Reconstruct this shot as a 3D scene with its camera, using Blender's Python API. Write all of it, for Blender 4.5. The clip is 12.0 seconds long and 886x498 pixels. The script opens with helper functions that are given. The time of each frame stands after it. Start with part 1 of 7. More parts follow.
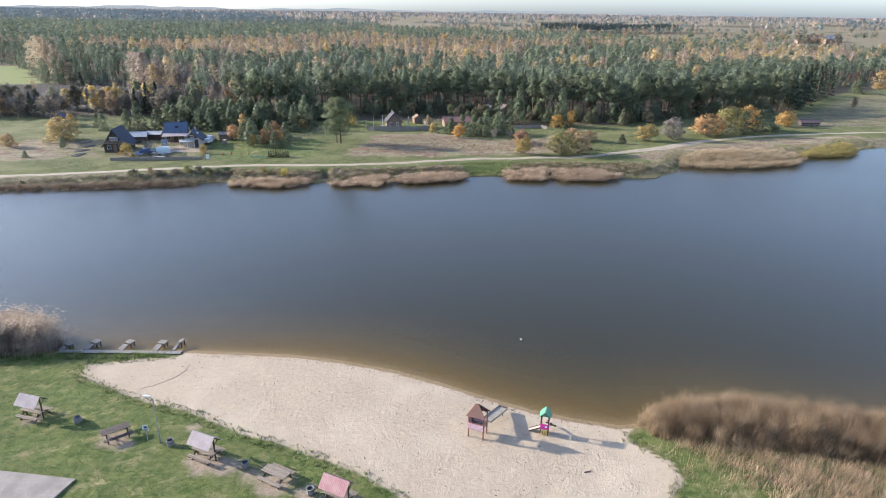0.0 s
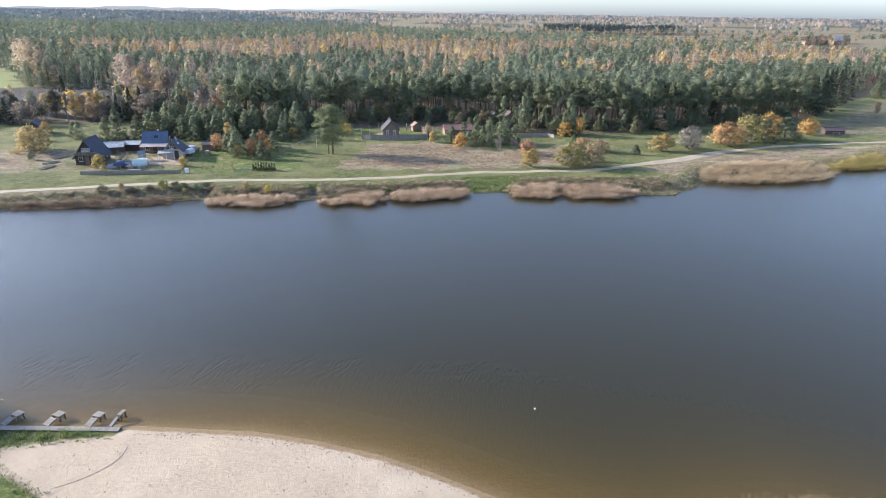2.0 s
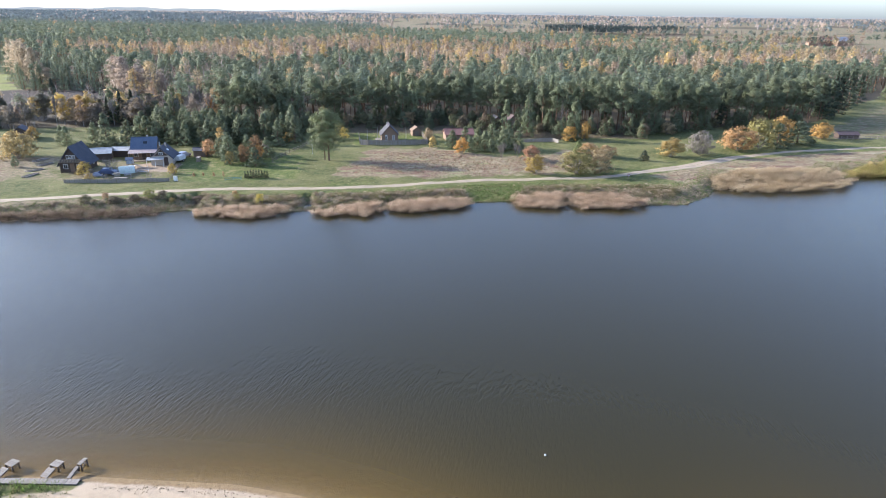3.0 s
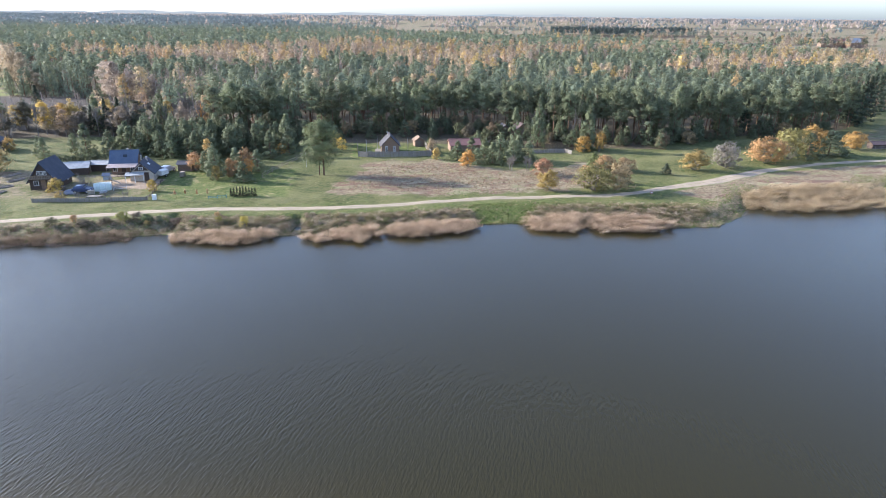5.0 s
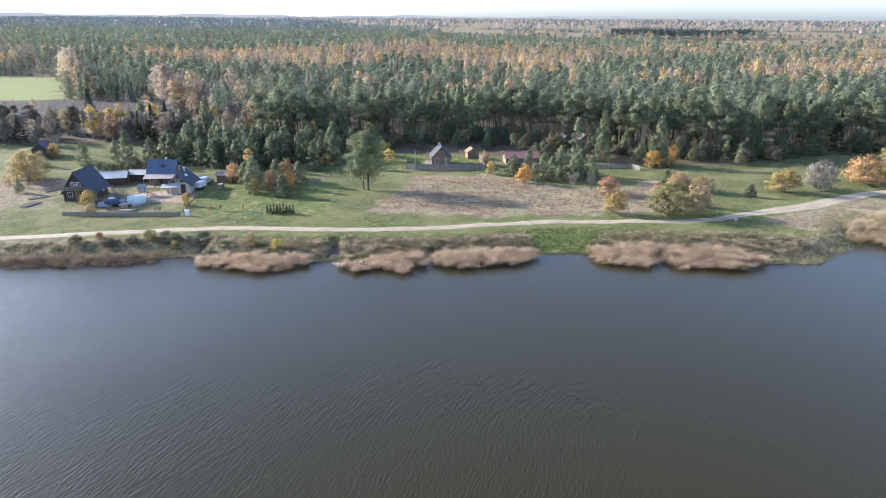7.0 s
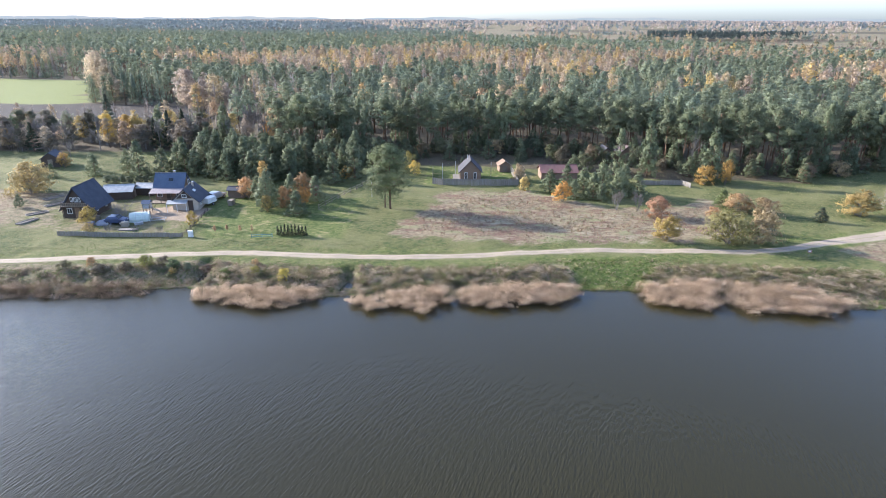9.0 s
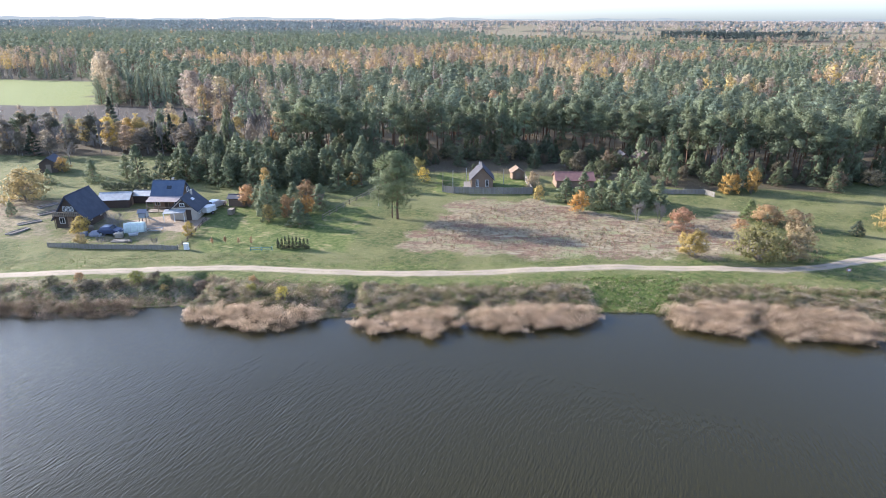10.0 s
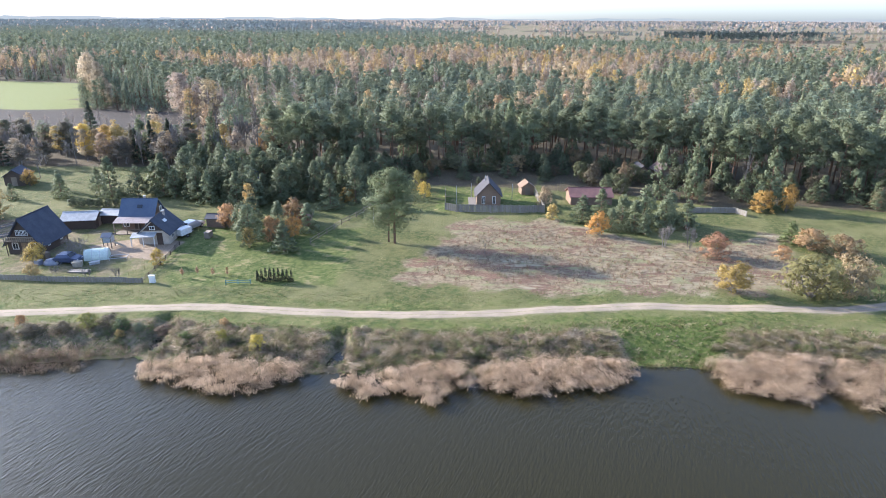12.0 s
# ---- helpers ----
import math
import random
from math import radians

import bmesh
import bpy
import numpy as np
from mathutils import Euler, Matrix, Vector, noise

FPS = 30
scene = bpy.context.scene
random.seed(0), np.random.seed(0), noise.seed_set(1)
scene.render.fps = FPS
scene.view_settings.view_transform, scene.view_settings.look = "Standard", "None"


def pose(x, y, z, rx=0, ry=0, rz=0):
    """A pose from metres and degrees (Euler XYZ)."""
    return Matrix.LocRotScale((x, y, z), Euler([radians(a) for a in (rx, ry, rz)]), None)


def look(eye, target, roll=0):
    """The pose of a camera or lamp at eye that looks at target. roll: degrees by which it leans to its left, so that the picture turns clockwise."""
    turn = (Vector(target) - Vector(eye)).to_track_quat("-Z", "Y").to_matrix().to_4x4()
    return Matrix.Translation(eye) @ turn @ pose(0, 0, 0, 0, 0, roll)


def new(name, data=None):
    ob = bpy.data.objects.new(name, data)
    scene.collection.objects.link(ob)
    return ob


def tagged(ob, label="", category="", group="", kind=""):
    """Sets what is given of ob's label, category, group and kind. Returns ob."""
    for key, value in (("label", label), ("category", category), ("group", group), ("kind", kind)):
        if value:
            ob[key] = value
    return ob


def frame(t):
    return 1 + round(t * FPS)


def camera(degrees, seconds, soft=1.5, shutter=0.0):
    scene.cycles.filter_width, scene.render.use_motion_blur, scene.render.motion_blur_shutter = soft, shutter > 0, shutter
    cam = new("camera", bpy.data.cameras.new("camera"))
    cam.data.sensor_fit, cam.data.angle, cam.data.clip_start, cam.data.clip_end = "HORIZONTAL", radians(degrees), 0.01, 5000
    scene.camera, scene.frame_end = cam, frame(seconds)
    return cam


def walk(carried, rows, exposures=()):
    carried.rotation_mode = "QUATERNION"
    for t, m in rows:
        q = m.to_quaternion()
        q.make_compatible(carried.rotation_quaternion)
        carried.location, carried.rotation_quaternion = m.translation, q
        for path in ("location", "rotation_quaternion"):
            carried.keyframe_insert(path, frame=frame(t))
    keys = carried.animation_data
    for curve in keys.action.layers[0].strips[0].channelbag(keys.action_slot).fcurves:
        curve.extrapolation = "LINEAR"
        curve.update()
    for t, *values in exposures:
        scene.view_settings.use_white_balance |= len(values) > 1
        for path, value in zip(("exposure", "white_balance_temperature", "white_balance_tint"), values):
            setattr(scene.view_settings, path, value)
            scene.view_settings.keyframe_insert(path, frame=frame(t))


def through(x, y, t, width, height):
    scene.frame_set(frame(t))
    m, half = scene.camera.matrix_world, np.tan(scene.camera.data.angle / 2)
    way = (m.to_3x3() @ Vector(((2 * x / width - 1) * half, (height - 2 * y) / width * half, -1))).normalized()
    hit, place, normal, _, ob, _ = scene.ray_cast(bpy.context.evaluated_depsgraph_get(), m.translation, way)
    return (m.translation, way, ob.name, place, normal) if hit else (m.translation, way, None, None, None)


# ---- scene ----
# ---------------------------------------------------------------- camera
cam = camera(71.5, 12.0, soft=0.9)
# seconds, x, y, z, tilt, roll, yaw of a drone gliding out over the lake
PATH = [
    (0.0, 2.78, -1.48, 32.6, 68.98, -0.71, 3.29),
    (0.5, 2.70, 1.61, 32.6, 68.99, -0.73, 3.32),
    (1.0, 2.61, 4.68, 32.6, 69.00, -0.73, 3.35),
    (1.5, 2.52, 7.74, 32.6, 69.02, -0.73, 3.41),
    (2.0, 2.42, 10.77, 32.6, 69.05, -0.72, 3.44),
    (2.5, 2.31, 13.79, 32.6, 69.08, -0.70, 3.47),
    (3.0, 2.19, 16.80, 32.6, 69.11, -0.67, 3.53),
    (5.0, 1.52, 28.69, 32.6, 69.28, -0.52, 3.95),
    (5.5, 1.30, 31.64, 32.6, 69.32, -0.47, 4.75),
    (6.0, 1.04, 34.58, 32.6, 69.37, -0.43, 6.23),
    (6.5, 0.74, 37.52, 32.6, 69.41, -0.38, 7.64),
    (7.0, 0.41, 40.46, 32.6, 69.45, -0.34, 8.94),
    (9.0, -1.34, 52.19, 32.6, 69.59, -0.21, 11.76),
    (9.5, -1.90, 55.13, 32.6, 69.61, -0.19, 12.41),
    (10.0, -2.52, 58.08, 32.6, 69.63, -0.18, 12.76),
    (10.5, -3.19, 61.03, 32.6, 69.64, -0.18, 12.82),
    (11.0, -3.93, 63.99, 32.6, 69.64, -0.19, 12.82),
    (11.5, -4.73, 66.97, 32.6, 69.64, -0.22, 12.84),
    (12.0, -5.60, 69.95, 32.6, 69.62, -0.25, 12.82),
]
# the picture brightens a little as the pale beach leaves it
walk(cam, [(t, pose(*p)) for t, *p in PATH], [(0.0, 1.66, 6450, 11), (3.0, 1.85, 6380, 12), (6.5, 1.92, 6320, 12), (9.5, 1.96, 6290, 12), (12.0, 1.97, 6280, 12)])

# ---------------------------------------------------------------- light
SUN_EL, SUN_AZ = 20.0, 79.0          # degrees; azimuth counted from +y towards -x
world = bpy.data.worlds.new("sky")
scene.world = world
world.use_nodes = True
wn = world.node_tree
sky = wn.nodes.new("ShaderNodeTexSky")
sky.sky_type = "NISHITA"
sky.sun_disc = False
sky.sun_elevation = radians(SUN_EL)
sky.sun_rotation = radians(-SUN_AZ)
sky.air_density, sky.dust_density, sky.ozone_density = 1.0, 1.5, 2.5
wn.nodes["Background"].inputs["Strength"].default_value = 0.132
haze = wn.nodes.new("ShaderNodeHueSaturation")      # a milky autumn sky
haze.inputs["Saturation"].default_value = 0.74
wn.links.new(sky.outputs[0], haze.inputs["Color"])
cool = wn.nodes.new("ShaderNodeMix")
cool.data_type, cool.blend_type = "RGBA", "MULTIPLY"
cool.inputs[0].default_value, cool.inputs[7].default_value = 1.0, (0.86, 0.98, 1.22, 1)
wn.links.new(haze.outputs[0], cool.inputs[6])
wn.links.new(cool.outputs[2], wn.nodes["Background"].inputs["Color"])
sun = new("sun", bpy.data.lights.new("sun", "SUN"))
sun.data.energy, sun.data.angle, sun.data.color = 4.1, radians(1.0), (1.0, 0.925, 0.83)
to_sun = Vector((-math.sin(radians(SUN_AZ)) * math.cos(radians(SUN_EL)),
                 math.cos(radians(SUN_AZ)) * math.cos(radians(SUN_EL)), math.sin(radians(SUN_EL))))
sun.matrix_world = look((-60, 60, 90), Vector((-60, 60, 90)) - to_sun)

# ---------------------------------------------------------------- materials
def nodes_of(name):
    m = bpy.data.materials.new(name)
    m.use_nodes = True
    nt = m.node_tree
    return m, nt, nt.nodes["Principled BSDF"]


def math_node(nt, op, a, b=0.0, clamp=False):
    n = nt.nodes.new("ShaderNodeMath")
    n.operation, n.use_clamp = op, clamp
    for i, v in enumerate((a, b)):
        if isinstance(v, (int, float)):
            n.inputs[i].default_value = v
        else:
            nt.links.new(v, n.inputs[i])
    return n.outputs[0]


def mix_color(nt, fac, a, b, blend="MIX"):
    n = nt.nodes.new("ShaderNodeMix")
    n.data_type, n.blend_type = "RGBA", blend
    for sock, v in ((n.inputs[0], fac), (n.inputs[6], a), (n.inputs[7], b)):
        if isinstance(v, (int, float)):
            sock.default_value = v
        elif isinstance(v, tuple):
            sock.default_value = (*v, 1) if len(v) == 3 else v
        else:
            nt.links.new(v, sock)
    return n.outputs[2]


def noise_tex(nt, scale, detail=4.0, rough=0.6, stretch=None, turn=0.0, space="Object"):
    tc = nt.nodes.new("ShaderNodeTexCoord")
    n = nt.nodes.new("ShaderNodeTexNoise")
    n.inputs["Scale"].default_value, n.inputs["Detail"].default_value, n.inputs["Roughness"].default_value = scale, detail, rough
    src = tc.outputs[space]
    if stretch:
        mp = nt.nodes.new("ShaderNodeMapping")
        mp.vector_type = "TEXTURE"
        mp.inputs["Scale"].default_value, mp.inputs["Rotation"].default_value = tuple(1 / v for v in stretch), (0, 0, radians(turn))
        nt.links.new(src, mp.inputs[0])
        src = mp.outputs[0]
    nt.links.new(src, n.inputs["Vector"])
    return n.outputs["Fac"]


def ramp(nt, fac, lo, hi):
    n = nt.nodes.new("ShaderNodeMapRange")
    n.interpolation_type = "SMOOTHSTEP"
    n.inputs["From Min"].default_value, n.inputs["From Max"].default_value = lo, hi
    nt.links.new(fac, n.inputs["Value"])
    return n.outputs["Result"]


def attr(nt, name, out="Fac"):
    n = nt.nodes.new("ShaderNodeAttribute")
    n.attribute_name = name
    return n.outputs[out]


def bump(nt, bsdf, height, strength, distance):
    n = nt.nodes.new("ShaderNodeBump")
    n.inputs["Strength"].default_value, n.inputs["Distance"].default_value = strength, distance
    nt.links.new(height, n.inputs["Height"])
    nt.links.new(n.outputs[0], bsdf.inputs["Normal"])


def surface(name, c1, c2, scale=3.0, rough=0.8, metal=0.0, relief=0.3, grain=None, dist=0.02, per_object=0.0):
    """Two-tone surface with a coarse and a fine variation and a fine relief."""
    m, nt, b = nodes_of(name)
    big = noise_tex(nt, scale, 3, 0.6, grain)
    fine = noise_tex(nt, scale * 9, 4, 0.65, grain)
    col = mix_color(nt, ramp(nt, big, 0.35, 0.65), c1, c2)
    col = mix_color(nt, math_node(nt, "MULTIPLY", ramp(nt, fine, 0.4, 0.75), 0.45), col, tuple(v * 0.55 for v in c1))
    if per_object:
        oi = nt.nodes.new("ShaderNodeObjectInfo")
        col = mix_color(nt, math_node(nt, "MULTIPLY", oi.outputs["Random"], per_object), col, tuple(v * 0.5 for v in c2))
    nt.links.new(col, b.inputs["Base Color"])
    b.inputs["Roughness"].default_value, b.inputs["Metallic"].default_value = rough, metal
    if relief:
        bump(nt, b, fine, relief, dist)
    return m


def leafy(name, per_object, through=0.6):
    """Leaves and needles: diffuse with light shining through; colour per tree and per tuft."""
    m, nt, b = nodes_of(name)
    tone = attr(nt, "tone", "Color")
    if per_object:
        oi = nt.nodes.new("ShaderNodeObjectInfo")
        col = mix_color(nt, 1.0, oi.outputs["Color"], tone, "MULTIPLY")
        hsv = nt.nodes.new("ShaderNodeHueSaturation")
        nt.links.new(math_node(nt, "ADD", math_node(nt, "MULTIPLY", oi.outputs["Random"], 0.3), 0.85), hsv.inputs["Value"])
        nt.links.new(col, hsv.inputs["Color"])
        col = hsv.outputs[0]
    else:
        col = tone
    geo = nt.nodes.new("ShaderNodeNewGeometry")
    hs = nt.nodes.new("ShaderNodeHueSaturation")
    nt.links.new(math_node(nt, "ADD", math_node(nt, "MULTIPLY", geo.outputs["Random Per Island"], 0.30), 0.85), hs.inputs["Value"])
    nt.links.new(col, hs.inputs["Color"])
    col = hs.outputs[0]
    nt.links.new(col, b.inputs["Base Color"])
    b.inputs["Roughness"].default_value = 0.75
    b.inputs["Specular IOR Level"].default_value = 0.25
    tr = nt.nodes.new("ShaderNodeBsdfTranslucent")
    nt.links.new(col, tr.inputs[0])
    mx = nt.nodes.new("ShaderNodeMixShader")
    mx.inputs[0].default_value = through
    nt.links.new(b.outputs[0], mx.inputs[1])
    nt.links.new(tr.outputs[0], mx.inputs[2])
    nt.links.new(mx.outputs[0], nt.nodes["Material Output"].inputs[0])
    return m


def make_ground():
    """Sand, turf, dry meadow, forest litter, bare soil and garden, mixed by zone with ragged borders."""
    m, nt, b = nodes_of("ground_cover")
    wob = noise_tex(nt, 0.55, 5, 0.7)
    fine = noise_tex(nt, 3.0, 6, 0.75)
    tiny = noise_tex(nt, 14.0, 4, 0.7)
    patch = noise_tex(nt, 0.10, 4, 0.6)

    def zone(key, soft=0.35):
        v = math_node(nt, "ADD", attr(nt, key), math_node(nt, "MULTIPLY", math_node(nt, "SUBTRACT", wob, 0.5), 0.9))
        return ramp(nt, v, 0.5 - soft, 0.5 + soft)

    clump = noise_tex(nt, 1.3, 5, 0.75)
    turf = mix_color(nt, ramp(nt, clump, 0.36, 0.64), (0.042, 0.062, 0.017), (0.115, 0.11, 0.045))
    turf = mix_color(nt, ramp(nt, patch, 0.42, 0.62), turf, mix_color(nt, ramp(nt, tiny, 0.35, 0.65), (0.155, 0.138, 0.066), (0.095, 0.108, 0.038)))
    lush = mix_color(nt, ramp(nt, clump, 0.36, 0.64), (0.046, 0.072, 0.016), (0.108, 0.122, 0.038))
    straw = noise_tex(nt, 0.42, 5, 0.75, (1, 1.3, 1), 30)
    lush = mix_color(nt, math_node(nt, "MULTIPLY", ramp(nt, straw, 0.52, 0.66), 0.85), lush, mix_color(nt, ramp(nt, tiny, 0.35, 0.65), (0.26, 0.205, 0.11), (0.17, 0.155, 0.07)))
    dry = mix_color(nt, ramp(nt, clump, 0.36, 0.64), (0.235, 0.19, 0.122), (0.115, 0.085, 0.055))
    streak = noise_tex(nt, 0.22, 5, 0.7, (0.6, 1.4, 1), 12)
    dry = mix_color(nt, ramp(nt, streak, 0.50, 0.60), dry, mix_color(nt, ramp(nt, fine, 0.35, 0.65), (0.175, 0.108, 0.075), (0.105, 0.068, 0.048)))
    dry = mix_color(nt, ramp(nt, noise_tex(nt, 0.3, 5, 0.7, (0.5, 1.5, 1), 5), 0.54, 0.64), dry, mix_color(nt, ramp(nt, fine, 0.35, 0.65), (0.15, 0.155, 0.075), (0.21, 0.195, 0.11)))
    dry = mix_color(nt, ramp(nt, noise_tex(nt, 0.17, 4, 0.7, (0.5, 1.8, 1), 8), 0.58, 0.66), dry, (0.25, 0.215, 0.145))
    sandc = mix_color(nt, ramp(nt, fine, 0.3, 0.7), (0.345, 0.277, 0.198), (0.28, 0.222, 0.157))
    sandc = mix_color(nt, ramp(nt, patch, 0.4, 0.7), sandc, (0.365, 0.30, 0.218))
    wet = mix_color(nt, ramp(nt, fine, 0.3, 0.7), (0.22, 0.155, 0.085), (0.16, 0.115, 0.065))
    litter = mix_color(nt, ramp(nt, fine, 0.35, 0.65), (0.10, 0.075, 0.05), (0.055, 0.05, 0.03))
    crop = mix_color(nt, ramp(nt, clump, 0.3, 0.7), (0.115, 0.14, 0.042), (0.155, 0.168, 0.055))
    soil = mix_color(nt, ramp(nt, fine, 0.35, 0.65), (0.28, 0.215, 0.155), (0.20, 0.155, 0.11))
    weeds = mix_color(nt, ramp(nt, clump, 0.36, 0.64), (0.21, 0.165, 0.105), (0.085, 0.08, 0.042))
    ploughed = mix_color(nt, ramp(nt, fine, 0.35, 0.65), (0.036, 0.030, 0.027), (0.026, 0.022, 0.020))
    col = turf
    for key, c in (("lush", lush), ("dry", dry), ("weeds", weeds), ("litter", litter), ("plough", ploughed), ("crop", crop), ("soil", soil), ("sand", sandc), ("wet", wet)):
        col = mix_color(nt, zone(key, 0.18), col, c)
    nt.links.new(col, b.inputs["Base Color"])
    b.inputs["Roughness"].default_value = 0.95
    b.inputs["Specular IOR Level"].default_value = 0.15
    tc = nt.nodes.new("ShaderNodeTexCoord")
    vor = nt.nodes.new("ShaderNodeTexVoronoi")
    vor.inputs["Scale"].default_value = 2.3
    nt.links.new(tc.outputs["Object"], vor.inputs["Vector"])
    prints = math_node(nt, "MULTIPLY", math_node(nt, "MULTIPLY", ramp(nt, vor.outputs["Distance"], 0.08, 0.26), attr(nt, "sand")), math_node(nt, "MULTIPLY", ramp(nt, noise_tex(nt, 0.5, 4, 0.7), 0.5, 0.66), 0.35))
    h = math_node(nt, "ADD", math_node(nt, "MULTIPLY", fine, 1.0), math_node(nt, "MULTIPLY", tiny, 0.5))
    h = math_node(nt, "ADD", h, prints)
    bump(nt, b, h, 0.8, 0.10)
    return m


def make_water():
    m, nt, b = nodes_of("lake_water")
    col = mix_color(nt, attr(nt, "shallow"), (0.0205, 0.0176, 0.0052), (0.125, 0.080, 0.020))
    nt.links.new(col, b.inputs["Base Color"])
    b.inputs["Roughness"].default_value = 0.23
    b.inputs["IOR"].default_value = 1.333
    b.inputs["Specular IOR Level"].default_value = 0.40
    alpha = math_node(nt, "SUBTRACT", 1.0, math_node(nt, "MULTIPLY", attr(nt, "clear"), 0.75))
    nt.links.new(alpha, b.inputs["Alpha"])
    rip = noise_tex(nt, 1.0, 2, 0.5, (1.2, 5.2, 1), 81)
    rip2 = noise_tex(nt, 1.0, 2, 0.5, (0.5, 2.1, 1), 70)
    calm = ramp(nt, noise_tex(nt, 0.02, 3, 0.5), 0.3, 0.65)
    h = math_node(nt, "ADD", rip, math_node(nt, "MULTIPLY", rip2, 0.5))
    h = math_node(nt, "MULTIPLY", h, math_node(nt, "ADD", math_node(nt, "MULTIPLY", calm, 0.6), 0.4))
    h = math_node(nt, "MULTIPLY", h, attr(nt, "wind"))
    bump(nt, b, h, 0.72, 0.085)
    return m


GROUND, WATER = make_ground(), make_water()
LEAF, WOODS = leafy("foliage", True, 0.38), leafy("woodland_foliage", False, 0.38)
REED = leafy("dry_reed", False, 0.38)
GRASS = leafy("grass_blades", False, 0.3)
BARK = surface("pine_bark", (0.16, 0.085, 0.05), (0.10, 0.065, 0.045), 2, 0.9, relief=0.6, grain=(6, 6, 1))
GREYBARK = surface("grey_bark", (0.20, 0.175, 0.15), (0.13, 0.115, 0.10), 3, 0.9, relief=0.5)
ROAD, _rt, _rb = nodes_of("sandy_track")
_rf, _rc = noise_tex(_rt, 6.0, 5, 0.7), noise_tex(_rt, 0.5, 4, 0.6)
_rcol = mix_color(_rt, ramp(_rt, _rc, 0.35, 0.65), (0.285, 0.225, 0.165), (0.225, 0.178, 0.13))
_rcol = mix_color(_rt, math_node(_rt, "MULTIPLY", ramp(_rt, _rf, 0.4, 0.7), 0.4), _rcol, (0.22, 0.175, 0.12))
_rcol = mix_color(_rt, ramp(_rt, math_node(_rt, "ADD", attr(_rt, "turf"), math_node(_rt, "MULTIPLY", math_node(_rt, "SUBTRACT", _rf, 0.5), 1.4)), 0.35, 0.75), _rcol, (0.15, 0.15, 0.065))
_rt.links.new(_rcol, _rb.inputs["Base Color"])
_rb.inputs["Roughness"].default_value = 0.95
bump(_rt, _rb, _rf, 0.5, 0.05)
CONCRETE = surface("concrete", (0.21, 0.182, 0.155), (0.155, 0.134, 0.114), 0.8, 0.9, relief=0.3)
OLDWOOD = surface("weathered_wood", (0.25, 0.20, 0.15), (0.17, 0.135, 0.10), 3, 0.85, relief=0.4, grain=(1, 8, 8), per_object=0.5)
GREYWOOD = surface("grey_boards", (0.25, 0.225, 0.195), (0.18, 0.16, 0.14), 3, 0.85, relief=0.4, grain=(1, 8, 8), per_object=0.4)
DARKWOOD = surface("dark_stained_wood", (0.065, 0.042, 0.030), (0.045, 0.03, 0.022), 3, 0.7, relief=0.4, grain=(1, 1, 8))
BROWNWALL = surface("brown_boards", (0.20, 0.13, 0.085), (0.15, 0.10, 0.07), 2, 0.8, relief=0.5, grain=(1, 1, 8))
PALEWALL = surface("pale_render", (0.42, 0.36, 0.29), (0.36, 0.31, 0.25), 1, 0.9, relief=0.2)
WHITE = surface("white_paint", (0.62, 0.62, 0.60), (0.52, 0.52, 0.50), 2, 0.5, relief=0.1)
DARKROOF = surface("dark_roof_sheet", (0.030, 0.036, 0.052), (0.045, 0.05, 0.065), 1, 0.8, relief=0.2)
BLUEROOF = surface("blue_roof_sheet", (0.055, 0.08, 0.125), (0.07, 0.095, 0.135), 1, 0.8, relief=0.2)
BROWNROOF = surface("brown_roof_sheet", (0.085, 0.055, 0.055), (0.065, 0.045, 0.045), 1, 0.8, relief=0.2)
SLATEROOF = surface("slate_grey_roof", (0.05, 0.048, 0.055), (0.038, 0.036, 0.042), 1, 0.95, relief=0.2)
PALEROOF = surface("pale_fibre_roof", (0.33, 0.34, 0.34), (0.25, 0.26, 0.26), 1, 0.7, relief=0.3)
REDROOF = surface("red_roof_sheet", (0.19, 0.09, 0.075), (0.14, 0.07, 0.06), 1, 0.8, relief=0.2)
SHELTERROOF = surface("faded_shelter_roof", (0.29, 0.245, 0.235), (0.235, 0.195, 0.19), 2, 0.85, relief=0.2)
REDSHELTER = surface("red_shelter_roof", (0.24, 0.10, 0.10), (0.28, 0.15, 0.145), 2, 0.7, relief=0.2)
TARROOF = surface("brown_shingle", (0.15, 0.075, 0.055), (0.115, 0.06, 0.045), 4, 0.85, relief=0.4)
PINK = surface("faded_pink_board", (0.55, 0.36, 0.38), (0.46, 0.28, 0.30), 3, 0.6, relief=0.1)
MAGENTA = surface("magenta_panel", (0.62, 0.03, 0.26), (0.52, 0.03, 0.22), 3, 0.5, relief=0.1)
REDPOST = surface("red_brown_post", (0.24, 0.09, 0.06), (0.17, 0.07, 0.05), 4, 0.7, relief=0.2)
GREENROOF = surface("green_roof", (0.07, 0.23, 0.135), (0.06, 0.19, 0.11), 3, 0.5, relief=0.1)
YELLOW = surface("yellow_step", (0.55, 0.36, 0.08), (0.45, 0.29, 0.07), 3, 0.6, relief=0.1)
SLIDE = surface("worn_slide", (0.28, 0.24, 0.185), (0.22, 0.19, 0.145), 2, 0.8, relief=0.1)
STEEL = surface("galvanised_steel", (0.42, 0.43, 0.44), (0.33, 0.34, 0.35), 4, 0.45, 0.7, relief=0.1)
RUBBER = surface("tyre_rubber", (0.02, 0.02, 0.02), (0.03, 0.03, 0.03), 6, 0.9, relief=0.2)
SILVER = surface("silver_car_paint", (0.42, 0.44, 0.46), (0.38, 0.40, 0.42), 1, 0.35, 0.5, relief=0)
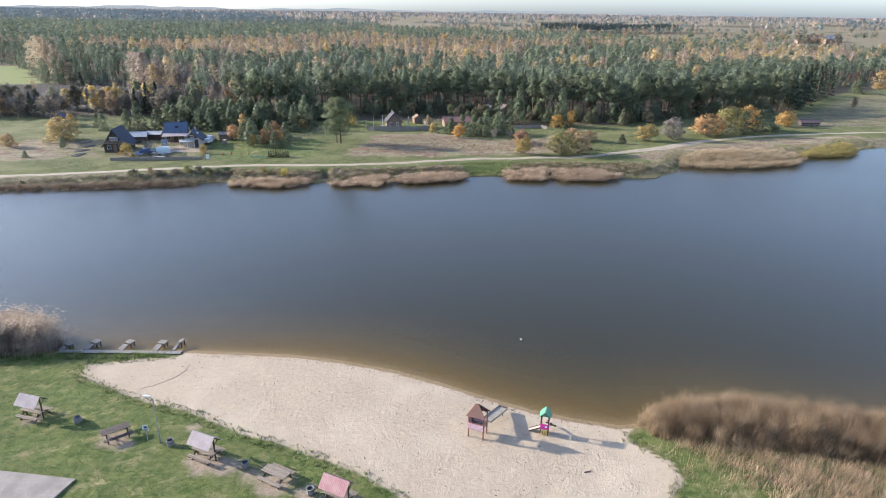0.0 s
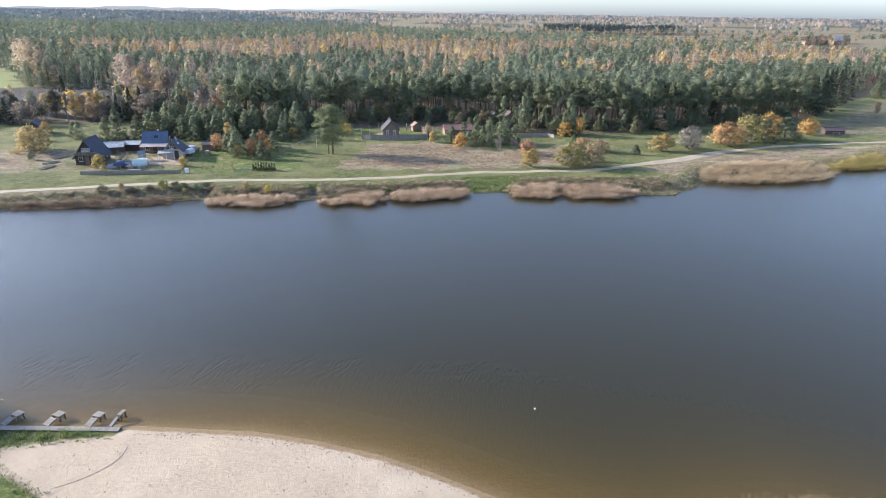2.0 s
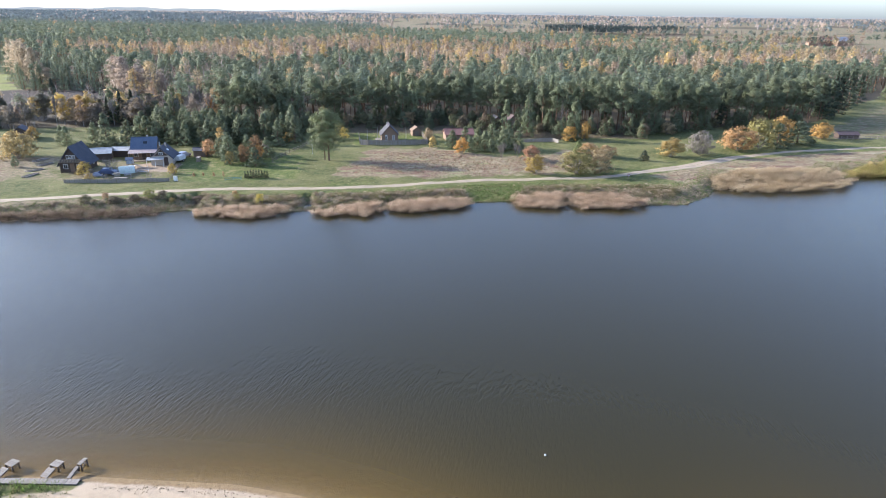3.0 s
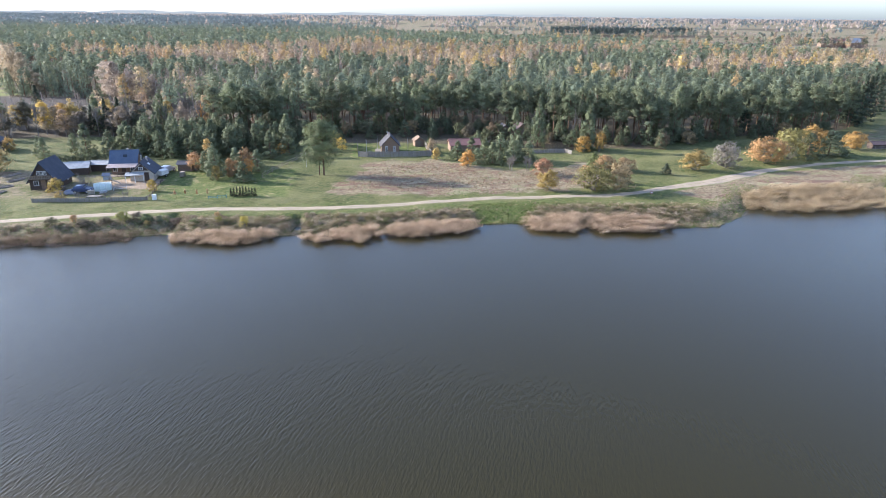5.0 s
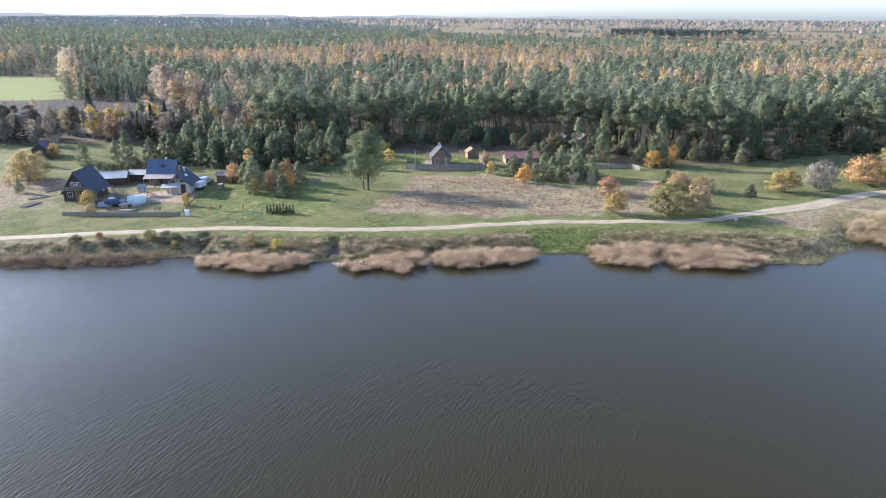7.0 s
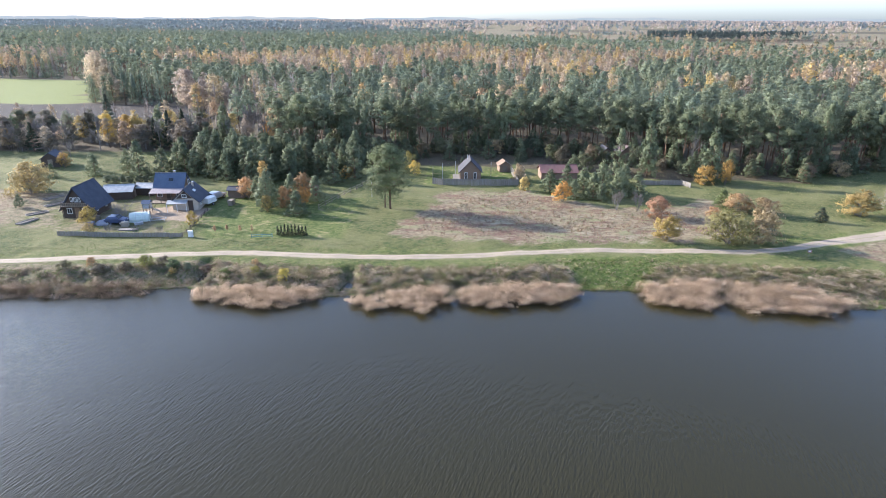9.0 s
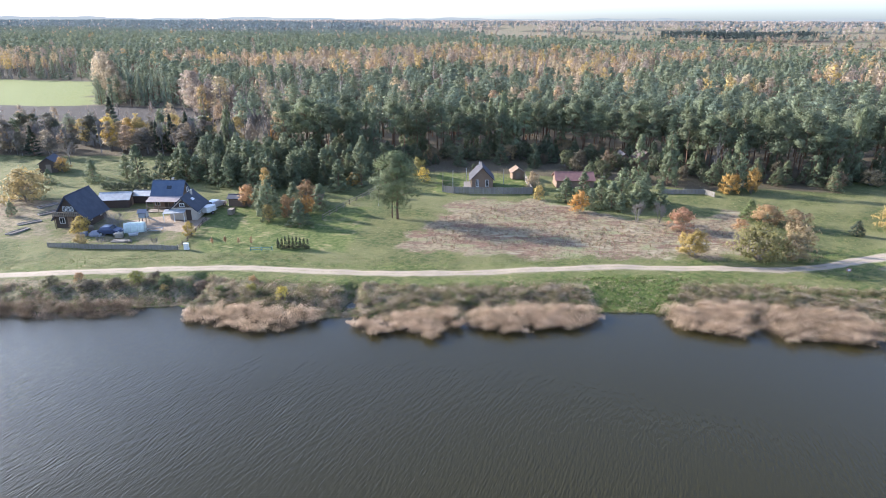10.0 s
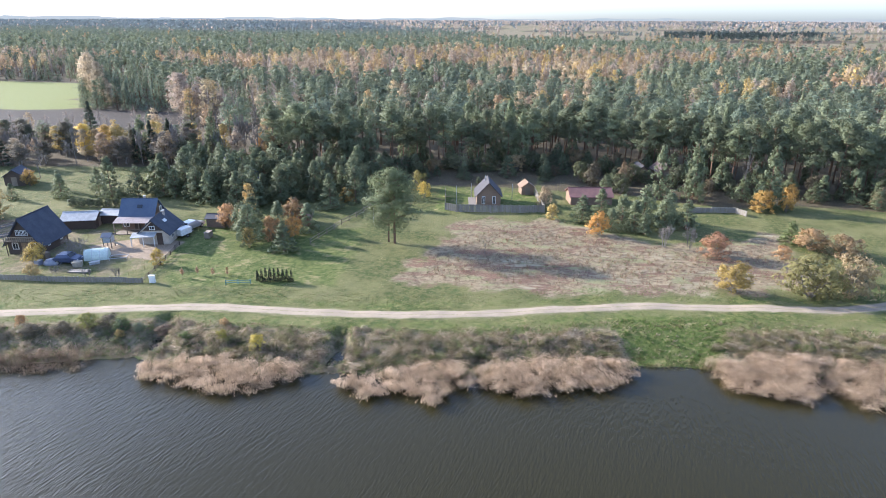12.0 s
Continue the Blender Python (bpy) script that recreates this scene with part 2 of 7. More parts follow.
NAVY = surface("navy_car_paint", (0.04, 0.06, 0.12), (0.035, 0.05, 0.10), 1, 0.35, 0.2, relief=0)
TARP = surface("blue_grey_tarp", (0.13, 0.15, 0.20), (0.20, 0.21, 0.24), 2, 0.6, relief=0.4)
FILM = surface("milky_film", (0.50, 0.55, 0.49), (0.42, 0.48, 0.42), 2, 0.6, relief=0.2)
TEAL = surface("teal_paint", (0.10, 0.22, 0.20), (0.08, 0.17, 0.16), 3, 0.7, relief=0.1)
BIN = surface("grey_bin", (0.19, 0.18, 0.165), (0.13, 0.12, 0.11), 4, 0.9, relief=0.3)
# emission, not reflected light: the horizon's haze put in as a glowing blue-grey
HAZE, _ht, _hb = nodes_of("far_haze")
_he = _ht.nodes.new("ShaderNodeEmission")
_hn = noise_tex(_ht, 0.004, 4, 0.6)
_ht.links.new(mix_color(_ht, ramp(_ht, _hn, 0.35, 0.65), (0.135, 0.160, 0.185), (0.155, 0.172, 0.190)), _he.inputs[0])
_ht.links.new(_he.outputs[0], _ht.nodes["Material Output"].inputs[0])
GLASS, _gt, _gb = nodes_of("window_glass")
_gb.inputs["Base Color"].default_value = (0.02, 0.025, 0.03, 1)
_gb.inputs["Roughness"].default_value = 0.06


# ---------------------------------------------------------------- tools


def thing(name, x, y, z=0.0, rz=0.0, label="", category="", group="", kind=""):
    ob = new(name)
    ob.matrix_basis = pose(x, y, z, 0, 0, rz)
    return tagged(ob, label, category, group, kind)


def link(name, mesh, material, parent=None, label=""):
    ob = new(name, mesh)
    if material and not mesh.materials:
        mesh.materials.append(material)
    if parent:
        ob.parent = parent
    return tagged(ob, label) if label else ob


def part(name, bm, material, parent, label="", smooth=False):
    me = bpy.data.meshes.new(name)
    bm.to_mesh(me)
    bm.free()
    if smooth:
        me.shade_smooth()
    return link(name, me, material, parent, label)


def box(sx, sy, sz, m=Matrix(), bm=None, bevel=0.0):
    """A box with its base centre at the origin of m; edges rounded by bevel."""
    bm = bm or bmesh.new()
    r = bmesh.ops.create_cube(bm, size=1, matrix=m @ Matrix.Translation((0, 0, sz / 2)) @ Matrix.Diagonal((sx, sy, sz, 1)))
    if bevel:
        edges = list({e for v in r["verts"] for e in v.link_edges})
        bmesh.ops.bevel(bm, geom=edges, offset=bevel, segments=1, affect="EDGES")
    return bm


def rod(a, b, r1, r2=None, bm=None, n=8):
    bm = bm or bmesh.new()
    a, b = Vector(a), Vector(b)
    m = Matrix.Translation((a + b) / 2) @ (b - a).to_track_quat("Z", "Y").to_matrix().to_4x4()
    bmesh.ops.create_cone(bm, cap_ends=True, segments=n, radius1=r1, radius2=r1 if r2 is None else r2, depth=(b - a).length, matrix=m)
    return bm


def slab(points, thick, bm=None):
    """A polygon with a thickness below it."""
    bm = bm or bmesh.new()
    top = [bm.verts.new(p) for p in points]
    f = bm.faces.new(top)
    f.normal_update()
    d = f.normal * -thick
    low = [bm.verts.new(v.co + d) for v in top]
    bm.faces.new(low[::-1])
    for i in range(len(top)):
        j = (i + 1) % len(top)
        bm.faces.new((top[j], top[i], low[i], low[j]))
    return bm


def corrugated(p0, u, v, lu, lv, waves, amp, thick=0.02):
    """A sheet with waves: from p0 along u by lu (across the waves) and along v by lv."""
    bm = bmesh.new()
    p0, u, v = Vector(p0), Vector(u).normalized(), Vector(v).normalized()
    n = u.cross(v)
    rows = []
    steps = waves * 4
    for side in (0, 1):
        for e in (0, lv):
            rows.append([bm.verts.new(p0 + u * (lu * i / steps) + v * e + n * (amp * math.sin(i * math.pi / 2) - side * thick)) for i in range(steps + 1)])
    a, b, c, d = rows
    for i in range(steps):
        bm.faces.new((a[i], a[i + 1], b[i + 1], b[i]))
        bm.faces.new((c[i + 1], c[i], d[i], d[i + 1]))
        bm.faces.new((a[i + 1], a[i], c[i], c[i + 1]))
        bm.faces.new((b[i], b[i + 1], d[i + 1], d[i]))
    bm.faces.new((a[0], b[0], d[0], c[0]))
    bm.faces.new((b[-1], a[-1], c[-1], d[-1]))
    return bm


def tri_mesh(name, verts, tris, tone=None, smooth=False, normals=None):
    """A mesh from arrays of corners and triangles, with a colour a corner and, for foliage, soft normals."""
    me = bpy.data.meshes.new(name)
    verts, tris = np.asarray(verts, np.float32), np.asarray(tris, np.int32)
    me.vertices.add(len(verts))
    me.vertices.foreach_set("co", verts.ravel())
    me.loops.add(tris.size)
    me.loops.foreach_set("vertex_index", tris.ravel())
    me.polygons.add(len(tris))
    me.polygons.foreach_set("loop_start", np.arange(0, tris.size, 3, dtype=np.int32))
    if tone is not None:
        a = me.attributes.new("tone", "FLOAT_COLOR", "POINT")
        rgba = np.ones((len(verts), 4), np.float32)
        rgba[:, :3] = tone
        a.data.foreach_set("color", rgba.ravel())
    me.update(calc_edges=True)
    if normals is not None:
        a = me.attributes.new("custom_normal", "FLOAT_VECTOR", "POINT")
        a.data.foreach_set("vector", np.asarray(normals, np.float32).ravel())
    me.validate()
    if smooth:
        me.shade_smooth()
    return me


def seg_dist(px, py, line):
    """Distance from points to a polyline."""
    best = np.full(np.shape(px), 1e9)
    for (ax, ay), (bx, by) in zip(line[:-1], line[1:]):
        dx, dy = bx - ax, by - ay
        t = np.clip(((px - ax) * dx + (py - ay) * dy) / (dx * dx + dy * dy), 0, 1)
        best = np.minimum(best, np.hypot(px - ax - t * dx, py - ay - t * dy))
    return best


def inside(px, py, poly):
    c = np.zeros(np.shape(px), bool)
    for (ax, ay), (bx, by) in zip(poly, poly[1:] + poly[:1]):
        if ay != by:
            c ^= ((ay > py) != (by > py)) & (px < (bx - ax) * (py - ay) / (by - ay) + ax)
    return c


def depth_in(px, py, poly):
    """Signed distance into a polygon."""
    d = seg_dist(px, py, poly + poly[:1])
    return np.where(inside(px, py, poly), d, -d)


def smooth01(v):
    v = np.clip(v, 0, 1)
    return v * v * (3 - 2 * v)


def lumps(x, y, size, seed=0.0):
    """Gentle unevenness from a few crossing waves."""
    s = 2 * math.pi / size
    return (np.sin(x * s + seed) * np.cos(y * s * 0.8 + seed * 2) + 0.6 * np.sin((x * 0.6 + y * 0.9) * s * 1.7 + seed * 3) + 0.4 * np.cos((x * 1.1 - y * 0.5) * s * 2.9 + seed)) / 2


# ---------------------------------------------------------------- the plan
NEAR = [(-900, -60), (-120, 44), (-60, 49), (-39, 50.5), (-26.7, 51.8), (-15, 51.8), (-10.2, 51.1), (-4.4, 49.7), (0.1, 47.9), (4.4, 45.9), (8.3, 44.3),
        (12.1, 43.2), (15.8, 42.6), (19, 43.4), (26, 44.4), (37, 42.5), (60, 44), (120, 62), (900, 250)]
FAR = [(-900, -10), (-150, 93), (-85, 107.5), (-60.4, 112.5), (-48.7, 117), (-45, 116), (-31, 117.5), (-27.5, 119), (-20, 119.5), (-9, 122), (1.8, 127),
       (7.5, 128), (14, 127.8), (32, 128), (41, 129.5), (47.4, 136), (52, 144.5), (62, 144), (76, 147.5), (82, 154), (96, 158), (102.6, 166.5), (113, 170), (200, 200), (900, 420)]
TRACK = [(-300, 60), (-150, 97), (-83, 115.4), (-68.7, 120.4), (-57.1, 124.4), (-48.2, 127.3), (-37.8, 128.5), (-24.7, 130.3), (-15.4, 133), (-6, 136.4), (2.4, 139.3),
         (13.4, 141.4), (22.8, 142.9), (30.4, 145.2), (36, 149.4), (48, 155.6), (64, 168), (83, 177.5), (112, 186.3), (160, 196), (400, 240)]
SAND = [(-26, 51.6), (-26.4, 50.3), (-30, 49.6), (-34.3, 48.2), (-33.6, 46), (-27, 42.8), (-20.5, 40.9), (-15.8, 38.6), (-10.7, 36.9), (-4.9, 34.5), (-2.1, 32.6),
        (4, 27), (14, 28), (17.6, 34), (18.9, 36), (18.6, 37.8), (15.8, 40.7), (17.0, 43), (17.5, 60), (-26, 62)]
MEADOW = [(-29, 140), (-26, 152), (-25, 167), (-8, 171), (5, 163), (14, 163), (25, 172), (27, 152), (20, 147), (8, 144), (-10, 140)]
HEATH = [(-115, 122), (-112, 150), (-92, 150), (-90, 128)]
YARD = [(-76, 142), (-70, 147), (-63, 147), (-62, 139), (-70, 139)]
RISE = [(38, 147), (46, 140), (52, 146), (64, 153), (82, 157), (100, 168), (113, 174), (112, 183), (84, 174.5), (62, 164.5), (47, 153.5)]
GARDEN = [(-98, 129), (-79, 130), (-60.5, 133), (-64, 144), (-78, 149), (-98, 152)]
LAWN = [(-30, 171), (-33, 188), (-14, 186), (-11, 175)]
SLIP = [(1.5, 126), (-1, 135), (13, 138), (9, 126)]
DITCHES = [([(-29.3, 125.5), (-28.4, 121.6), (-28.2, 119.2)], 0.75), ([(-49.8, 124.3), (-48.4, 119.6), (-47.2, 116.6)], 0.7), ([(-13.9, 124.6), (-14.0, 121.6)], 0.4)]      # gullies in the bank
THICKET = [(-13, 190), (-14, 214), (-8, 216), (10, 211), (26, 203), (50, 198), (48, 189), (30, 190), (22, 185), (12, 187), (4, 190)]
COPSE = [(-46, 191), (-35, 188.5), (-14, 191), (-14, 213), (-30, 208), (-46, 204)]
FIELD = [(-330, 250), (-230, 258), (-186, 266), (-263, 354), (-420, 345)]
PLOUGH = [(-400, 196), (-182, 210), (-128, 230), (-130, 268), (-186, 266), (-230, 258), (-400, 248)]
PASTURE = [(101, 194), (100, 212), (113, 223), (131, 244), (149, 269), (182, 297), (260, 335), (330, 240), (140, 196)]
EDGE = [(-900, 120), (-200, 172), (-131, 182), (-101, 189), (-80, 194), (-56, 194), (-40, 203), (-21, 208), (-9, 214), (9, 209), (24.6, 201), (49, 196), (53, 199),
        (74, 211), (98, 217), (112, 227), (130, 249), (148, 274), (181, 302), (260, 340), (900, 420)]
FOREST_END = [(-5000, 5200), (-900, 2600), (-400, 1500), (-113, 950), (29, 840), (112, 780), (170, 670), (257, 560), (295, 500), (700, 430), (5000, 430)]
NX, NY = np.array(NEAR).T
FX, FY = np.array(FAR).T
EX, EY = np.array(EDGE).T
HX, HY = np.array(FOREST_END).T


def height(x, y):
    """Height of the ground over the lake's level."""
    x, y = np.asarray(x, float), np.asarray(y, float)
    sn, sf = np.interp(x, NX, NY) - y, y - np.interp(x, FX, FY)
    near = np.where(sn > 0, 1.0 * (1 - np.exp(-np.maximum(sn, 0) / 9.0)) + 0.02, 0.085 * sn + 0.02)
    far = np.where(sf > 0, 1.0 * smooth01(sf / 6.5) + 0.02, 0.35 * sf + 0.02)
    h = np.maximum(np.maximum(near, far), -1.6)
    rough = smooth01(sf / 2.0) * smooth01((8.5 - sf) / 3) * smooth01((45 - x) / 10)
    h = h + rough * (0.20 * lumps(x, y, 4.6, 5.0) + 0.13 * lumps(x, y, 2.7, 1.0)) * (1 - smooth01(depth_in(x, y, SLIP) / 2 + 0.6))
    for ditch, deep in DITCHES:
        h = h - deep * smooth01(1.4 - seg_dist(x, y, ditch) / 0.9) * smooth01((h - 0.1) / 0.3)
    r = np.maximum(y - 330, 0)
    h = h + np.where(sf > 6, 0.12 * lumps(x, y, 17, 1.0) + 0.05 * lumps(x, y, 5, 2.0), 0) * smooth01((sf - 6) / 8)
    h = h + np.where(sn > 0, 0.03 * lumps(x, y, 3.1, 2.0) + 0.05 * lumps(x, y, 11, 4.0), 0) * smooth01(sn / 5)
    return h + 17 * smooth01(r / 4200) + smooth01(r / 900) * 3.0 * lumps(x, y, 900, 3.0)


def on_ground(x, y):
    return float(height(x, y))


def axis(lo, hi, step, far_lo, far_hi, grow=1.13):
    mid = list(np.arange(lo, hi + step / 2, step))
    a, s = lo, step
    left = []
    while a > far_lo:
        s = min(s * grow, 260)
        a -= s
        left.append(a)
    b, s = hi, step
    right = []
    while b < far_hi:
        s = min(s * grow, 260)
        b += s
        right.append(b)
    return np.array(left[::-1] + mid + right)


WORN = [(-33.2, 39.0, 1.5, 0.7), (-25.0, 37.0, 1.7, 0.8), (-24.0, 36.4, 1.2, 0.7), (-16.9, 34.9, 1.9, 0.85), (-15.0, 34.6, 1.6, 0.75), (-12.8, 33.6, 1.6, 0.7), (-10.9, 32.9, 1.9, 0.85), (-6.0, 31.2, 2.0, 0.8), (-8.3, 32.2, 1.4, 0.7), (-19.5, 38.9, 1.1, 0.7)]      # bare soil round the tables: x, y, reach, depth


def build_ground():
    xs = axis(-100, 100, 0.7, -5200, 4400)
    ys = np.concatenate([axis(26, 54, 0.5, -70, 54)[:], np.arange(58, 106, 4.0), axis(107, 200, 0.7, 107, 4900)])
    gx, gy = np.meshgrid(xs, ys)
    gz = height(gx, gy)
    sand = smooth01(depth_in(gx, gy, SAND) / 1.6 + 0.5)
    sn, sf = np.interp(gx, NX, NY) - gy, gy - np.interp(gx, FX, FY)
    z = {}
    z["sand"] = np.maximum(sand, (gz < 0.05) * (gy < 80) * 1.0)
    z["wet"] = smooth01(1.0 - (gz - 0.0) / 0.13) * ((sn > -30) & (sn < 4))
    z["lush"] = np.clip(smooth01(depth_in(gx, gy, SLIP) / 2 + 0.5) + smooth01(depth_in(gx, gy, LAWN) / 1 + 0.5)
                        + 0.5 * smooth01(1.2 - np.abs(seg_dist(gx, gy, TRACK) - 2.4) / 2.0) * (sf > 0)
                        + 0.7 * smooth01(depth_in(gx, gy, [(-62, 139), (-66, 156), (-38, 160), (-34, 136), (-55, 131)]) / 4 + 0.5)
                        + 0.62 * (sn > 1), 0, 1)
    z["dry"] = np.clip(smooth01(depth_in(gx, gy, MEADOW) / 9 + 0.5 + 0.25 * lumps(gx, gy, 9, 3.0)) + 0.8 * smooth01(depth_in(gx, gy, HEATH) / 5 + 0.5) + 0.5 * smooth01(depth_in(gx, gy, PASTURE) / 10 + 0.4) + 0.85 * smooth01(depth_in(gx, gy, RISE) / 4 + 0.5), 0, 1)
    z["weeds"] = smooth01(1.5 - np.abs(sf - 3.2) / 4.4) * (1 - smooth01(depth_in(gx, gy, SLIP) / 1 + 0.5)) * (gz > 0.02) + smooth01((gx - 23.5) / 3) * smooth01((gy - 33) / 4) * (sn > 0)
    z["weeds"] = np.maximum(z["weeds"], 0.62 * smooth01(depth_in(gx, gy, GARDEN) / 3 + 0.5) * smooth01(lumps(gx, gy, 6.5, 2.0) + 0.9))
    z["litter"] = smooth01((gy - np.interp(gx, EX, EY)) / 8 + 0.4) * (1 - smooth01(depth_in(gx, gy, FIELD) / 6 + 0.5)) * (1 - smooth01(depth_in(gx, gy, PASTURE) / 6 + 0.5))
    z["litter"] = np.maximum(z["litter"], 0.85 * smooth01(np.maximum(depth_in(gx, gy, THICKET), depth_in(gx, gy, COPSE)) / 3 + 0.5))
    bare_land = smooth01((gy - np.interp(gx, HX, HY)) / 40)
    z["litter"] = z["litter"] * (1 - bare_land)
    strip = lumps(gx * 0.5, gy * 1.7, 380, 2.0)
    z["weeds"] = np.maximum(z["weeds"], bare_land * smooth01(strip * 3 + 1.4))
    z["litter"] = np.maximum(z["litter"], bare_land * smooth01(strip * -4 - 0.9))
    z["crop"] = smooth01(depth_in(gx, gy, FIELD) / 6 + 0.5)
    z["plough"] = smooth01(depth_in(gx, gy, PLOUGH) / 5 + 0.5)
    z["soil"] = smooth01(depth_in(gx, gy, YARD) / 1.5 + 0.5) + 0.4 * smooth01(1.9 - seg_dist(gx, gy, TRACK) / 1.1) * (sf > 0)
    for px, py, pr, pk in WORN:
        z["soil"] = np.maximum(z["soil"], pk * np.exp(-((gx - px) ** 2 + (gy - py) ** 2) / pr ** 2))
    idx = np.arange(gx.size).reshape(gx.shape)
    quad = np.stack([idx[:-1, :-1], idx[:-1, 1:], idx[1:, 1:], idx[1:, :-1]], -1).reshape(-1, 4)
    co = np.stack([gx.ravel(), gy.ravel(), gz.ravel()], 1).astype(np.float32)
    is_sand = (z["sand"].ravel()[quad].mean(1) > 0.5) & (co[quad][:, :, 1].mean(1) < 54)
    for name, pick, label in (("ground", ~is_sand, "grassy lake shore, meadows and forest floor"), ("beach", is_sand, "pale trampled sand beach sloping into the lake")):
        q = quad[pick]
        used, inv = np.unique(q, return_inverse=True)
        me = bpy.data.meshes.new(name)
        me.vertices.add(len(used))
        me.vertices.foreach_set("co", co[used].ravel())
        me.loops.add(q.size)
        me.loops.foreach_set("vertex_index", inv.astype(np.int32).ravel())
        me.polygons.add(len(q))
        me.polygons.foreach_set("loop_start", np.arange(0, q.size, 4, dtype=np.int32))
        for key, v in z.items():
            a = me.attributes.new(key, "FLOAT", "POINT")
            a.data.foreach_set("value", np.clip(v, 0, 1).ravel()[used].astype(np.float32))
        me.update(calc_edges=True)
        me.shade_smooth()
        tagged(link(name, me, GROUND), label, name, kind="structure")


def build_water():
    xs = axis(-70, 60, 1.0, -1500, 1500, 1.2)
    ys = np.concatenate([np.arange(-60, 28, 8.0), np.arange(30, 62, 0.6), np.arange(64, 110, 3.0), np.arange(112, 180, 2.0), np.arange(190, 500, 20.0)])
    gx, gy = np.meshgrid(xs, ys)
    d = np.maximum(np.interp(gx, NX, NY) - gy, gy - np.interp(gx, FX, FY))
    bed = height(gx, gy)
    keep = d < 6
    idx = np.arange(gx.size).reshape(gx.shape)
    quad = np.stack([idx[:-1, :-1], idx[:-1, 1:], idx[1:, 1:], idx[1:, :-1]], -1).reshape(-1, 4)
    quad = quad[keep.ravel()[quad].any(1)]
    used, inv = np.unique(quad, return_inverse=True)
    me = bpy.data.meshes.new("lake")
    me.vertices.add(len(used))
    me.vertices.foreach_set("co", np.stack([gx.ravel(), gy.ravel(), np.zeros(gx.size)], 1)[used].astype(np.float32).ravel())
    me.loops.add(quad.size)
    me.loops.foreach_set("vertex_index", inv.astype(np.int32).ravel())
    me.polygons.add(len(quad))
    me.polygons.foreach_set("loop_start", np.arange(0, quad.size, 4, dtype=np.int32))
    shore = np.exp(np.minimum(bed, 0) / 0.36) * smooth01((70 - gy) / 10)
    for key, v in (("shallow", shore), ("wind", 1.15 + 0.25 * smooth01((-gx - 5) / 40) - 0.65 * smooth01((gx + 20) / 50) * smooth01((115 - gy) / 40) - 0.35 * smooth01((72 - gy) / 22)), ("clear", np.exp(np.minimum(bed, 0) / 0.16) * (gy < 70))):
        a = me.attributes.new(key, "FLOAT", "POINT")
        a.data.foreach_set("value", v.ravel()[used].astype(np.float32))
    me.update(calc_edges=True)
    tagged(link("water", me, WATER), "dark brown lake water with fine wind ripples", "water", kind="structure")


def build_track():
    """The sandy track: two worn ruts, a faint crown between them, ragged sides."""
    line = np.array(TRACK)
    s = np.concatenate([[0], np.cumsum(np.hypot(*np.diff(line, axis=0).T))])
    ss = np.arange(0, s[-1], 0.7)
    cx, cy = np.interp(ss, s, line[:, 0]), np.interp(ss, s, line[:, 1])
    k = np.ones(13) / 13
    cx[6:-6], cy[6:-6] = np.convolve(cx, k, "valid"), np.convolve(cy, k, "valid")
    tx, ty = np.gradient(cx), np.gradient(cy)
    n = np.hypot(tx, ty)
    nx, ny = -ty / n, tx / n
    across = np.array([-1.0, -0.75, -0.35, 0, 0.35, 0.75, 1.0])
    verts = []
    for i, a in enumerate(across):
        half = 0.98 + 0.8 * smooth01((cx - 30) / 20) * smooth01((75 - cx) / 20)
        w = a * half + (0.16 * lumps(cx, cy, 4 + i, i) if abs(a) == 1 else 0.1 * lumps(cx, cy, 6, i))
        x, y = cx + nx * w, cy + ny * w
        lift = {1.0: 0.012, 0.75: 0.05, 0.35: 0.04}.get(abs(a), 0.07)
        verts.append(np.stack([x, y, height(x, y) + lift], 1))
    v = np.stack(verts, 1).reshape(-1, 3)
    m, c = len(ss), len(across)
    idx = np.arange(m * c).reshape(m, c)
    a, b, d, e = idx[:-1, :-1].ravel(), idx[:-1, 1:].ravel(), idx[1:, 1:].ravel(), idx[1:, :-1].ravel()
    me = tri_mesh("road", v, np.concatenate([np.stack([a, e, d], 1), np.stack([a, d, b], 1)])[:, ::-1], smooth=True)
    a = me.attributes.new("turf", "FLOAT", "POINT")
    a.data.foreach_set("value", np.tile(np.array([0.95, 0.35, 0.0, 0.6, 0.0, 0.35, 0.95], np.float32), m))
    tagged(link("road", me, ROAD), "pale sandy dirt track with two worn ruts", "road", kind="structure")


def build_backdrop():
    """Low hills on the horizon, self-lit in a pale haze colour."""
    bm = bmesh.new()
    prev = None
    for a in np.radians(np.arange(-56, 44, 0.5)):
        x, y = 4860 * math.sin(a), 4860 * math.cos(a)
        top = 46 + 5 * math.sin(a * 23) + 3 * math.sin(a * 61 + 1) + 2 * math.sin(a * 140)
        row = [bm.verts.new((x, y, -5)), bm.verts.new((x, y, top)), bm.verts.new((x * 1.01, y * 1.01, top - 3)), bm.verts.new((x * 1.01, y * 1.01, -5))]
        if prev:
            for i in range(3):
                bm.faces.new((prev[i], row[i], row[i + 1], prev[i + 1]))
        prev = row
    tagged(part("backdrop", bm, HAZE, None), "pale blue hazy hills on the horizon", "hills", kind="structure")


build_backdrop()
build_ground()
build_water()
build_track()


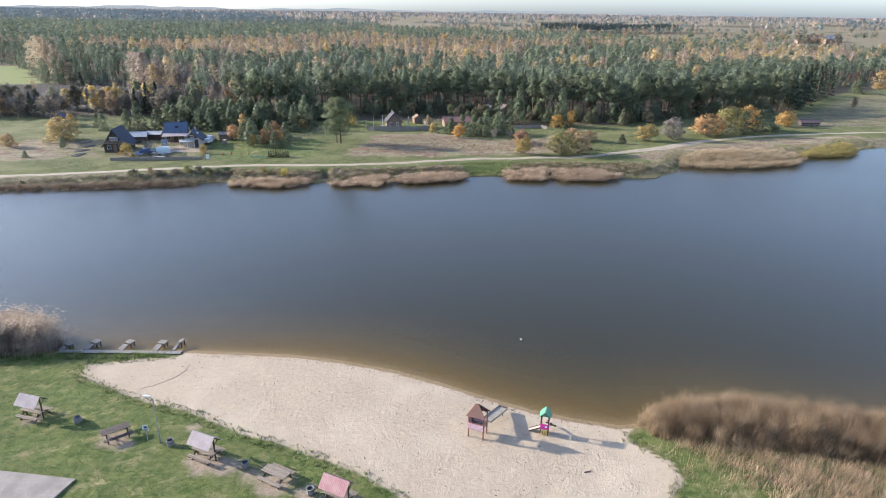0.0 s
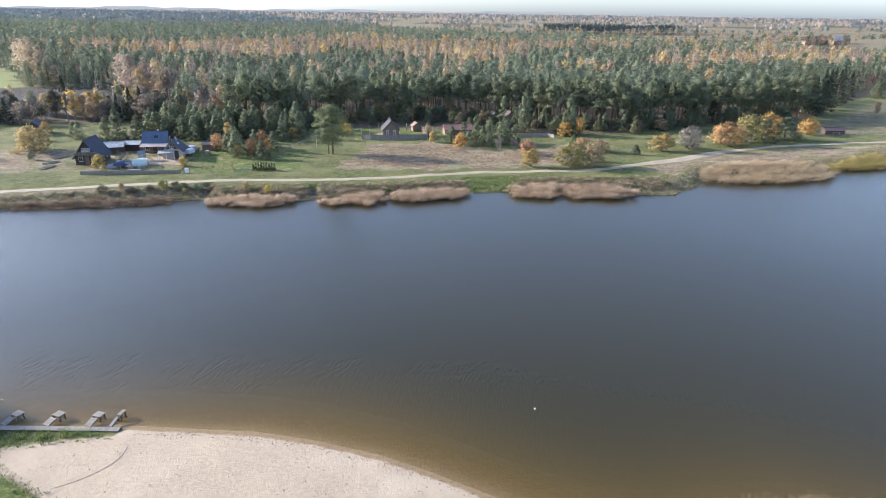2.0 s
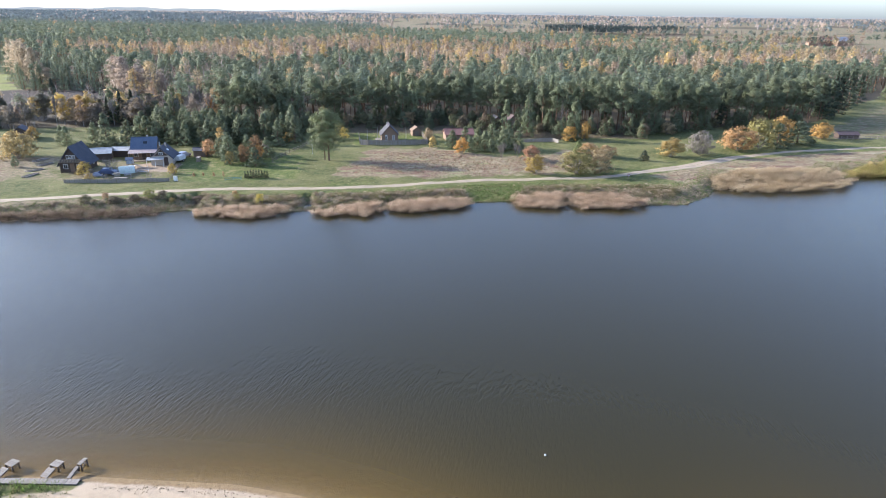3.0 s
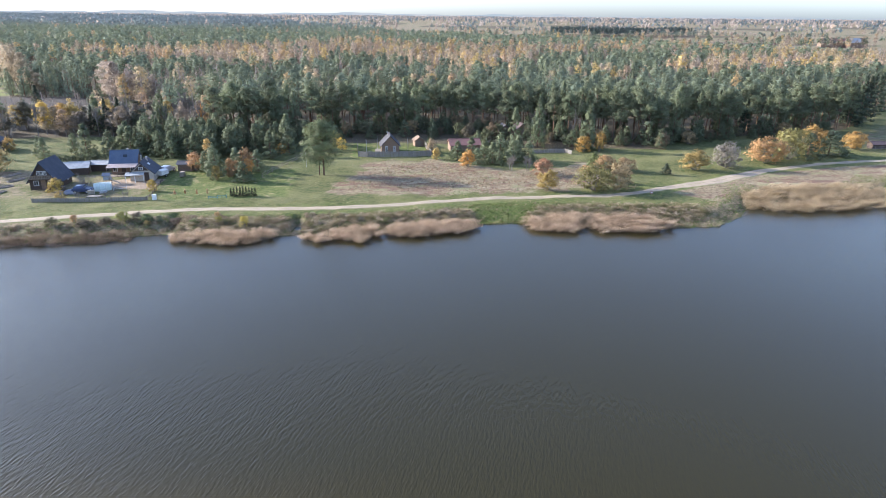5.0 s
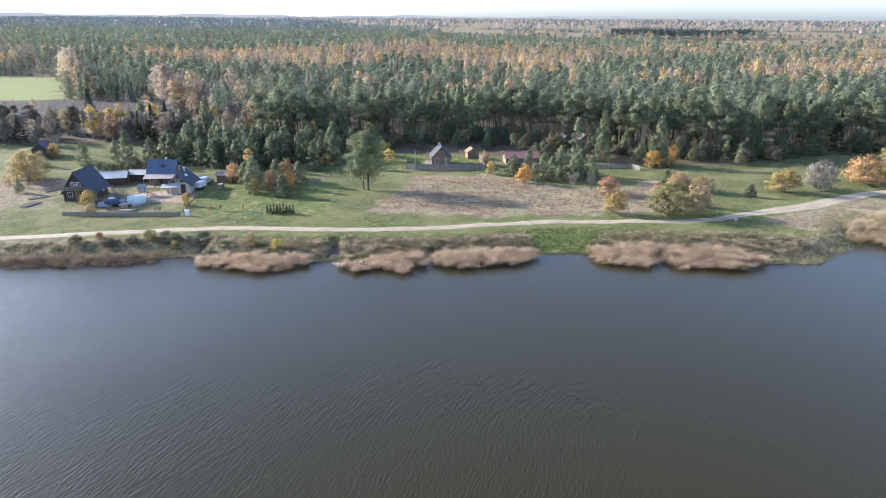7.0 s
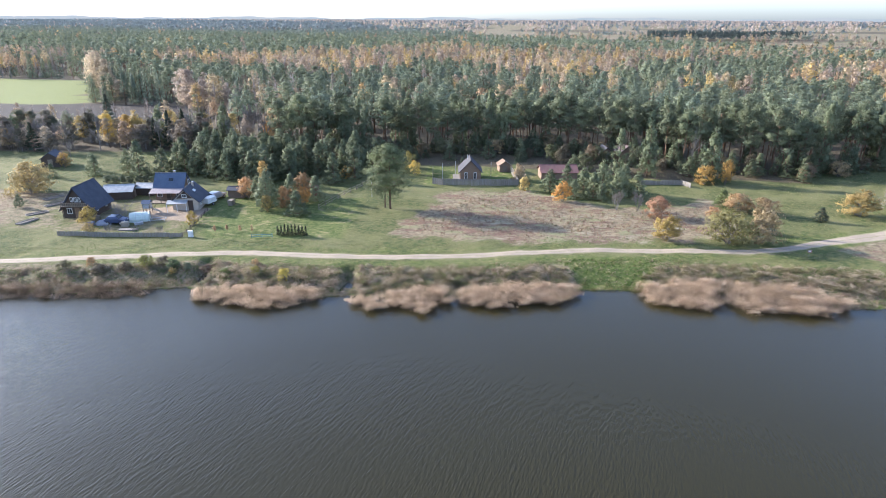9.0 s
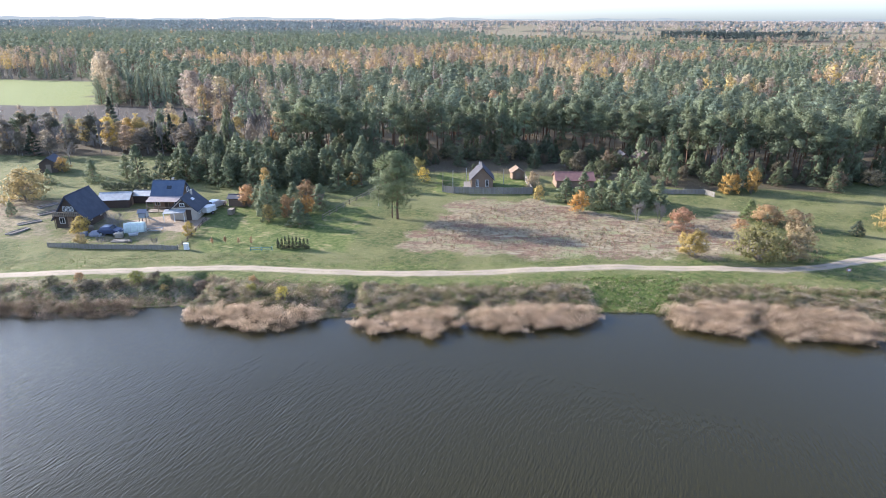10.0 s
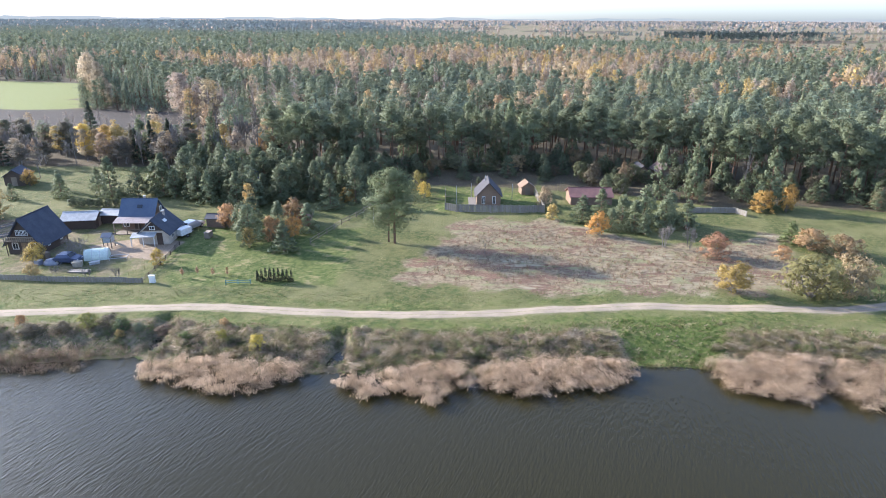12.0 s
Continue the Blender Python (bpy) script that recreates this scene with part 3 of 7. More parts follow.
# ---------------------------------------------------------------- plants
def flakes(centres, size, r, outward=None, wild=0.75, grain=None, thin=0.85):
    """One small triangle round every centre, facing roughly outward, drawn out along the grain. Returns corners."""
    n = len(centres)
    nrm = r.normal(size=(n, 3)) * (wild if outward is not None else 1.0)
    if outward is not None:
        nrm += outward / (np.linalg.norm(outward, axis=1)[:, None] + 1e-6)
    nrm /= np.linalg.norm(nrm, axis=1)[:, None]
    a = r.normal(size=(n, 3))
    if grain is not None:
        a *= np.array(grain)
    a -= nrm * (a * nrm).sum(1)[:, None]
    a /= np.linalg.norm(a, axis=1)[:, None]
    b = np.cross(nrm, a)
    s = (size * r.uniform(0.6, 1.4, n))[:, None]
    return np.stack([centres + a * s, centres - a * s * 0.5 + b * s * thin, centres - a * s * 0.5 - b * s * thin], 1)


def soft_normals(c, outward, keep=0.45):
    """A normal for each flake between its own and that of the tuft it belongs to."""
    own = np.cross(c[:, 1] - c[:, 0], c[:, 2] - c[:, 0])
    own /= np.linalg.norm(own, axis=1)[:, None] + 1e-9
    n = own * keep + outward / (np.linalg.norm(outward, axis=1)[:, None] + 1e-6)
    return n / (np.linalg.norm(n, axis=1)[:, None] + 1e-9)


FLAT, HANG = (1.0, 1.0, 0.35), (0.35, 0.35, 1.0)


def in_ball(n, r):
    d = r.normal(size=(n, 3))
    d /= np.linalg.norm(d, axis=1)[:, None]
    return d * (r.uniform(0, 1, n) ** 0.42)[:, None]


def sticks(a, b, ra, rb):
    """Three-sided tapered sticks from the points a to b, as triangles."""
    a, b = np.atleast_2d(a).astype(float), np.atleast_2d(b).astype(float)
    d = b - a
    d /= np.linalg.norm(d, axis=1)[:, None] + 1e-9
    side = np.cross(d, np.where(np.abs(d[:, 2:3]) > 0.9, [[1.0, 0, 0]], [[0, 0, 1.0]]))
    side /= np.linalg.norm(side, axis=1)[:, None] + 1e-9
    up = np.cross(d, side)
    ra, rb = np.broadcast_to(ra, len(a))[:, None], np.broadcast_to(rb, len(a))[:, None]
    ring = [(math.cos(k * 2.0944), math.sin(k * 2.0944)) for k in range(3)]
    lo = [a + (side * c + up * s) * ra for c, s in ring]
    hi = [b + (side * c + up * s) * rb for c, s in ring]
    out = []
    for k in range(3):
        j = (k + 1) % 3
        out += [np.stack([lo[k], lo[j], hi[j]], 1), np.stack([lo[k], hi[j], hi[k]], 1)]
    return np.concatenate(out)


def crown_points(kind, h, w, n, r):
    """Where the leaves of a tree of the kind sit, the tips of its limbs, and where the limbs start."""
    tips, starts = [], []
    if kind == "pine":
        k = 34
        base = 0.40
        t = np.sort(r.uniform(0, 1, k) ** 0.85)
        rad = w / 2 * np.clip(np.sin(np.clip(t * 0.80 + 0.20, 0, 1) * math.pi) ** 0.6, 0.15, 1) * r.uniform(0.25, 1.0, k)
        z = h * (base + (0.96 - base) * t)
        puff = np.stack([w * 0.19 * r.uniform(0.7, 1.35, k)] * 2 + [w * 0.10 * r.uniform(0.7, 1.3, k)], 1)
    elif kind == "young":
        k = 64
        t = np.sort(r.uniform(0, 1, k) ** 1.3)
        rad = w / 2 * (1.02 - t) ** 0.8 * r.uniform(0.45, 0.95, k)
        z = h * (0.06 + 0.9 * t)
        puff = np.stack([w * 0.115 * r.uniform(0.6, 1.35, k)] * 2 + [h * 0.06 * r.uniform(0.7, 1.3, k)], 1)
    elif kind == "spruce":
        k = 40
        t = np.linspace(0.02, 0.99, k)
        rad = w / 2 * (1.0 - t) * r.uniform(0.55, 1.0, k)
        z = h * (0.05 + 0.93 * t)
        puff = np.stack([w * (0.05 + 0.15 * (1 - t))] * 2 + [np.full(k, h * 0.035)], 1)
    elif kind == "birch":
        k = 40
        t = np.sort(r.uniform(0, 1, k))
        rad = w / 2 * np.sin(np.clip(t * 0.78 + 0.20, 0, 1) * math.pi) ** 0.7 * r.uniform(0.2, 0.8, k)
        z = h * (0.22 + 0.73 * t)
        puff = np.stack([w * 0.17 * r.uniform(0.7, 1.35, k)] * 2 + [h * 0.058 * r.uniform(0.7, 1.4, k)], 1)
    else:                                   # bush
        k = 70
        t = r.uniform(0, 1, k)
        rad = w / 2 * np.sqrt(np.clip(1 - (t * 0.95) ** 2.2, 0, 1)) * r.uniform(0.25, 0.92, k)
        z = h * (0.10 + 0.80 * t)
        puff = np.stack([w * 0.11 * r.uniform(0.6, 1.4, k)] * 2 + [h * 0.10 * r.uniform(0.6, 1.3, k)], 1)
    ang = np.arange(k) * 2.4 + r.uniform(-0.5, 0.5, k)
    tips = np.stack([rad * np.cos(ang), rad * np.sin(ang), z], 1)
    which = r.integers(0, k, n)
    ball = in_ball(n, r)
    pts = tips[which] + ball * puff[which]
    out = ball * 0.8 + np.column_stack([tips[which][:, :2] / w * 1.9, (pts[:, 2] / h - 0.5) * 0.9 + 0.3])
    pts[:, 2] = np.maximum(pts[:, 2], 0.05 * h)
    starts = tips.copy()
    starts[:, :2] *= 0.06
    starts[:, 2] = np.maximum(tips[:, 2] - rad * (0.35 if kind in ("pine", "young", "spruce") else 0.9), 0.04 * h)
    shade = 1 + 0.18 * (r.uniform(-1, 1, k))[which]
    return pts, tips, starts, shade, out


def trunk_line(h, r, lean=0.03):
    z = np.linspace(0, 1, 6)
    bend = np.cumsum(r.normal(0, lean * h / 5, (6, 2)), axis=0)
    bend[0] = 0
    return np.column_stack([bend, z * h])


def tree_meshes(kind, h, w, n, size, seed, trunk_r=None, stems=1):
    """Crown and trunk meshes of one tree that stands on the origin."""
    r = np.random.default_rng(seed)
    pts, tips, starts, shade, out = crown_points(kind, h, w, n, r)
    c = flakes(pts, size, r, out, 0.45, FLAT if kind in ("pine", "young", "spruce") else HANG, 0.5)
    tone = np.repeat(np.clip(shade, 0.5, 1.5), 3)[:, None] * np.ones(3)
    crown = tri_mesh("crown", c.reshape(-1, 3), np.arange(len(c) * 3).reshape(-1, 3), tone, normals=np.repeat(soft_normals(c, out), 3, axis=0))
    tr = trunk_r or 0.014 * h
    tris = []
    for s in range(stems):
        ln = trunk_line(h * (0.93 if stems == 1 else r.uniform(0.6, 0.85)), r, 0.02 if stems == 1 else 0.06)
        if stems > 1:
            a = s * 6.28 / stems
            ln[:, :2] += np.outer(np.linspace(0.03, 0.28, 6), (math.cos(a) * w, math.sin(a) * w))
        rad = tr * np.linspace(1, 0.2, 6) / (1 if stems == 1 else 1.8)
        tris.append(sticks(ln[:-1], ln[1:], rad[:-1], rad[1:]))
    tris.append(sticks(starts, tips, tr * 0.28, tr * 0.08))
    t = np.concatenate(tris)
    trunk = tri_mesh("trunk", t.reshape(-1, 3), np.arange(len(t) * 3).reshape(-1, 3))
    return crown, trunk


def bare_mesh(h, w, seed, stems=1, order=4, droop=0.0):
    """A leafless tree or bush: forking limbs and twigs."""
    r = np.random.default_rng(seed)
    A, B, RA, RB = [], [], [], []

    def grow(p, d, length, rad, level):
        q = p + d * length
        A.append(p), B.append(q), RA.append(rad), RB.append(rad * 0.65)
        if level >= order:
            return
        for _ in range(3 if level else 5):
            e = d + r.normal(0, 0.55 if level else 0.4, 3)
            e[2] += 0.15 - droop * level
            e /= np.linalg.norm(e)
            grow(p + d * length * r.uniform(0.45, 1.0), e, length * r.uniform(0.5, 0.75), rad * 0.55, level + 1)

    for s in range(stems):
        a = s * 6.28 / max(stems, 1)
        d = np.array([math.cos(a) * (0.35 if stems > 1 else 0), math.sin(a) * (0.35 if stems > 1 else 0), 1.0])
        grow(np.array([math.cos(a) * 0.1 * w * (stems > 1), math.sin(a) * 0.1 * w * (stems > 1), 0]), d / np.linalg.norm(d), h * 0.42, 0.012 * h, 0)
    A, B = np.array(A), np.array(B)
    top = B[:, 2].max()
    wide = np.abs(B[:, :2]).max() * 2
    sc = np.array([w / wide, w / wide, h / top])
    t = sticks(A * sc, B * sc, np.maximum(RA, 0.010), np.maximum(RB, 0.008))
    return tri_mesh("twig_crown", t.reshape(-1, 3), np.arange(len(t) * 3).reshape(-1, 3))


MODELS = {}


def model(kind, seed):
    """Shared crown and trunk of one metre's height scale; a few models a kind."""
    if (kind, seed) not in MODELS:
        spec = {"pine": (11.0, 5.0, 2600, 0.19, 0.17, 1), "young": (5.0, 3.6, 2000, 0.145, 0.08, 1), "spruce": (10.0, 4.2, 2000, 0.21, 0.16, 1),
                "birch": (9.0, 3.8, 1900, 0.18, 0.12, 1), "bush": (4.0, 4.6, 2200, 0.145, 0.07, 5)}[kind]
        h, w, n, size, tr, stems = spec
        MODELS[kind, seed] = (*tree_meshes(kind, h, w, n, size, 100 + seed * 17 + len(kind), tr, stems), h, w)
    return MODELS[kind, seed]


PINE, PINE2, SPRUCE = (0.122, 0.145, 0.076), (0.134, 0.160, 0.080), (0.062, 0.08, 0.05)
GOLD, ORANGE, RUST, OLIVE, TAN = (0.40, 0.29, 0.08), (0.42, 0.235, 0.095), (0.36, 0.185, 0.095), (0.17, 0.15, 0.045), (0.30, 0.22, 0.12)


def tree(kind, x, y, h, w, colour, label, category, seed=0, name=None, group="", bark=None):
    crown, trunk, mh, mw = model(kind, seed)
    if len(label.split()) < 4:
        label += " beyond the lake"
    t = thing(name or {"pine": "pine_tree", "young": "young_pine", "spruce": "spruce_tree", "birch": "birch_tree", "bush": "bush"}[kind],
              x, y, on_ground(x, y) - 0.03, (x * 77 + y * 31) % 360, label, category, group)
    t.scale = (1.12 * w / mw, 1.12 * w / mw, 1.04 * h / mh)
    c = link("crown", crown, LEAF, t)
    grey = sum(colour) / 3
    c.color = (*[0.84 * v + 0.16 * grey for v in colour], 1)
    link("trunk", trunk, bark or (BARK if kind in ("pine", "young", "spruce") else GREYBARK), t)
    return t


def bare(x, y, h, w, label, seed=0, stems=1, name="bare_tree", order=4, category="tree"):
    t = thing(name, x, y, on_ground(x, y) - 0.03, (x * 77) % 360, label, category)
    link("twig_crown", bare_mesh(h, w, 900 + seed, stems, order), GREYBARK, t)
    return t


def blades(name, xy, hgt, wid, tone, lean, label, category, material, per=5, leaf=0.22, clump=0.0, sway=0.22):
    """Tufts of blades, each a narrow triangle: one mesh of stuff."""
    r = np.random.default_rng(len(xy) + int(hgt * 100))
    n = len(xy)
    z0 = np.maximum(height(xy[:, 0], xy[:, 1]), -0.35)
    p = np.repeat(np.column_stack([xy, z0]), per, axis=0)
    m = len(p)
    spread = np.minimum(hgt * 0.35, 0.30)
    p[:, :2] += r.normal(0, spread, (m, 2))
    hh = hgt * r.uniform(0.55, 1.2, m) * np.repeat(r.uniform(0.85, 1.12, n) * (1 + 0.22 * lumps(xy[:, 0], xy[:, 1], 3.4, 1.0) + 0.18 * lumps(xy[:, 0], xy[:, 1], 8.5, 2.2)), per)
    d = np.column_stack([r.normal(lean[0], sway, m), r.normal(lean[1], sway, m), np.ones(m)])
    tip = p + d * hh[:, None]
    a = r.uniform(0, 6.28, m)
    s = np.column_stack([np.cos(a), np.sin(a), np.zeros(m)]) * (wid * r.uniform(0.6, 1.4, m))[:, None]
    tris = [np.stack([p - s, p + s, tip], 1)]
    mid = p + d * (hh * 0.62)[:, None]
    droop = mid + np.column_stack([np.cos(a + 1), np.sin(a + 1), r.uniform(-0.1, 0.5, m)]) * (hh * leaf)[:, None]
    tris.append(np.stack([mid - s * 0.7, mid + s * 0.7, droop], 1))
    tone = np.asarray(tone) * (1.0 if material is REED else 1.35)
    pick = r.integers(0, len(tone), n)
    if clump:
        pick = np.clip((0.5 + 0.33 * lumps(xy[:, 0], xy[:, 1], clump, 1.7) + 0.25 * lumps(xy[:, 0], xy[:, 1], clump * 0.31, 0.4) + r.normal(0, 0.2, n)) * len(tone), 0, len(tone) - 1).astype(int)
    cols = np.repeat(r.uniform(0.75, 1.2, (n, 1)), per, axis=0) * np.asarray(tone)[np.repeat(pick, per)]
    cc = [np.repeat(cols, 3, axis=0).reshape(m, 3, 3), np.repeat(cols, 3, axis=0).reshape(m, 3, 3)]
    # the two foot corners of each blade get 0.7 of its tip colour
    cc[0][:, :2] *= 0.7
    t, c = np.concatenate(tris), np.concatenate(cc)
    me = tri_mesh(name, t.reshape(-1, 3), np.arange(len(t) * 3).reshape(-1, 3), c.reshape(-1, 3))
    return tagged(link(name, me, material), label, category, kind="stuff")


def scatter(poly, per_m2, seed, keep=None):
    r = np.random.default_rng(seed)
    a = np.array(poly)
    lo, hi = a.min(0), a.max(0)
    p = r.uniform(lo, hi, (int((hi - lo).prod() * per_m2), 2))
    ok = inside(p[:, 0], p[:, 1], poly)
    if keep is not None:
        ok &= keep(p[:, 0], p[:, 1], r)
    return p[ok]


# reeds
STRAW = [(0.36, 0.275, 0.17), (0.43, 0.335, 0.215), (0.49, 0.39, 0.26), (0.53, 0.425, 0.29)]
PINKISH = [(0.31, 0.23, 0.16), (0.42, 0.315, 0.22), (0.49, 0.37, 0.265), (0.54, 0.415, 0.305)]
BELTS = [
    ([(-46.6, 116.2), (-46.0, 113.7), (-42.4, 112.9), (-40.5, 113.4), (-36.1, 112.3), (-33.2, 114.5), (-30.1, 118.0), (-36.9, 118.1), (-42.6, 117.4)], 1.6, PINKISH),
    ([(-27.2, 117.9), (-26.4, 116.6), (-23.5, 115.3), (-21.4, 117.3), (-17.7, 115.9), (-15.5, 117.5), (-14.5, 119.6), (-15.3, 122.3), (-19.5, 121.0), (-22.4, 119.6)], 1.7, PINKISH),
    ([(-14.0, 121.9), (-13.7, 119.8), (-9.0, 118.5), (-6.3, 120.5), (-2.2, 121.6), (1.7, 126.2), (-3.3, 126.2), (-8.3, 124.8)], 1.7, PINKISH),
    ([(7.9, 128.6), (8.5, 126.6), (9.8, 124.4), (14.1, 124.0), (16.6, 124.2), (18.0, 126.4), (18.4, 130.8), (13.5, 130.7)], 1.8, PINKISH),
    ([(18.8, 130.8), (18.6, 126.8), (20.6, 123.5), (23.5, 125.4), (28.2, 124.8), (33.6, 128.2), (32.6, 129.9), (26.3, 131.2)], 1.8, PINKISH),
    ([(49.5, 141), (53, 138.4), (62, 139.2), (76.4, 143.6), (82, 151), (80, 155), (72, 154), (58, 151), (51, 147)], 2.0, STRAW),
    ([(82, 155), (84, 153), (96, 156.4), (103, 164), (101, 168), (90, 161)], 1.6, [(0.36, 0.30, 0.11), (0.30, 0.275, 0.09), (0.44, 0.34, 0.15)]),
]


def reeds(poly, hgt, tones, seed, label, lean=(0.50, -0.42), per_m2=3.0, stalks=52, wid=0.013, plume=0.20, spread=0.28, bend=0.7, rim=0.8, stir=0.30):
    """Reeds that stand in bundles: all stalks of a bundle bow the same way and end in pale plumes. One mesh of stuff."""
    r = np.random.default_rng(seed)
    c = scatter(poly, per_m2, seed, lambda x, y, q: lumps(x, y, 4.3, 1 + seed) + 0.6 * lumps(x, y, 1.7, 2) + q.normal(0, 0.2, len(x)) > -0.62)
    n = len(c)
    inner = smooth01(depth_in(c[:, 0], c[:, 1], poly) / 1.3)
    tall = hgt * (rim + (1 - rim) * inner) * (1 + 0.16 * lumps(c[:, 0], c[:, 1], 6.0, 2.2)) * r.uniform(0.80, 1.10, n)
    way = np.column_stack([r.normal(lean[0], stir, n), r.normal(lean[1], stir, n)])
    shade = np.clip((0.5 + 0.28 * lumps(c[:, 0], c[:, 1], 3.6, 1.7) + r.normal(0, 0.24, n)) * len(tones), 0, len(tones) - 1).astype(int)
    col = np.asarray(tones)[shade] * r.uniform(0.88, 1.12, (n, 1))
    m = n * stalks
    rep = np.repeat(np.arange(n), stalks)
    foot = c[rep] + r.normal(0, spread, (m, 2))
    p0 = np.column_stack([foot, np.maximum(height(foot[:, 0], foot[:, 1]), -0.4)])
    hh = tall[rep] * r.uniform(0.72, 1.08, m)
    d = way[rep] + r.normal(0, 0.10, (m, 2))
    up = np.column_stack([d * 0.35, np.ones(m)])
    over = np.column_stack([d * (1 + bend), np.full(m, 1 - bend * 0.55)])
    p1 = p0 + up * (hh * 0.62)[:, None]
    p2 = p1 + over * (hh * 0.38)[:, None]
    a = r.uniform(0, 6.28, m)
    side = np.column_stack([np.cos(a), np.sin(a), np.zeros(m)])
    w1 = side * wid * r.uniform(0.7, 1.3, (m, 1))
    drop = np.column_stack([d, np.full(m, -0.25)]) * plume
    fan = np.column_stack([np.cos(a + 1.5), np.sin(a + 1.5), r.uniform(-0.4, 0.4, m)]) * plume * 0.15
    leaf = p1 + np.column_stack([d + np.column_stack([np.cos(a * 3), np.sin(a * 3)]) * 0.5, r.uniform(-0.2, 0.5, m)]) * (hh * 0.26)[:, None]
    tris = [np.stack([p0 - w1, p0 + w1, p1], 1), np.stack([p1 - w1, p1 + w1, p2], 1), np.stack([p2 - drop * 0.9, p2 + fan, p2 + drop * 1.2], 1), np.stack([p2 - drop * 0.7, p2 - fan, p2 + drop], 1), np.stack([p1 - w1, p1 + w1, leaf], 1)]
    cc = col[rep] * r.uniform(0.85, 1.15, (m, 1))
    tone = [cc * 0.85, cc, cc * np.array([1.18, 1.15, 1.12]), cc * 1.1, cc * 0.95]
    t = np.concatenate(tris)
    k = np.repeat(np.concatenate(tone), 3, axis=0)
    tuft = np.column_stack([(foot - c[rep]) / spread * 0.55 + d * 0.3, np.full(m, 1.0)])
    me = tri_mesh("reed_bed", t.reshape(-1, 3), np.arange(len(t) * 3).reshape(-1, 3), k, normals=np.repeat(soft_normals(t, np.tile(tuft, (5, 1)), 0.5), 3, axis=0))
    return tagged(link("reed_bed", me, REED), label, "reeds", kind="stuff")


for i, (poly, hgt, tone) in enumerate(BELTS):
    reeds(poly, hgt, tone, 300 + i, "dense bed of dry pinkish-tan reeds in the shallows" if tone is PINKISH else "dense bed of golden straw reeds in the shallows", per_m2=3.0 if i < 5 else 1.7)
reeds([(-92, 103.8), (-75, 107.6), (-60, 110.8), (-52.2, 113.6), (-52.4, 116.2), (-60, 114.6), (-75, 110.8), (-92, 107)], 1.15, [(0.12, 0.09, 0.065), (0.17, 0.128, 0.09), (0.22, 0.165, 0.12), (0.27, 0.205, 0.15)], 341,
      "dark-brown dry reed fringe at the water's edge", (0.35, -0.3), 2.6, 44, 0.014, 0.12, 0.30, 0.5, 0.7, 0.35)
MATTED = [(0.27, 0.22, 0.145), (0.33, 0.27, 0.19), (0.20, 0.18, 0.095), (0.38, 0.315, 0.23), (0.15, 0.165, 0.065)]
for i, poly in enumerate(([(-27.2, 119.4), (-20, 121.8), (-9, 125.4), (0, 127.8), (-2, 131.6), (-12, 128.6), (-22, 126.2), (-28, 125.4)],
                          [(-46.5, 118.2), (-38, 118.8), (-30, 119.2), (-29.8, 124), (-38, 123), (-47.5, 121.5)],
                          [(9, 130.8), (20, 131.6), (33, 130.6), (42, 132.4), (40, 139), (24, 137.2), (12, 135.6)])):
    reeds(poly, 0.72, MATTED, 350 + i, "matted grey-brown dead grass lying in swirls on the bank", (0.45, -0.5), 1.8, 40, 0.018, 0.13, 0.24, 1.0, 0.8, 0.75)
reeds([(0.9, 126.2), (4.5, 126.6), (8.7, 127.2), (8.9, 128.9), (4.5, 128.5), (1.2, 128.2)], 0.38, [(0.16, 0.15, 0.06), (0.21, 0.18, 0.09), (0.11, 0.13, 0.045)], 360,
      "ragged grassy edge of the boat slip", (0.3, -0.4), 1.6, 34, 0.016, 0.08, 0.25, 0.8, 0.8, 0.7)
near_reed = [(17.2, 43.4), (17.8, 41.4), (20.4, 40.6), (24, 39.6), (30.5, 39.2), (35, 38.2), (46, 37.2), (46, 43), (37, 43.6), (30, 45), (25.6, 45.6), (21, 44.6)]
reeds(near_reed, 3.05, [(0.22, 0.155, 0.10), (0.32, 0.225, 0.14), (0.40, 0.285, 0.175), (0.48, 0.36, 0.235)], 330, "tall stand of golden-brown dry reeds beside the beach",
      (0.12, -0.04), 7.5, 50, 0.008, 0.14, 0.26, 0.28, 0.5, 0.17)
pale_reed = [(-62, 46.6), (-46, 48.2), (-40.5, 49.6), (-39, 52.5), (-46, 55.5), (-62, 54)]
reeds(pale_reed, 3.6, [(0.30, 0.235, 0.18), (0.42, 0.335, 0.26), (0.50, 0.41, 0.32), (0.56, 0.47, 0.375)], 331, "tall stand of pale dry reeds beside the jetty",
      (0.26, 0.02), 4.5, 50, 0.010, 0.22, 0.32, 0.5, 0.45, 0.2)
blades("dry_weeds", scatter([(18.6, 40.8), (18.8, 36), (22, 31), (60, 22), (60, 38), (34, 38.6), (24, 40)], 44, 8,
                            lambda x, y, r: r.random(len(x)) < 0.05 + 0.75 * smooth01(((x - 19.4) * 0.74 + (y - 41) * 0.68 + 1.6 + 1.2 * lumps(x, y, 3.3, 1.0)) / 4.5)), 0.75, 0.012,
       [(0.11, 0.13, 0.05), (0.23, 0.17, 0.10), (0.33, 0.235, 0.15), (0.40, 0.29, 0.19)], (0.1, 0), "rough dry weeds and grass below the reeds", "weeds", GRASS, per=6, leaf=0.15, clump=4.0)

# rough growth on the far bank, meadow tussocks, turf
WEED = [(0.23, 0.18, 0.12), (0.16, 0.135, 0.08), (0.28, 0.22, 0.155), (0.11, 0.125, 0.05), (0.19, 0.135, 0.10)]


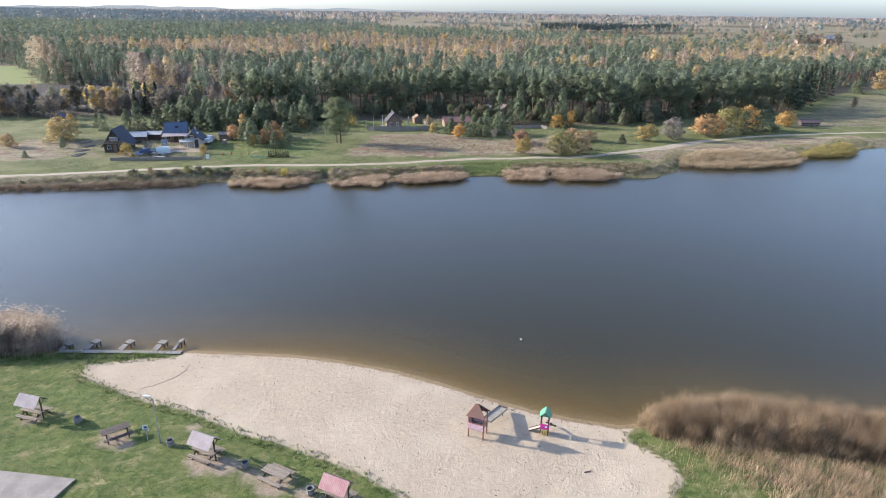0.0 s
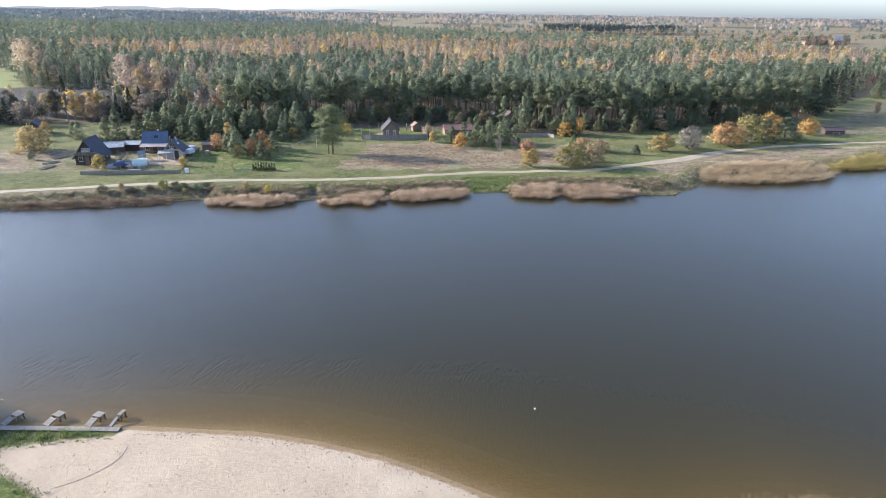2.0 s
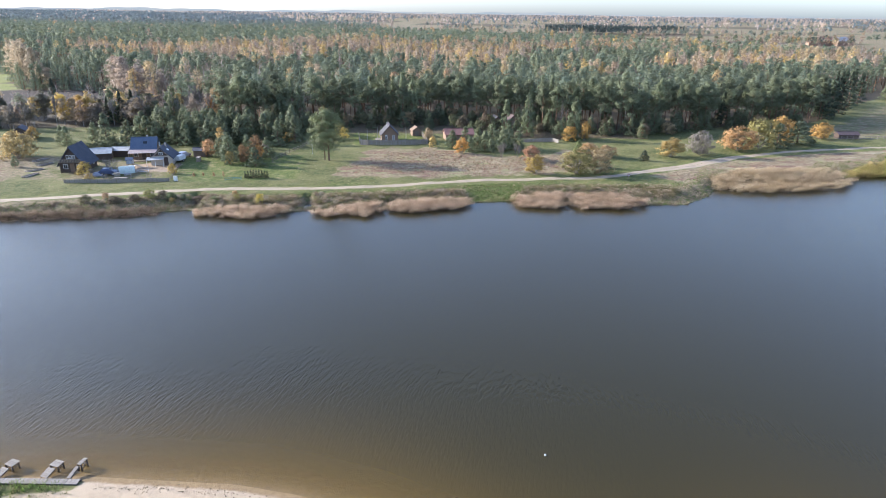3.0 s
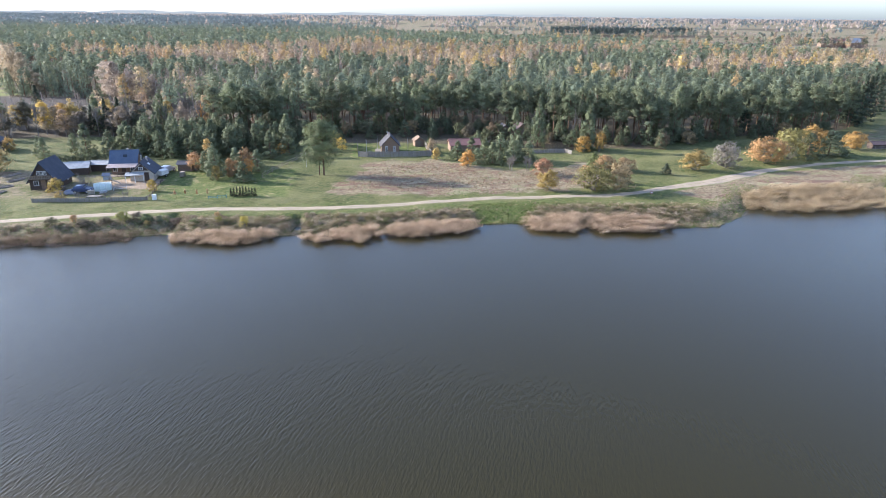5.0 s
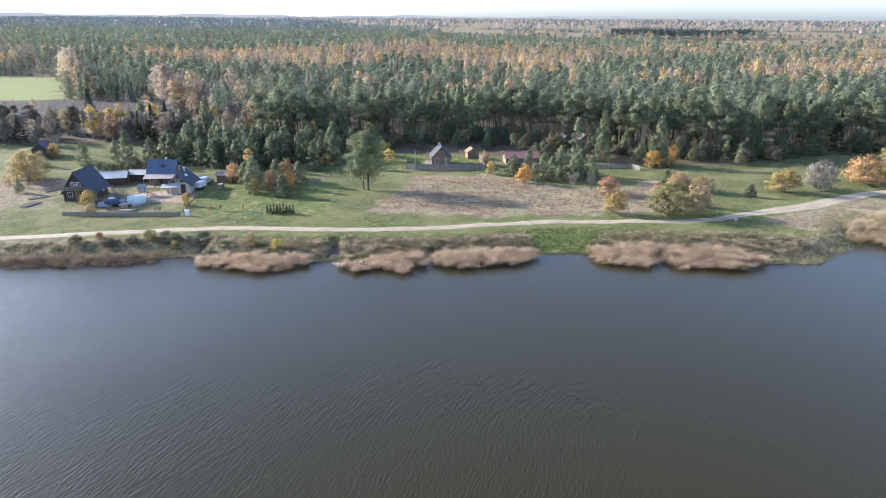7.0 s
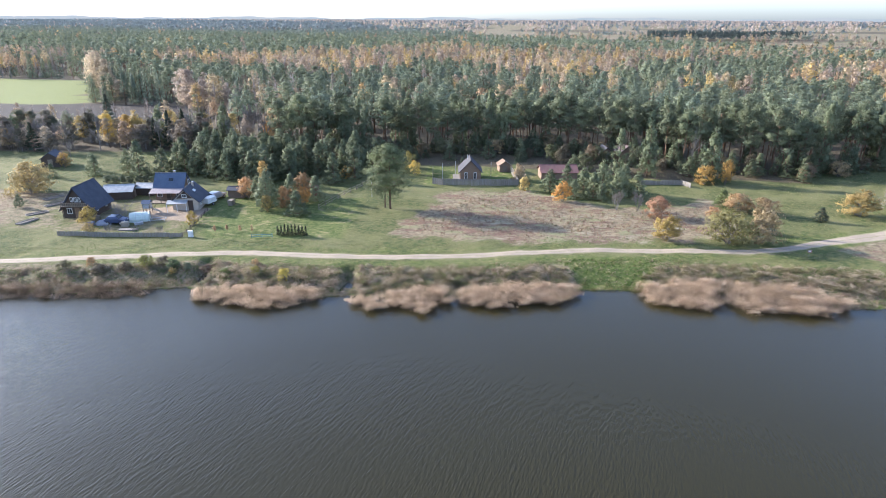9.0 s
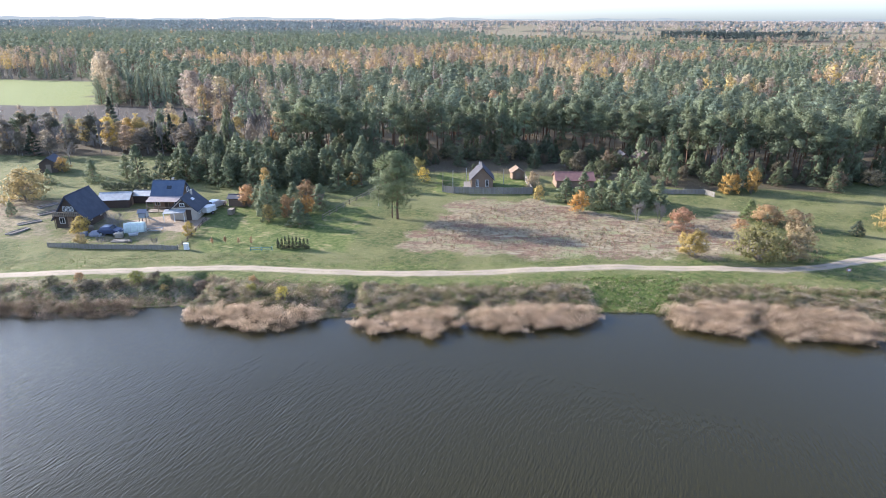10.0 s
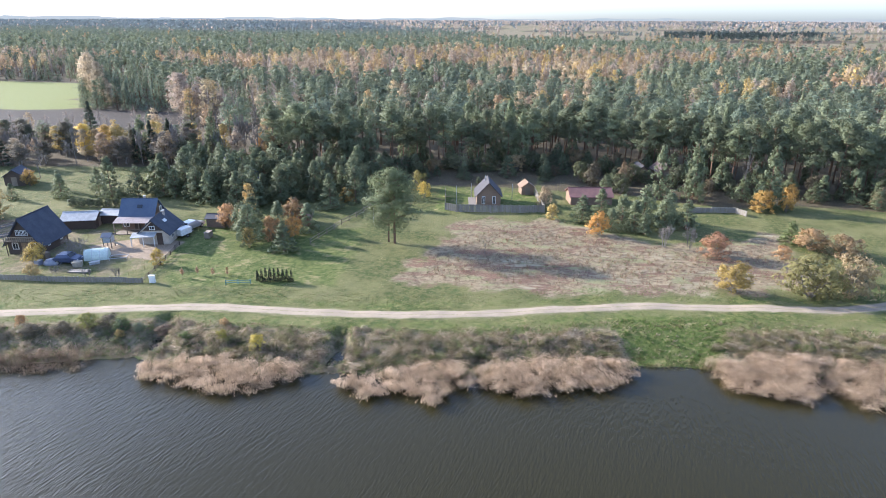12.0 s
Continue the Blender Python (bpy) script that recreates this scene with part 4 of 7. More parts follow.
def bank_keep(x, y, r):
    sf = y - np.interp(x, FX, FY)
    return (sf > -0.3) & (sf < 11) & ((seg_dist(x, y, TRACK) > 3.4) | (x > 32)) & (~inside(x, y, SLIP) | (r.random(len(x)) < 0.25)) & (r.random(len(x)) < 1.15 - sf / 13 + 0.35 * lumps(x, y, 6, 3))


BANK = [(-110, 95), (-50, 112), (0, 122), (40, 126), (60, 138), (110, 160), (110, 190), (40, 153), (-110, 126)]
blades("bank_weeds", scatter(BANK, 8, 11, lambda x, y, r: bank_keep(x, y, r) & (lumps(x, y, 3.4, 5) + r.normal(0, 0.25, len(x)) > 0.25)), 0.42, 0.03, WEED, (0.45, -0.4), "tangled brown and grey weeds on the lake bank", "weeds", GRASS, per=5, clump=5.0, sway=0.5)
blades("bank_grass", scatter(BANK, 11, 17, bank_keep), 0.22, 0.035, [(0.20, 0.165, 0.105), (0.26, 0.21, 0.145), (0.12, 0.15, 0.05), (0.09, 0.135, 0.035), (0.15, 0.145, 0.07)], (0.25, -0.2), "low matted grass on the lake bank", "grass", GRASS, per=4, clump=11.0)
blades("slipway_grass", scatter(SLIP, 9, 18), 0.2, 0.035, [(0.065, 0.105, 0.022), (0.10, 0.135, 0.038), (0.05, 0.08, 0.02), (0.15, 0.135, 0.07)], (0.1, -0.1), "fresh green grass on the boat slip", "grass", GRASS, per=4)


def scrub(name, poly, per_m2, seed, tones, label, keep):
    """Low rounded mounds of dead brambles and stalks, made of many small flakes: one mesh of stuff."""
    r = np.random.default_rng(seed)
    c = scatter(poly, per_m2, seed, keep)
    n, each = len(c), 190
    wide, high = r.uniform(0.35, 0.95, n), r.uniform(0.3, 0.75, n)
    ball = in_ball(n * each, r)
    ball[:, 2] = np.abs(ball[:, 2])
    p = np.repeat(np.column_stack([c, height(c[:, 0], c[:, 1])]), each, axis=0)
    p += ball * np.repeat(np.column_stack([wide, wide, high]), each, axis=0)
    f = flakes(p, 0.07, r, ball + np.array([0, 0, 0.5]), 0.55, (1.0, 1.0, 0.6), 0.36)
    col = np.asarray(tones)[r.integers(0, len(tones), n)] * r.uniform(0.8, 1.2, (n, 1))
    me = tri_mesh(name, f.reshape(-1, 3), np.arange(len(f) * 3).reshape(-1, 3), np.repeat(col, each * 3, axis=0), normals=np.repeat(soft_normals(f, ball + np.array([0, 0, 0.5])), 3, axis=0))
    tagged(link(name, me, GRASS), label, "scrub", kind="stuff")


scrub("bank_scrub", [(-95, 100), (-49, 114), (0, 122), (34, 127), (34, 142), (0, 134), (-49, 124), (-95, 113)], 0.9, 23,
      [(0.22, 0.165, 0.115), (0.165, 0.125, 0.088), (0.27, 0.205, 0.14), (0.13, 0.125, 0.06), (0.20, 0.135, 0.095), (0.25, 0.215, 0.16), (0.10, 0.12, 0.045)], "low mounds of brown dead brambles on the lake bank",
      lambda x, y, r: (y - np.interp(x, FX, FY) > 0.2) & (y - np.interp(x, FX, FY) < 7.5) & ~inside(x, y, SLIP) & (seg_dist(x, y, TRACK) > 3.2) & (lumps(x, y, 7, 2) + r.normal(0, 0.25, len(x)) > -0.55 - 0.4 * (x < -45)))


blades("meadow_tussocks", scatter(MEADOW, 4.5, 13, lambda x, y, r: (lumps(x, y, 5, 2) + r.normal(0, 0.5, len(x)) > -0.3) & (r.random(len(x)) < smooth01(depth_in(x, y, MEADOW) / 7 + 0.1))), 0.36, 0.03,
       [(0.27, 0.215, 0.135), (0.20, 0.125, 0.085), (0.24, 0.19, 0.12), (0.14, 0.14, 0.07), (0.18, 0.105, 0.07)], (0.1, -0.05), "tussocks of dry pinkish-brown meadow grass", "grass", GRASS, per=4)


def open_keep(x, y, r):
    return (y < np.interp(x, EX, EY) - 2) & (seg_dist(x, y, TRACK) > 2.3) & ((y - np.interp(x, FX, FY) > 5) | inside(x, y, SLIP)) & ~inside(x, y, MEADOW) & ~inside(x, y, YARD) & ~inside(x, y, LAWN)


blades("rough_grass", scatter([(-115, 118), (-30, 128), (40, 144), (110, 185), (105, 225), (50, 196), (-20, 205), (-115, 185)], 4.0, 14, open_keep), 0.09, 0.03,
       [(0.13, 0.145, 0.056), (0.17, 0.158, 0.08), (0.105, 0.128, 0.044), (0.23, 0.195, 0.12)], (0.1, -0.05), "tufted rough green and straw grass", "grass", GRASS, per=3, clump=9.0)
def worn(x, y):
    return np.max([pk * np.exp(-((x - px) ** 2 + (y - py) ** 2) / pr ** 2) for px, py, pr, pk in WORN], axis=0)


blades("jetty_grass", scatter([(-46, 48.0), (-31.5, 49.6), (-27.4, 50.3), (-27.2, 51.2), (-33, 50.7), (-40, 50.2)], 30, 19, lambda x, y, r: lumps(x, y, 2.1, 3) + r.normal(0, 0.3, len(x)) > -0.1), 0.42, 0.02,
       [(0.06, 0.085, 0.025), (0.09, 0.14, 0.035), (0.13, 0.18, 0.05), (0.17, 0.16, 0.08)], (0.15, -0.1), "tall green grass in front of the board walkway", "grass", GRASS, per=6, clump=2.5)
blades("shore_turf", scatter([(-48, 24), (-48, 49.5), (-34, 48.5), (-26, 51), (0, 33), (24, 31), (24, 22)], 34, 15,
                             lambda x, y, r: (depth_in(x, y, SAND) < -0.25) & (y < np.interp(x, NX, NY) - 0.3) & (r.random(len(x)) < 0.75 + 0.3 * lumps(x, y, 4, 2)) & (worn(x, y) < 0.45 + 0.3 * r.random(len(x)))), 0.06, 0.014,
       [(0.085, 0.125, 0.032), (0.105, 0.145, 0.04), (0.13, 0.155, 0.048), (0.20, 0.18, 0.085)], (0.1, 0), "short tufted green turf behind the beach", "grass", GRASS, per=4, clump=6.0)
blades("beach_fringe", scatter([(-36, 26), (-36, 50), (22, 50), (22, 26)], 25, 16, lambda x, y, r: (np.abs(depth_in(x, y, SAND) + 0.15) < 0.7) & (y < np.interp(x, NX, NY) - 0.8) & (r.random(len(x)) < 0.5)), 0.2, 0.025,
       [(0.085, 0.11, 0.035), (0.14, 0.15, 0.055), (0.22, 0.185, 0.11)], (0.1, 0), "ragged grass fringe along the sand", "grass", GRASS, per=4, clump=4.0)

blades("verge_grass", scatter([(-112, 104), (-50, 120), (0, 130), (36, 138), (36, 154), (0, 146), (-50, 134), (-112, 118)], 9, 24,
                              lambda x, y, r: (np.abs(seg_dist(x, y, TRACK) - 3.4) < 1.9 + 0.8 * r.random(len(x))) & (lumps(x, y, 3.1, 4) + r.normal(0, 0.4, len(x)) > -0.4)), 0.09, 0.03,
       [(0.09, 0.118, 0.036), (0.11, 0.138, 0.042), (0.135, 0.155, 0.052), (0.18, 0.165, 0.082)], (0.1, -0.05), "uneven green grass along the sandy track", "grass", GRASS, per=4, clump=5.0)

# single trees and bushes beyond the lake: kind, x, y, height, width, colour, label
PINE_L = "dusky green pine with an irregular open crown"
SINGLES = [
    ("young", -53.2, 148.6, 6.6, 5.2, PINE2, "dense blue-green young pine among autumn bushes"),
    ("young", -46.6, 146.6, 4.2, 4.4, PINE2, "low spreading young pine at the lawn's edge"),
    ("young", -50.3, 152.6, 5.4, 4.0, PINE2, "young pine between orange bushes"),
    ("young", -4.6, 171, 4.6, 4.2, PINE2, "young pine beside the meadow"), ("young", 1.8, 171, 5.2, 4.6, PINE2, "young pine beside the meadow"),
    ("young", 3.6, 168.6, 4.8, 4.2, PINE2, "young pine beside the meadow"), ("young", 8.2, 169.4, 5.6, 4.6, PINE2, "young pine beside the meadow"), ("young", 11.8, 170.6, 5.0, 4.2, PINE2, "young pine beside the meadow"), ("young", 0.0, 167.6, 3.6, 3.4, PINE2, "young pine beside the meadow"),
    ("young", -56.6, 152.4, 5.2, 4.2, PINE2, "young pine among autumn bushes"), ("young", -57.5, 157.5, 5.0, 4.0, PINE2, "young pine among autumn bushes"), ("young", -46.8, 155.5, 4.6, 4.0, PINE2, "young pine among autumn bushes"),
    ("young", 5.4, 172.6, 6.6, 5.0, PINE2, "young pine beside the meadow"), ("young", 9.6, 174, 5.6, 4.4, PINE, "young pine beside the meadow"),
    ("young", -1.5, 175.5, 4.6, 3.8, PINE2, "young pine beside the meadow"), ("young", 5.0, 167.0, 3.6, 3.0, PINE2, "young pine beside the meadow"),
    ("young", 26.4, 167.5, 3.5, 3.2, (0.12, 0.15, 0.05), "light green young pine in the heath"), ("young", 30.5, 152.8, 3.7, 2.3, SPRUCE, "dark juniper-like young pine"),
    ("young", 40.9, 162, 2.5, 2.6, SPRUCE, "small dark green bush on the pasture"), ("young", 87.0, 186.5, 6.2, 9.5, PINE, "broad dark pine bush by the track"), ("young", 80.0, 182.4, 6.0, 7.5, PINE, "broad dark pine bush by the track"),
    ("young", -96.5, 140, 2.6, 2.0, PINE, "small dark young pine in the garden"), ("young", -98, 129, 1.8, 1.7, PINE, "small dark young pine in the garden"),
    ("young", -91.6, 166, 7.4, 5.2, PINE, PINE_L), ("young", -86.5, 167, 6.0, 4.6, PINE, PINE_L), ("young", -78.9, 171, 8.4, 5.0, PINE, PINE_L), ("young", -100, 163, 4.5, 3.6, PINE2, "young pine behind the gardens"), ("young", -96, 168, 5.2, 3.8, PINE2, "young pine behind the gardens"), ("young", -104, 167, 4.2, 3.2, PINE2, "young pine behind the gardens"), ("young", -82.5, 169, 6.6, 4.6, PINE2, "young pine behind the gardens"), ("young", -75.5, 168, 5.6, 4.0, PINE2, "young pine behind the gardens"), ("young", -71, 166, 6.2, 4.2, PINE2, "young pine behind the gardens"), ("young", -108, 160, 3.0, 2.6, PINE2, "young pine behind the gardens"),
    ("young", 15.2, 188.5, 11.2, 5.6, PINE2, PINE_L), ("young", 27.9, 187.2, 11.2, 6.0, PINE2, "tall pine with yellow bushes at its foot"), ("young", 9.5, 190, 9.6, 4.8, PINE2, PINE_L),
    ("bush", -60, 154.4, 4.2, 4.6, ORANGE, "orange-leaved autumn bush"), ("bush", -50.8, 151, 3.9, 3.2, (0.30, 0.17, 0.07), "russet autumn bush"),
    ("bush", -52.4, 147.2, 3.2, 2.2, GOLD, "yellow bush in front of a young pine"), ("bush", -50.5, 158, 4.6, 4.6, (0.28, 0.17, 0.075), "orange-brown autumn bush"), ("bush", -48.2, 152.8, 3.4, 3.0, (0.42, 0.22, 0.05), "golden-orange autumn bush"),
    ("bush", -47.1, 173.4, 2.8, 3.3, (0.42, 0.25, 0.05), "golden bush at the forest edge"), ("bush", -34, 179.5, 3.2, 2.9, (0.50, 0.36, 0.05), "bright yellow round bush"), ("bush", -36.5, 184.5, 4.2, 3.4, (0.22, 0.19, 0.05), "yellow-green bush"),
    ("bush", -9.6, 171, 2.9, 2.3, GOLD, "yellow bush beside the meadow"), ("bush", -2.0, 164.6, 3.9, 3.8, (0.46, 0.23, 0.04), "round bush turning from gold to red"), ("bush", -11.5, 179.5, 3.6, 3.0, TAN, "pale golden bush by the fence"),
    ("bush", 14.2, 158.8, 3.7, 4.8, RUST, "rusty red low bush"), ("bush", 14.1, 146, 4.1, 4.9, (0.34, 0.235, 0.05), "golden-green round bush near the track"),
    ("bush", 23.1, 146.8, 5.6, 7.8, OLIVE, "olive-green shrub near the track"), ("bush", 28.2, 148.4, 5.4, 5.8, (0.26, 0.19, 0.09), "tan autumn shrub near the track"), ("bush", 28.5, 165, 3.4, 6.0, (0.34, 0.21, 0.09), "tan-orange thicket"),
    ("bush", 32.5, 163.5, 3.2, 5.0, (0.32, 0.21, 0.10), "tan-orange thicket"), ("bush", 23.5, 160.2, 2.0, 2.6, ORANGE, "small orange bush"),
    ("bush", 48.3, 166.4, 4.6, 6.6, (0.32, 0.22, 0.06), "gold-green bush by the track"), ("bush", 67.6, 176.2, 6.4, 9.4, (0.36, 0.20, 0.07), "large rust-orange bush by the track"), ("bush", 74.6, 180.0, 8.0, 9.0, (0.24, 0.21, 0.06), "large yellow-green bush by the track"),
    ("bush", 83.4, 187.6, 7.2, 7.0, (0.40, 0.24, 0.06), "orange-yellow bush by the track"), ("bush", 97.6, 195.5, 4.8, 6.0, (0.44, 0.25, 0.05), "golden bush by the track"), ("bush", 26.4, 184.6, 4.2, 4.2, (0.46, 0.27, 0.05), "golden bush at a pine's foot"), ("bush", 30.5, 185, 5.2, 3.4, (0.48, 0.27, 0.05), "golden bush at a pine's foot"),
    ("bush", -77.8, 134.6, 3.0, 3.0, (0.36, 0.26, 0.05), "yellow bush by the dark house"), ("bush", -61, 137.8, 2.4, 2.1, (0.38, 0.27, 0.05), "small yellow tree in the garden"), ("bush", -74.1, 130.3, 1.8, 2.3, (0.30, 0.22, 0.08), "low yellow shrub in the garden"),
    ("bush", -101.5, 148, 6.4, 9.0, (0.38, 0.28, 0.10), "brown-gold autumn shrub"), ("bush", -106, 151.5, 5.0, 4.0, (0.40, 0.25, 0.06), "golden autumn shrub"), ("bush", -113, 169, 3.6, 3.4, (0.40, 0.25, 0.06), "golden shrub beside a shed"), ("bush", -110, 140, 3.4, 4.0, (0.33, 0.22, 0.09), "orange-tan shrub on the heath"),
    ("bush", -36.6, 120.4, 1.9, 1.6, (0.45, 0.36, 0.05), "bright yellow shrub on the bank"), ("bush", -56.6, 120.0, 1.7, 2.4, (0.22, 0.22, 0.05), "yellow-green shrub on the bank"), ("bush", -53.0, 120.6, 1.4, 2.4, (0.10, 0.14, 0.05), "green shrub on the bank"), ("bush", -54.9, 121.2, 1.2, 2.2, (0.13, 0.105, 0.07), "grey-brown shrub on the bank"),
    ("bush", -50.6, 120.4, 1.2, 1.6, (0.14, 0.16, 0.09), "pale green shrub on the bank"), ("bush", -52.2, 119.3, 0.9, 1.2, (0.32, 0.23, 0.07), "small yellow shrub on the bank"), ("bush", -63.9, 118.6, 1.4, 1.3, (0.34, 0.20, 0.09), "small orange shrub on the bank"), ("bush", -45.0, 120.3, 1.0, 1.5, (0.17, 0.20, 0.06), "low green shrub on the bank"),
    ("bush", -58.6, 118.6, 1.3, 2.4, (0.115, 0.095, 0.06), "dark brown bramble on the bank"), ("bush", -61.6, 117.2, 1.2, 2.6, (0.12, 0.10, 0.065), "dark brown bramble on the bank"), ("bush", -66.5, 116.6, 1.3, 2.4, (0.13, 0.12, 0.06), "dark brown bramble on the bank"), ("bush", -42.4, 123.9, 0.9, 1.2, (0.36, 0.22, 0.09), "small orange shrub on the bank"), ("bush", -48.4, 121.8, 0.9, 2.6, (0.13, 0.085, 0.055), "russet bramble at a gully"), ("bush", -41, 121, 1.3, 1.4, (0.30, 0.27, 0.05), "small yellowing shrub on the bank"),
    ("birch", -120, 192.5, 9.0, 5.4, (0.50, 0.34, 0.05), "bright yellow broadleaf tree"), ("birch", -115.4, 194, 8.2, 4.4, (0.46, 0.28, 0.05), "yellow broadleaf tree"), ("birch", -79.6, 202, 7.6, 3.4, (0.50, 0.25, 0.05), "orange birch at the forest edge"), ("birch", -60, 161, 6.0, 2.4, (0.40, 0.26, 0.07), "slender yellowing birch"),
    ("spruce", -103.1, 194, 9.6, 4.2, SPRUCE, "dark narrow spruce"), ("spruce", -106.6, 193, 7.8, 3.2, SPRUCE, "dark narrow spruce"), ("spruce", -137, 214, 10.4, 5.6, SPRUCE, "dark broad spruce"),
]
for i, (kind, x, y, h, w, colour, label) in enumerate(SINGLES):
    tree(kind, x, y, h, w, colour, label, "bush" if kind == "bush" else "tree", i % 3)

# the free-standing pine of the pasture, with three stems and foliage low down
big = thing("pine_tree", -31.9, 153.6, on_ground(-31.9, 153.6) - 0.03, 0, "large free-standing pine with a ragged grey-green crown", "tree")
bc, bt = tree_meshes("pine", 11.6, 8.6, 9000, 0.16, 51, 0.24)
link("crown", bc, LEAF, big).color = (0.105, 0.125, 0.062, 1)
link("trunk", bt, BARK, big)
lower = tree_meshes("pine", 8.2, 6.4, 4200, 0.15, 58, 0.15)
low_crown = link("lower_crown", lower[0], LEAF, big)
low_crown.color, low_crown.location = (0.10, 0.12, 0.06, 1), (-1.1, 0.4, -0.9)
link("stem", lower[1], BARK, big).location = (-1.1, 0.4, -0.2)

for i in range(9):
    f = i / 8
    tree("young", -44.8 + 4.2 * f, 135.6 + 1.0 * f, 2.0 - 0.8 * abs(f - 0.4), 0.72, (0.030, 0.042, 0.024), "slim dark thuja in a short row", "thuja", i % 3, "thuja", "thuja row")

bare(-73.6, 137.2, 3.4, 3.8, "leafless grey-brown garden shrub", 1, 5, "bare_bush", 4, "bush")
bare(7.5, 161.2, 3.8, 2.6, "leafless grey shrub beside the meadow", 2, 5, "bare_bush", 4, "bush")
bare(11.2, 162.1, 3.8, 2.8, "leafless grey shrub beside the meadow", 3, 5, "bare_bush", 4, "bush")
tree("bush", 56, 169.4, 6.2, 6.4, (0.19, 0.165, 0.135), "rounded silver-grey shrub by the track", "bush", 1)
bare(24.8, 193, 10.6, 4.6, "dead leafless pine with grey branches", 5)
bare(-18.1, 152.4, 2.4, 0.9, "dead crooked sapling in the meadow", 6, 1, "dead_sapling", 2)
bare(36.5, 34.5, 3.2, 3.4, "thin leafless willow among the reeds", 7, 4, "bare_bush", 4, "bush")
bare(-116.5, 175, 6.5, 5.0, "pale leafless tree behind the sheds", 8)


# ---------------------------------------------------------------- the forest
def in_view(x, y, pad=0.0):
    """The wedge of land that the flight looks over."""
    return (x > -1.22 * (y - 62) - 30 - pad) & (x < 0.74 * (y + 4) + 16 + pad)


def open_land(x, y):
    return inside(x, y, FIELD) | inside(x, y, PLOUGH) | inside(x, y, PASTURE)


BIRCHES = [(-278, 442), (-222, 437), (-188, 472), (-169, 545), (-136, 592), (-92, 583), (-39, 530), (-5, 560), (37, 560), (75, 532), (72, 440), (36, 425), (8, 340), (-4, 325), (-15, 336), (-41, 362),
           (-65, 423), (-97, 387), (-92, 325), (-112, 322), (-135, 350), (-174, 352), (-202, 365), (-245, 396)]
GOLDEN = [(76, 332), (110, 330), (165, 345), (240, 385), (275, 470), (215, 470), (150, 440), (95, 385)]
GROVES = [(-60, 269), (-54, 267), (-46, 293), (-28, 252), (-19, 264), (-13, 264), (-6, 262), (14, 295), (25, 271), (34, 297), (41, 293), (47, 294), (56, 299), (62, 304), (82, 344)]
PLANTATION = [(120, 1235), (300, 1215), (375, 1250), (380, 1330), (120, 1330)]


def leaf_share(x, y):
    """Where broadleaved trees stand in belts and groves among the pines, 0 to 1."""
    gap = smooth01(lumps(x, y, 62, 4.0) * 1.6 + 1.25)
    belt = 0.93 * smooth01(depth_in(x, y, BIRCHES) / 26 + 0.55) * gap
    belt = np.maximum(belt, 0.72 * smooth01(depth_in(x, y, GOLDEN) / 24 + 0.5))
    grove = np.min([np.hypot(x - gx, (y - gy) * 0.8) for gx, gy in GROVES], axis=0)
    belt = np.maximum(belt, 0.95 * smooth01(1.5 - grove / 6.5))
    belt = np.maximum(belt, 0.30 * smooth01((x - 60) / 30) * smooth01((y - 440) / 40) * (y < 620))
    belt = np.maximum(belt, 0.8 * smooth01((-x - 84) / 14) * smooth01((272 - y) / 20))
    belt = np.maximum(belt, 0.55 * smooth01((-x - 290) / 40) * smooth01((470 - y) / 30))
    belt = np.maximum(belt, 0.35 * smooth01((y - 640) / 150) * smooth01(lumps(x, y * 2.2, 420, 1.0) * 2.5 - 0.4) * smooth01((x + 0.28 * y + 60) / 90))
    return np.clip(belt + 0.025 + 0.03 * lumps(x, y, 70, 1.0), 0.006, 0.95)


def wooded(x, y):
    """Past the forest's end the land opens; woods stand there in long strips only."""
    past = y - np.interp(x, HX, HY)
    return (past < 12 * lumps(x, y, 60, 2.0)) | ((lumps(x * 0.45, y * 1.3, 330, 5.0) > 0.40 - 0.45 * smooth01((y - 1700) / 1500)) & (past > 60))


GREENS = np.array([(0.132, 0.158, 0.106), (0.150, 0.173, 0.108), (0.122, 0.152, 0.108), (0.162, 0.182, 0.112)])
AUTUMN = np.array([(0.42, 0.325, 0.20), (0.39, 0.295, 0.20), (0.45, 0.355, 0.21), (0.36, 0.275, 0.195), (0.33, 0.265, 0.205), (0.44, 0.31, 0.15), (0.48, 0.35, 0.14), (0.40, 0.27, 0.16)])

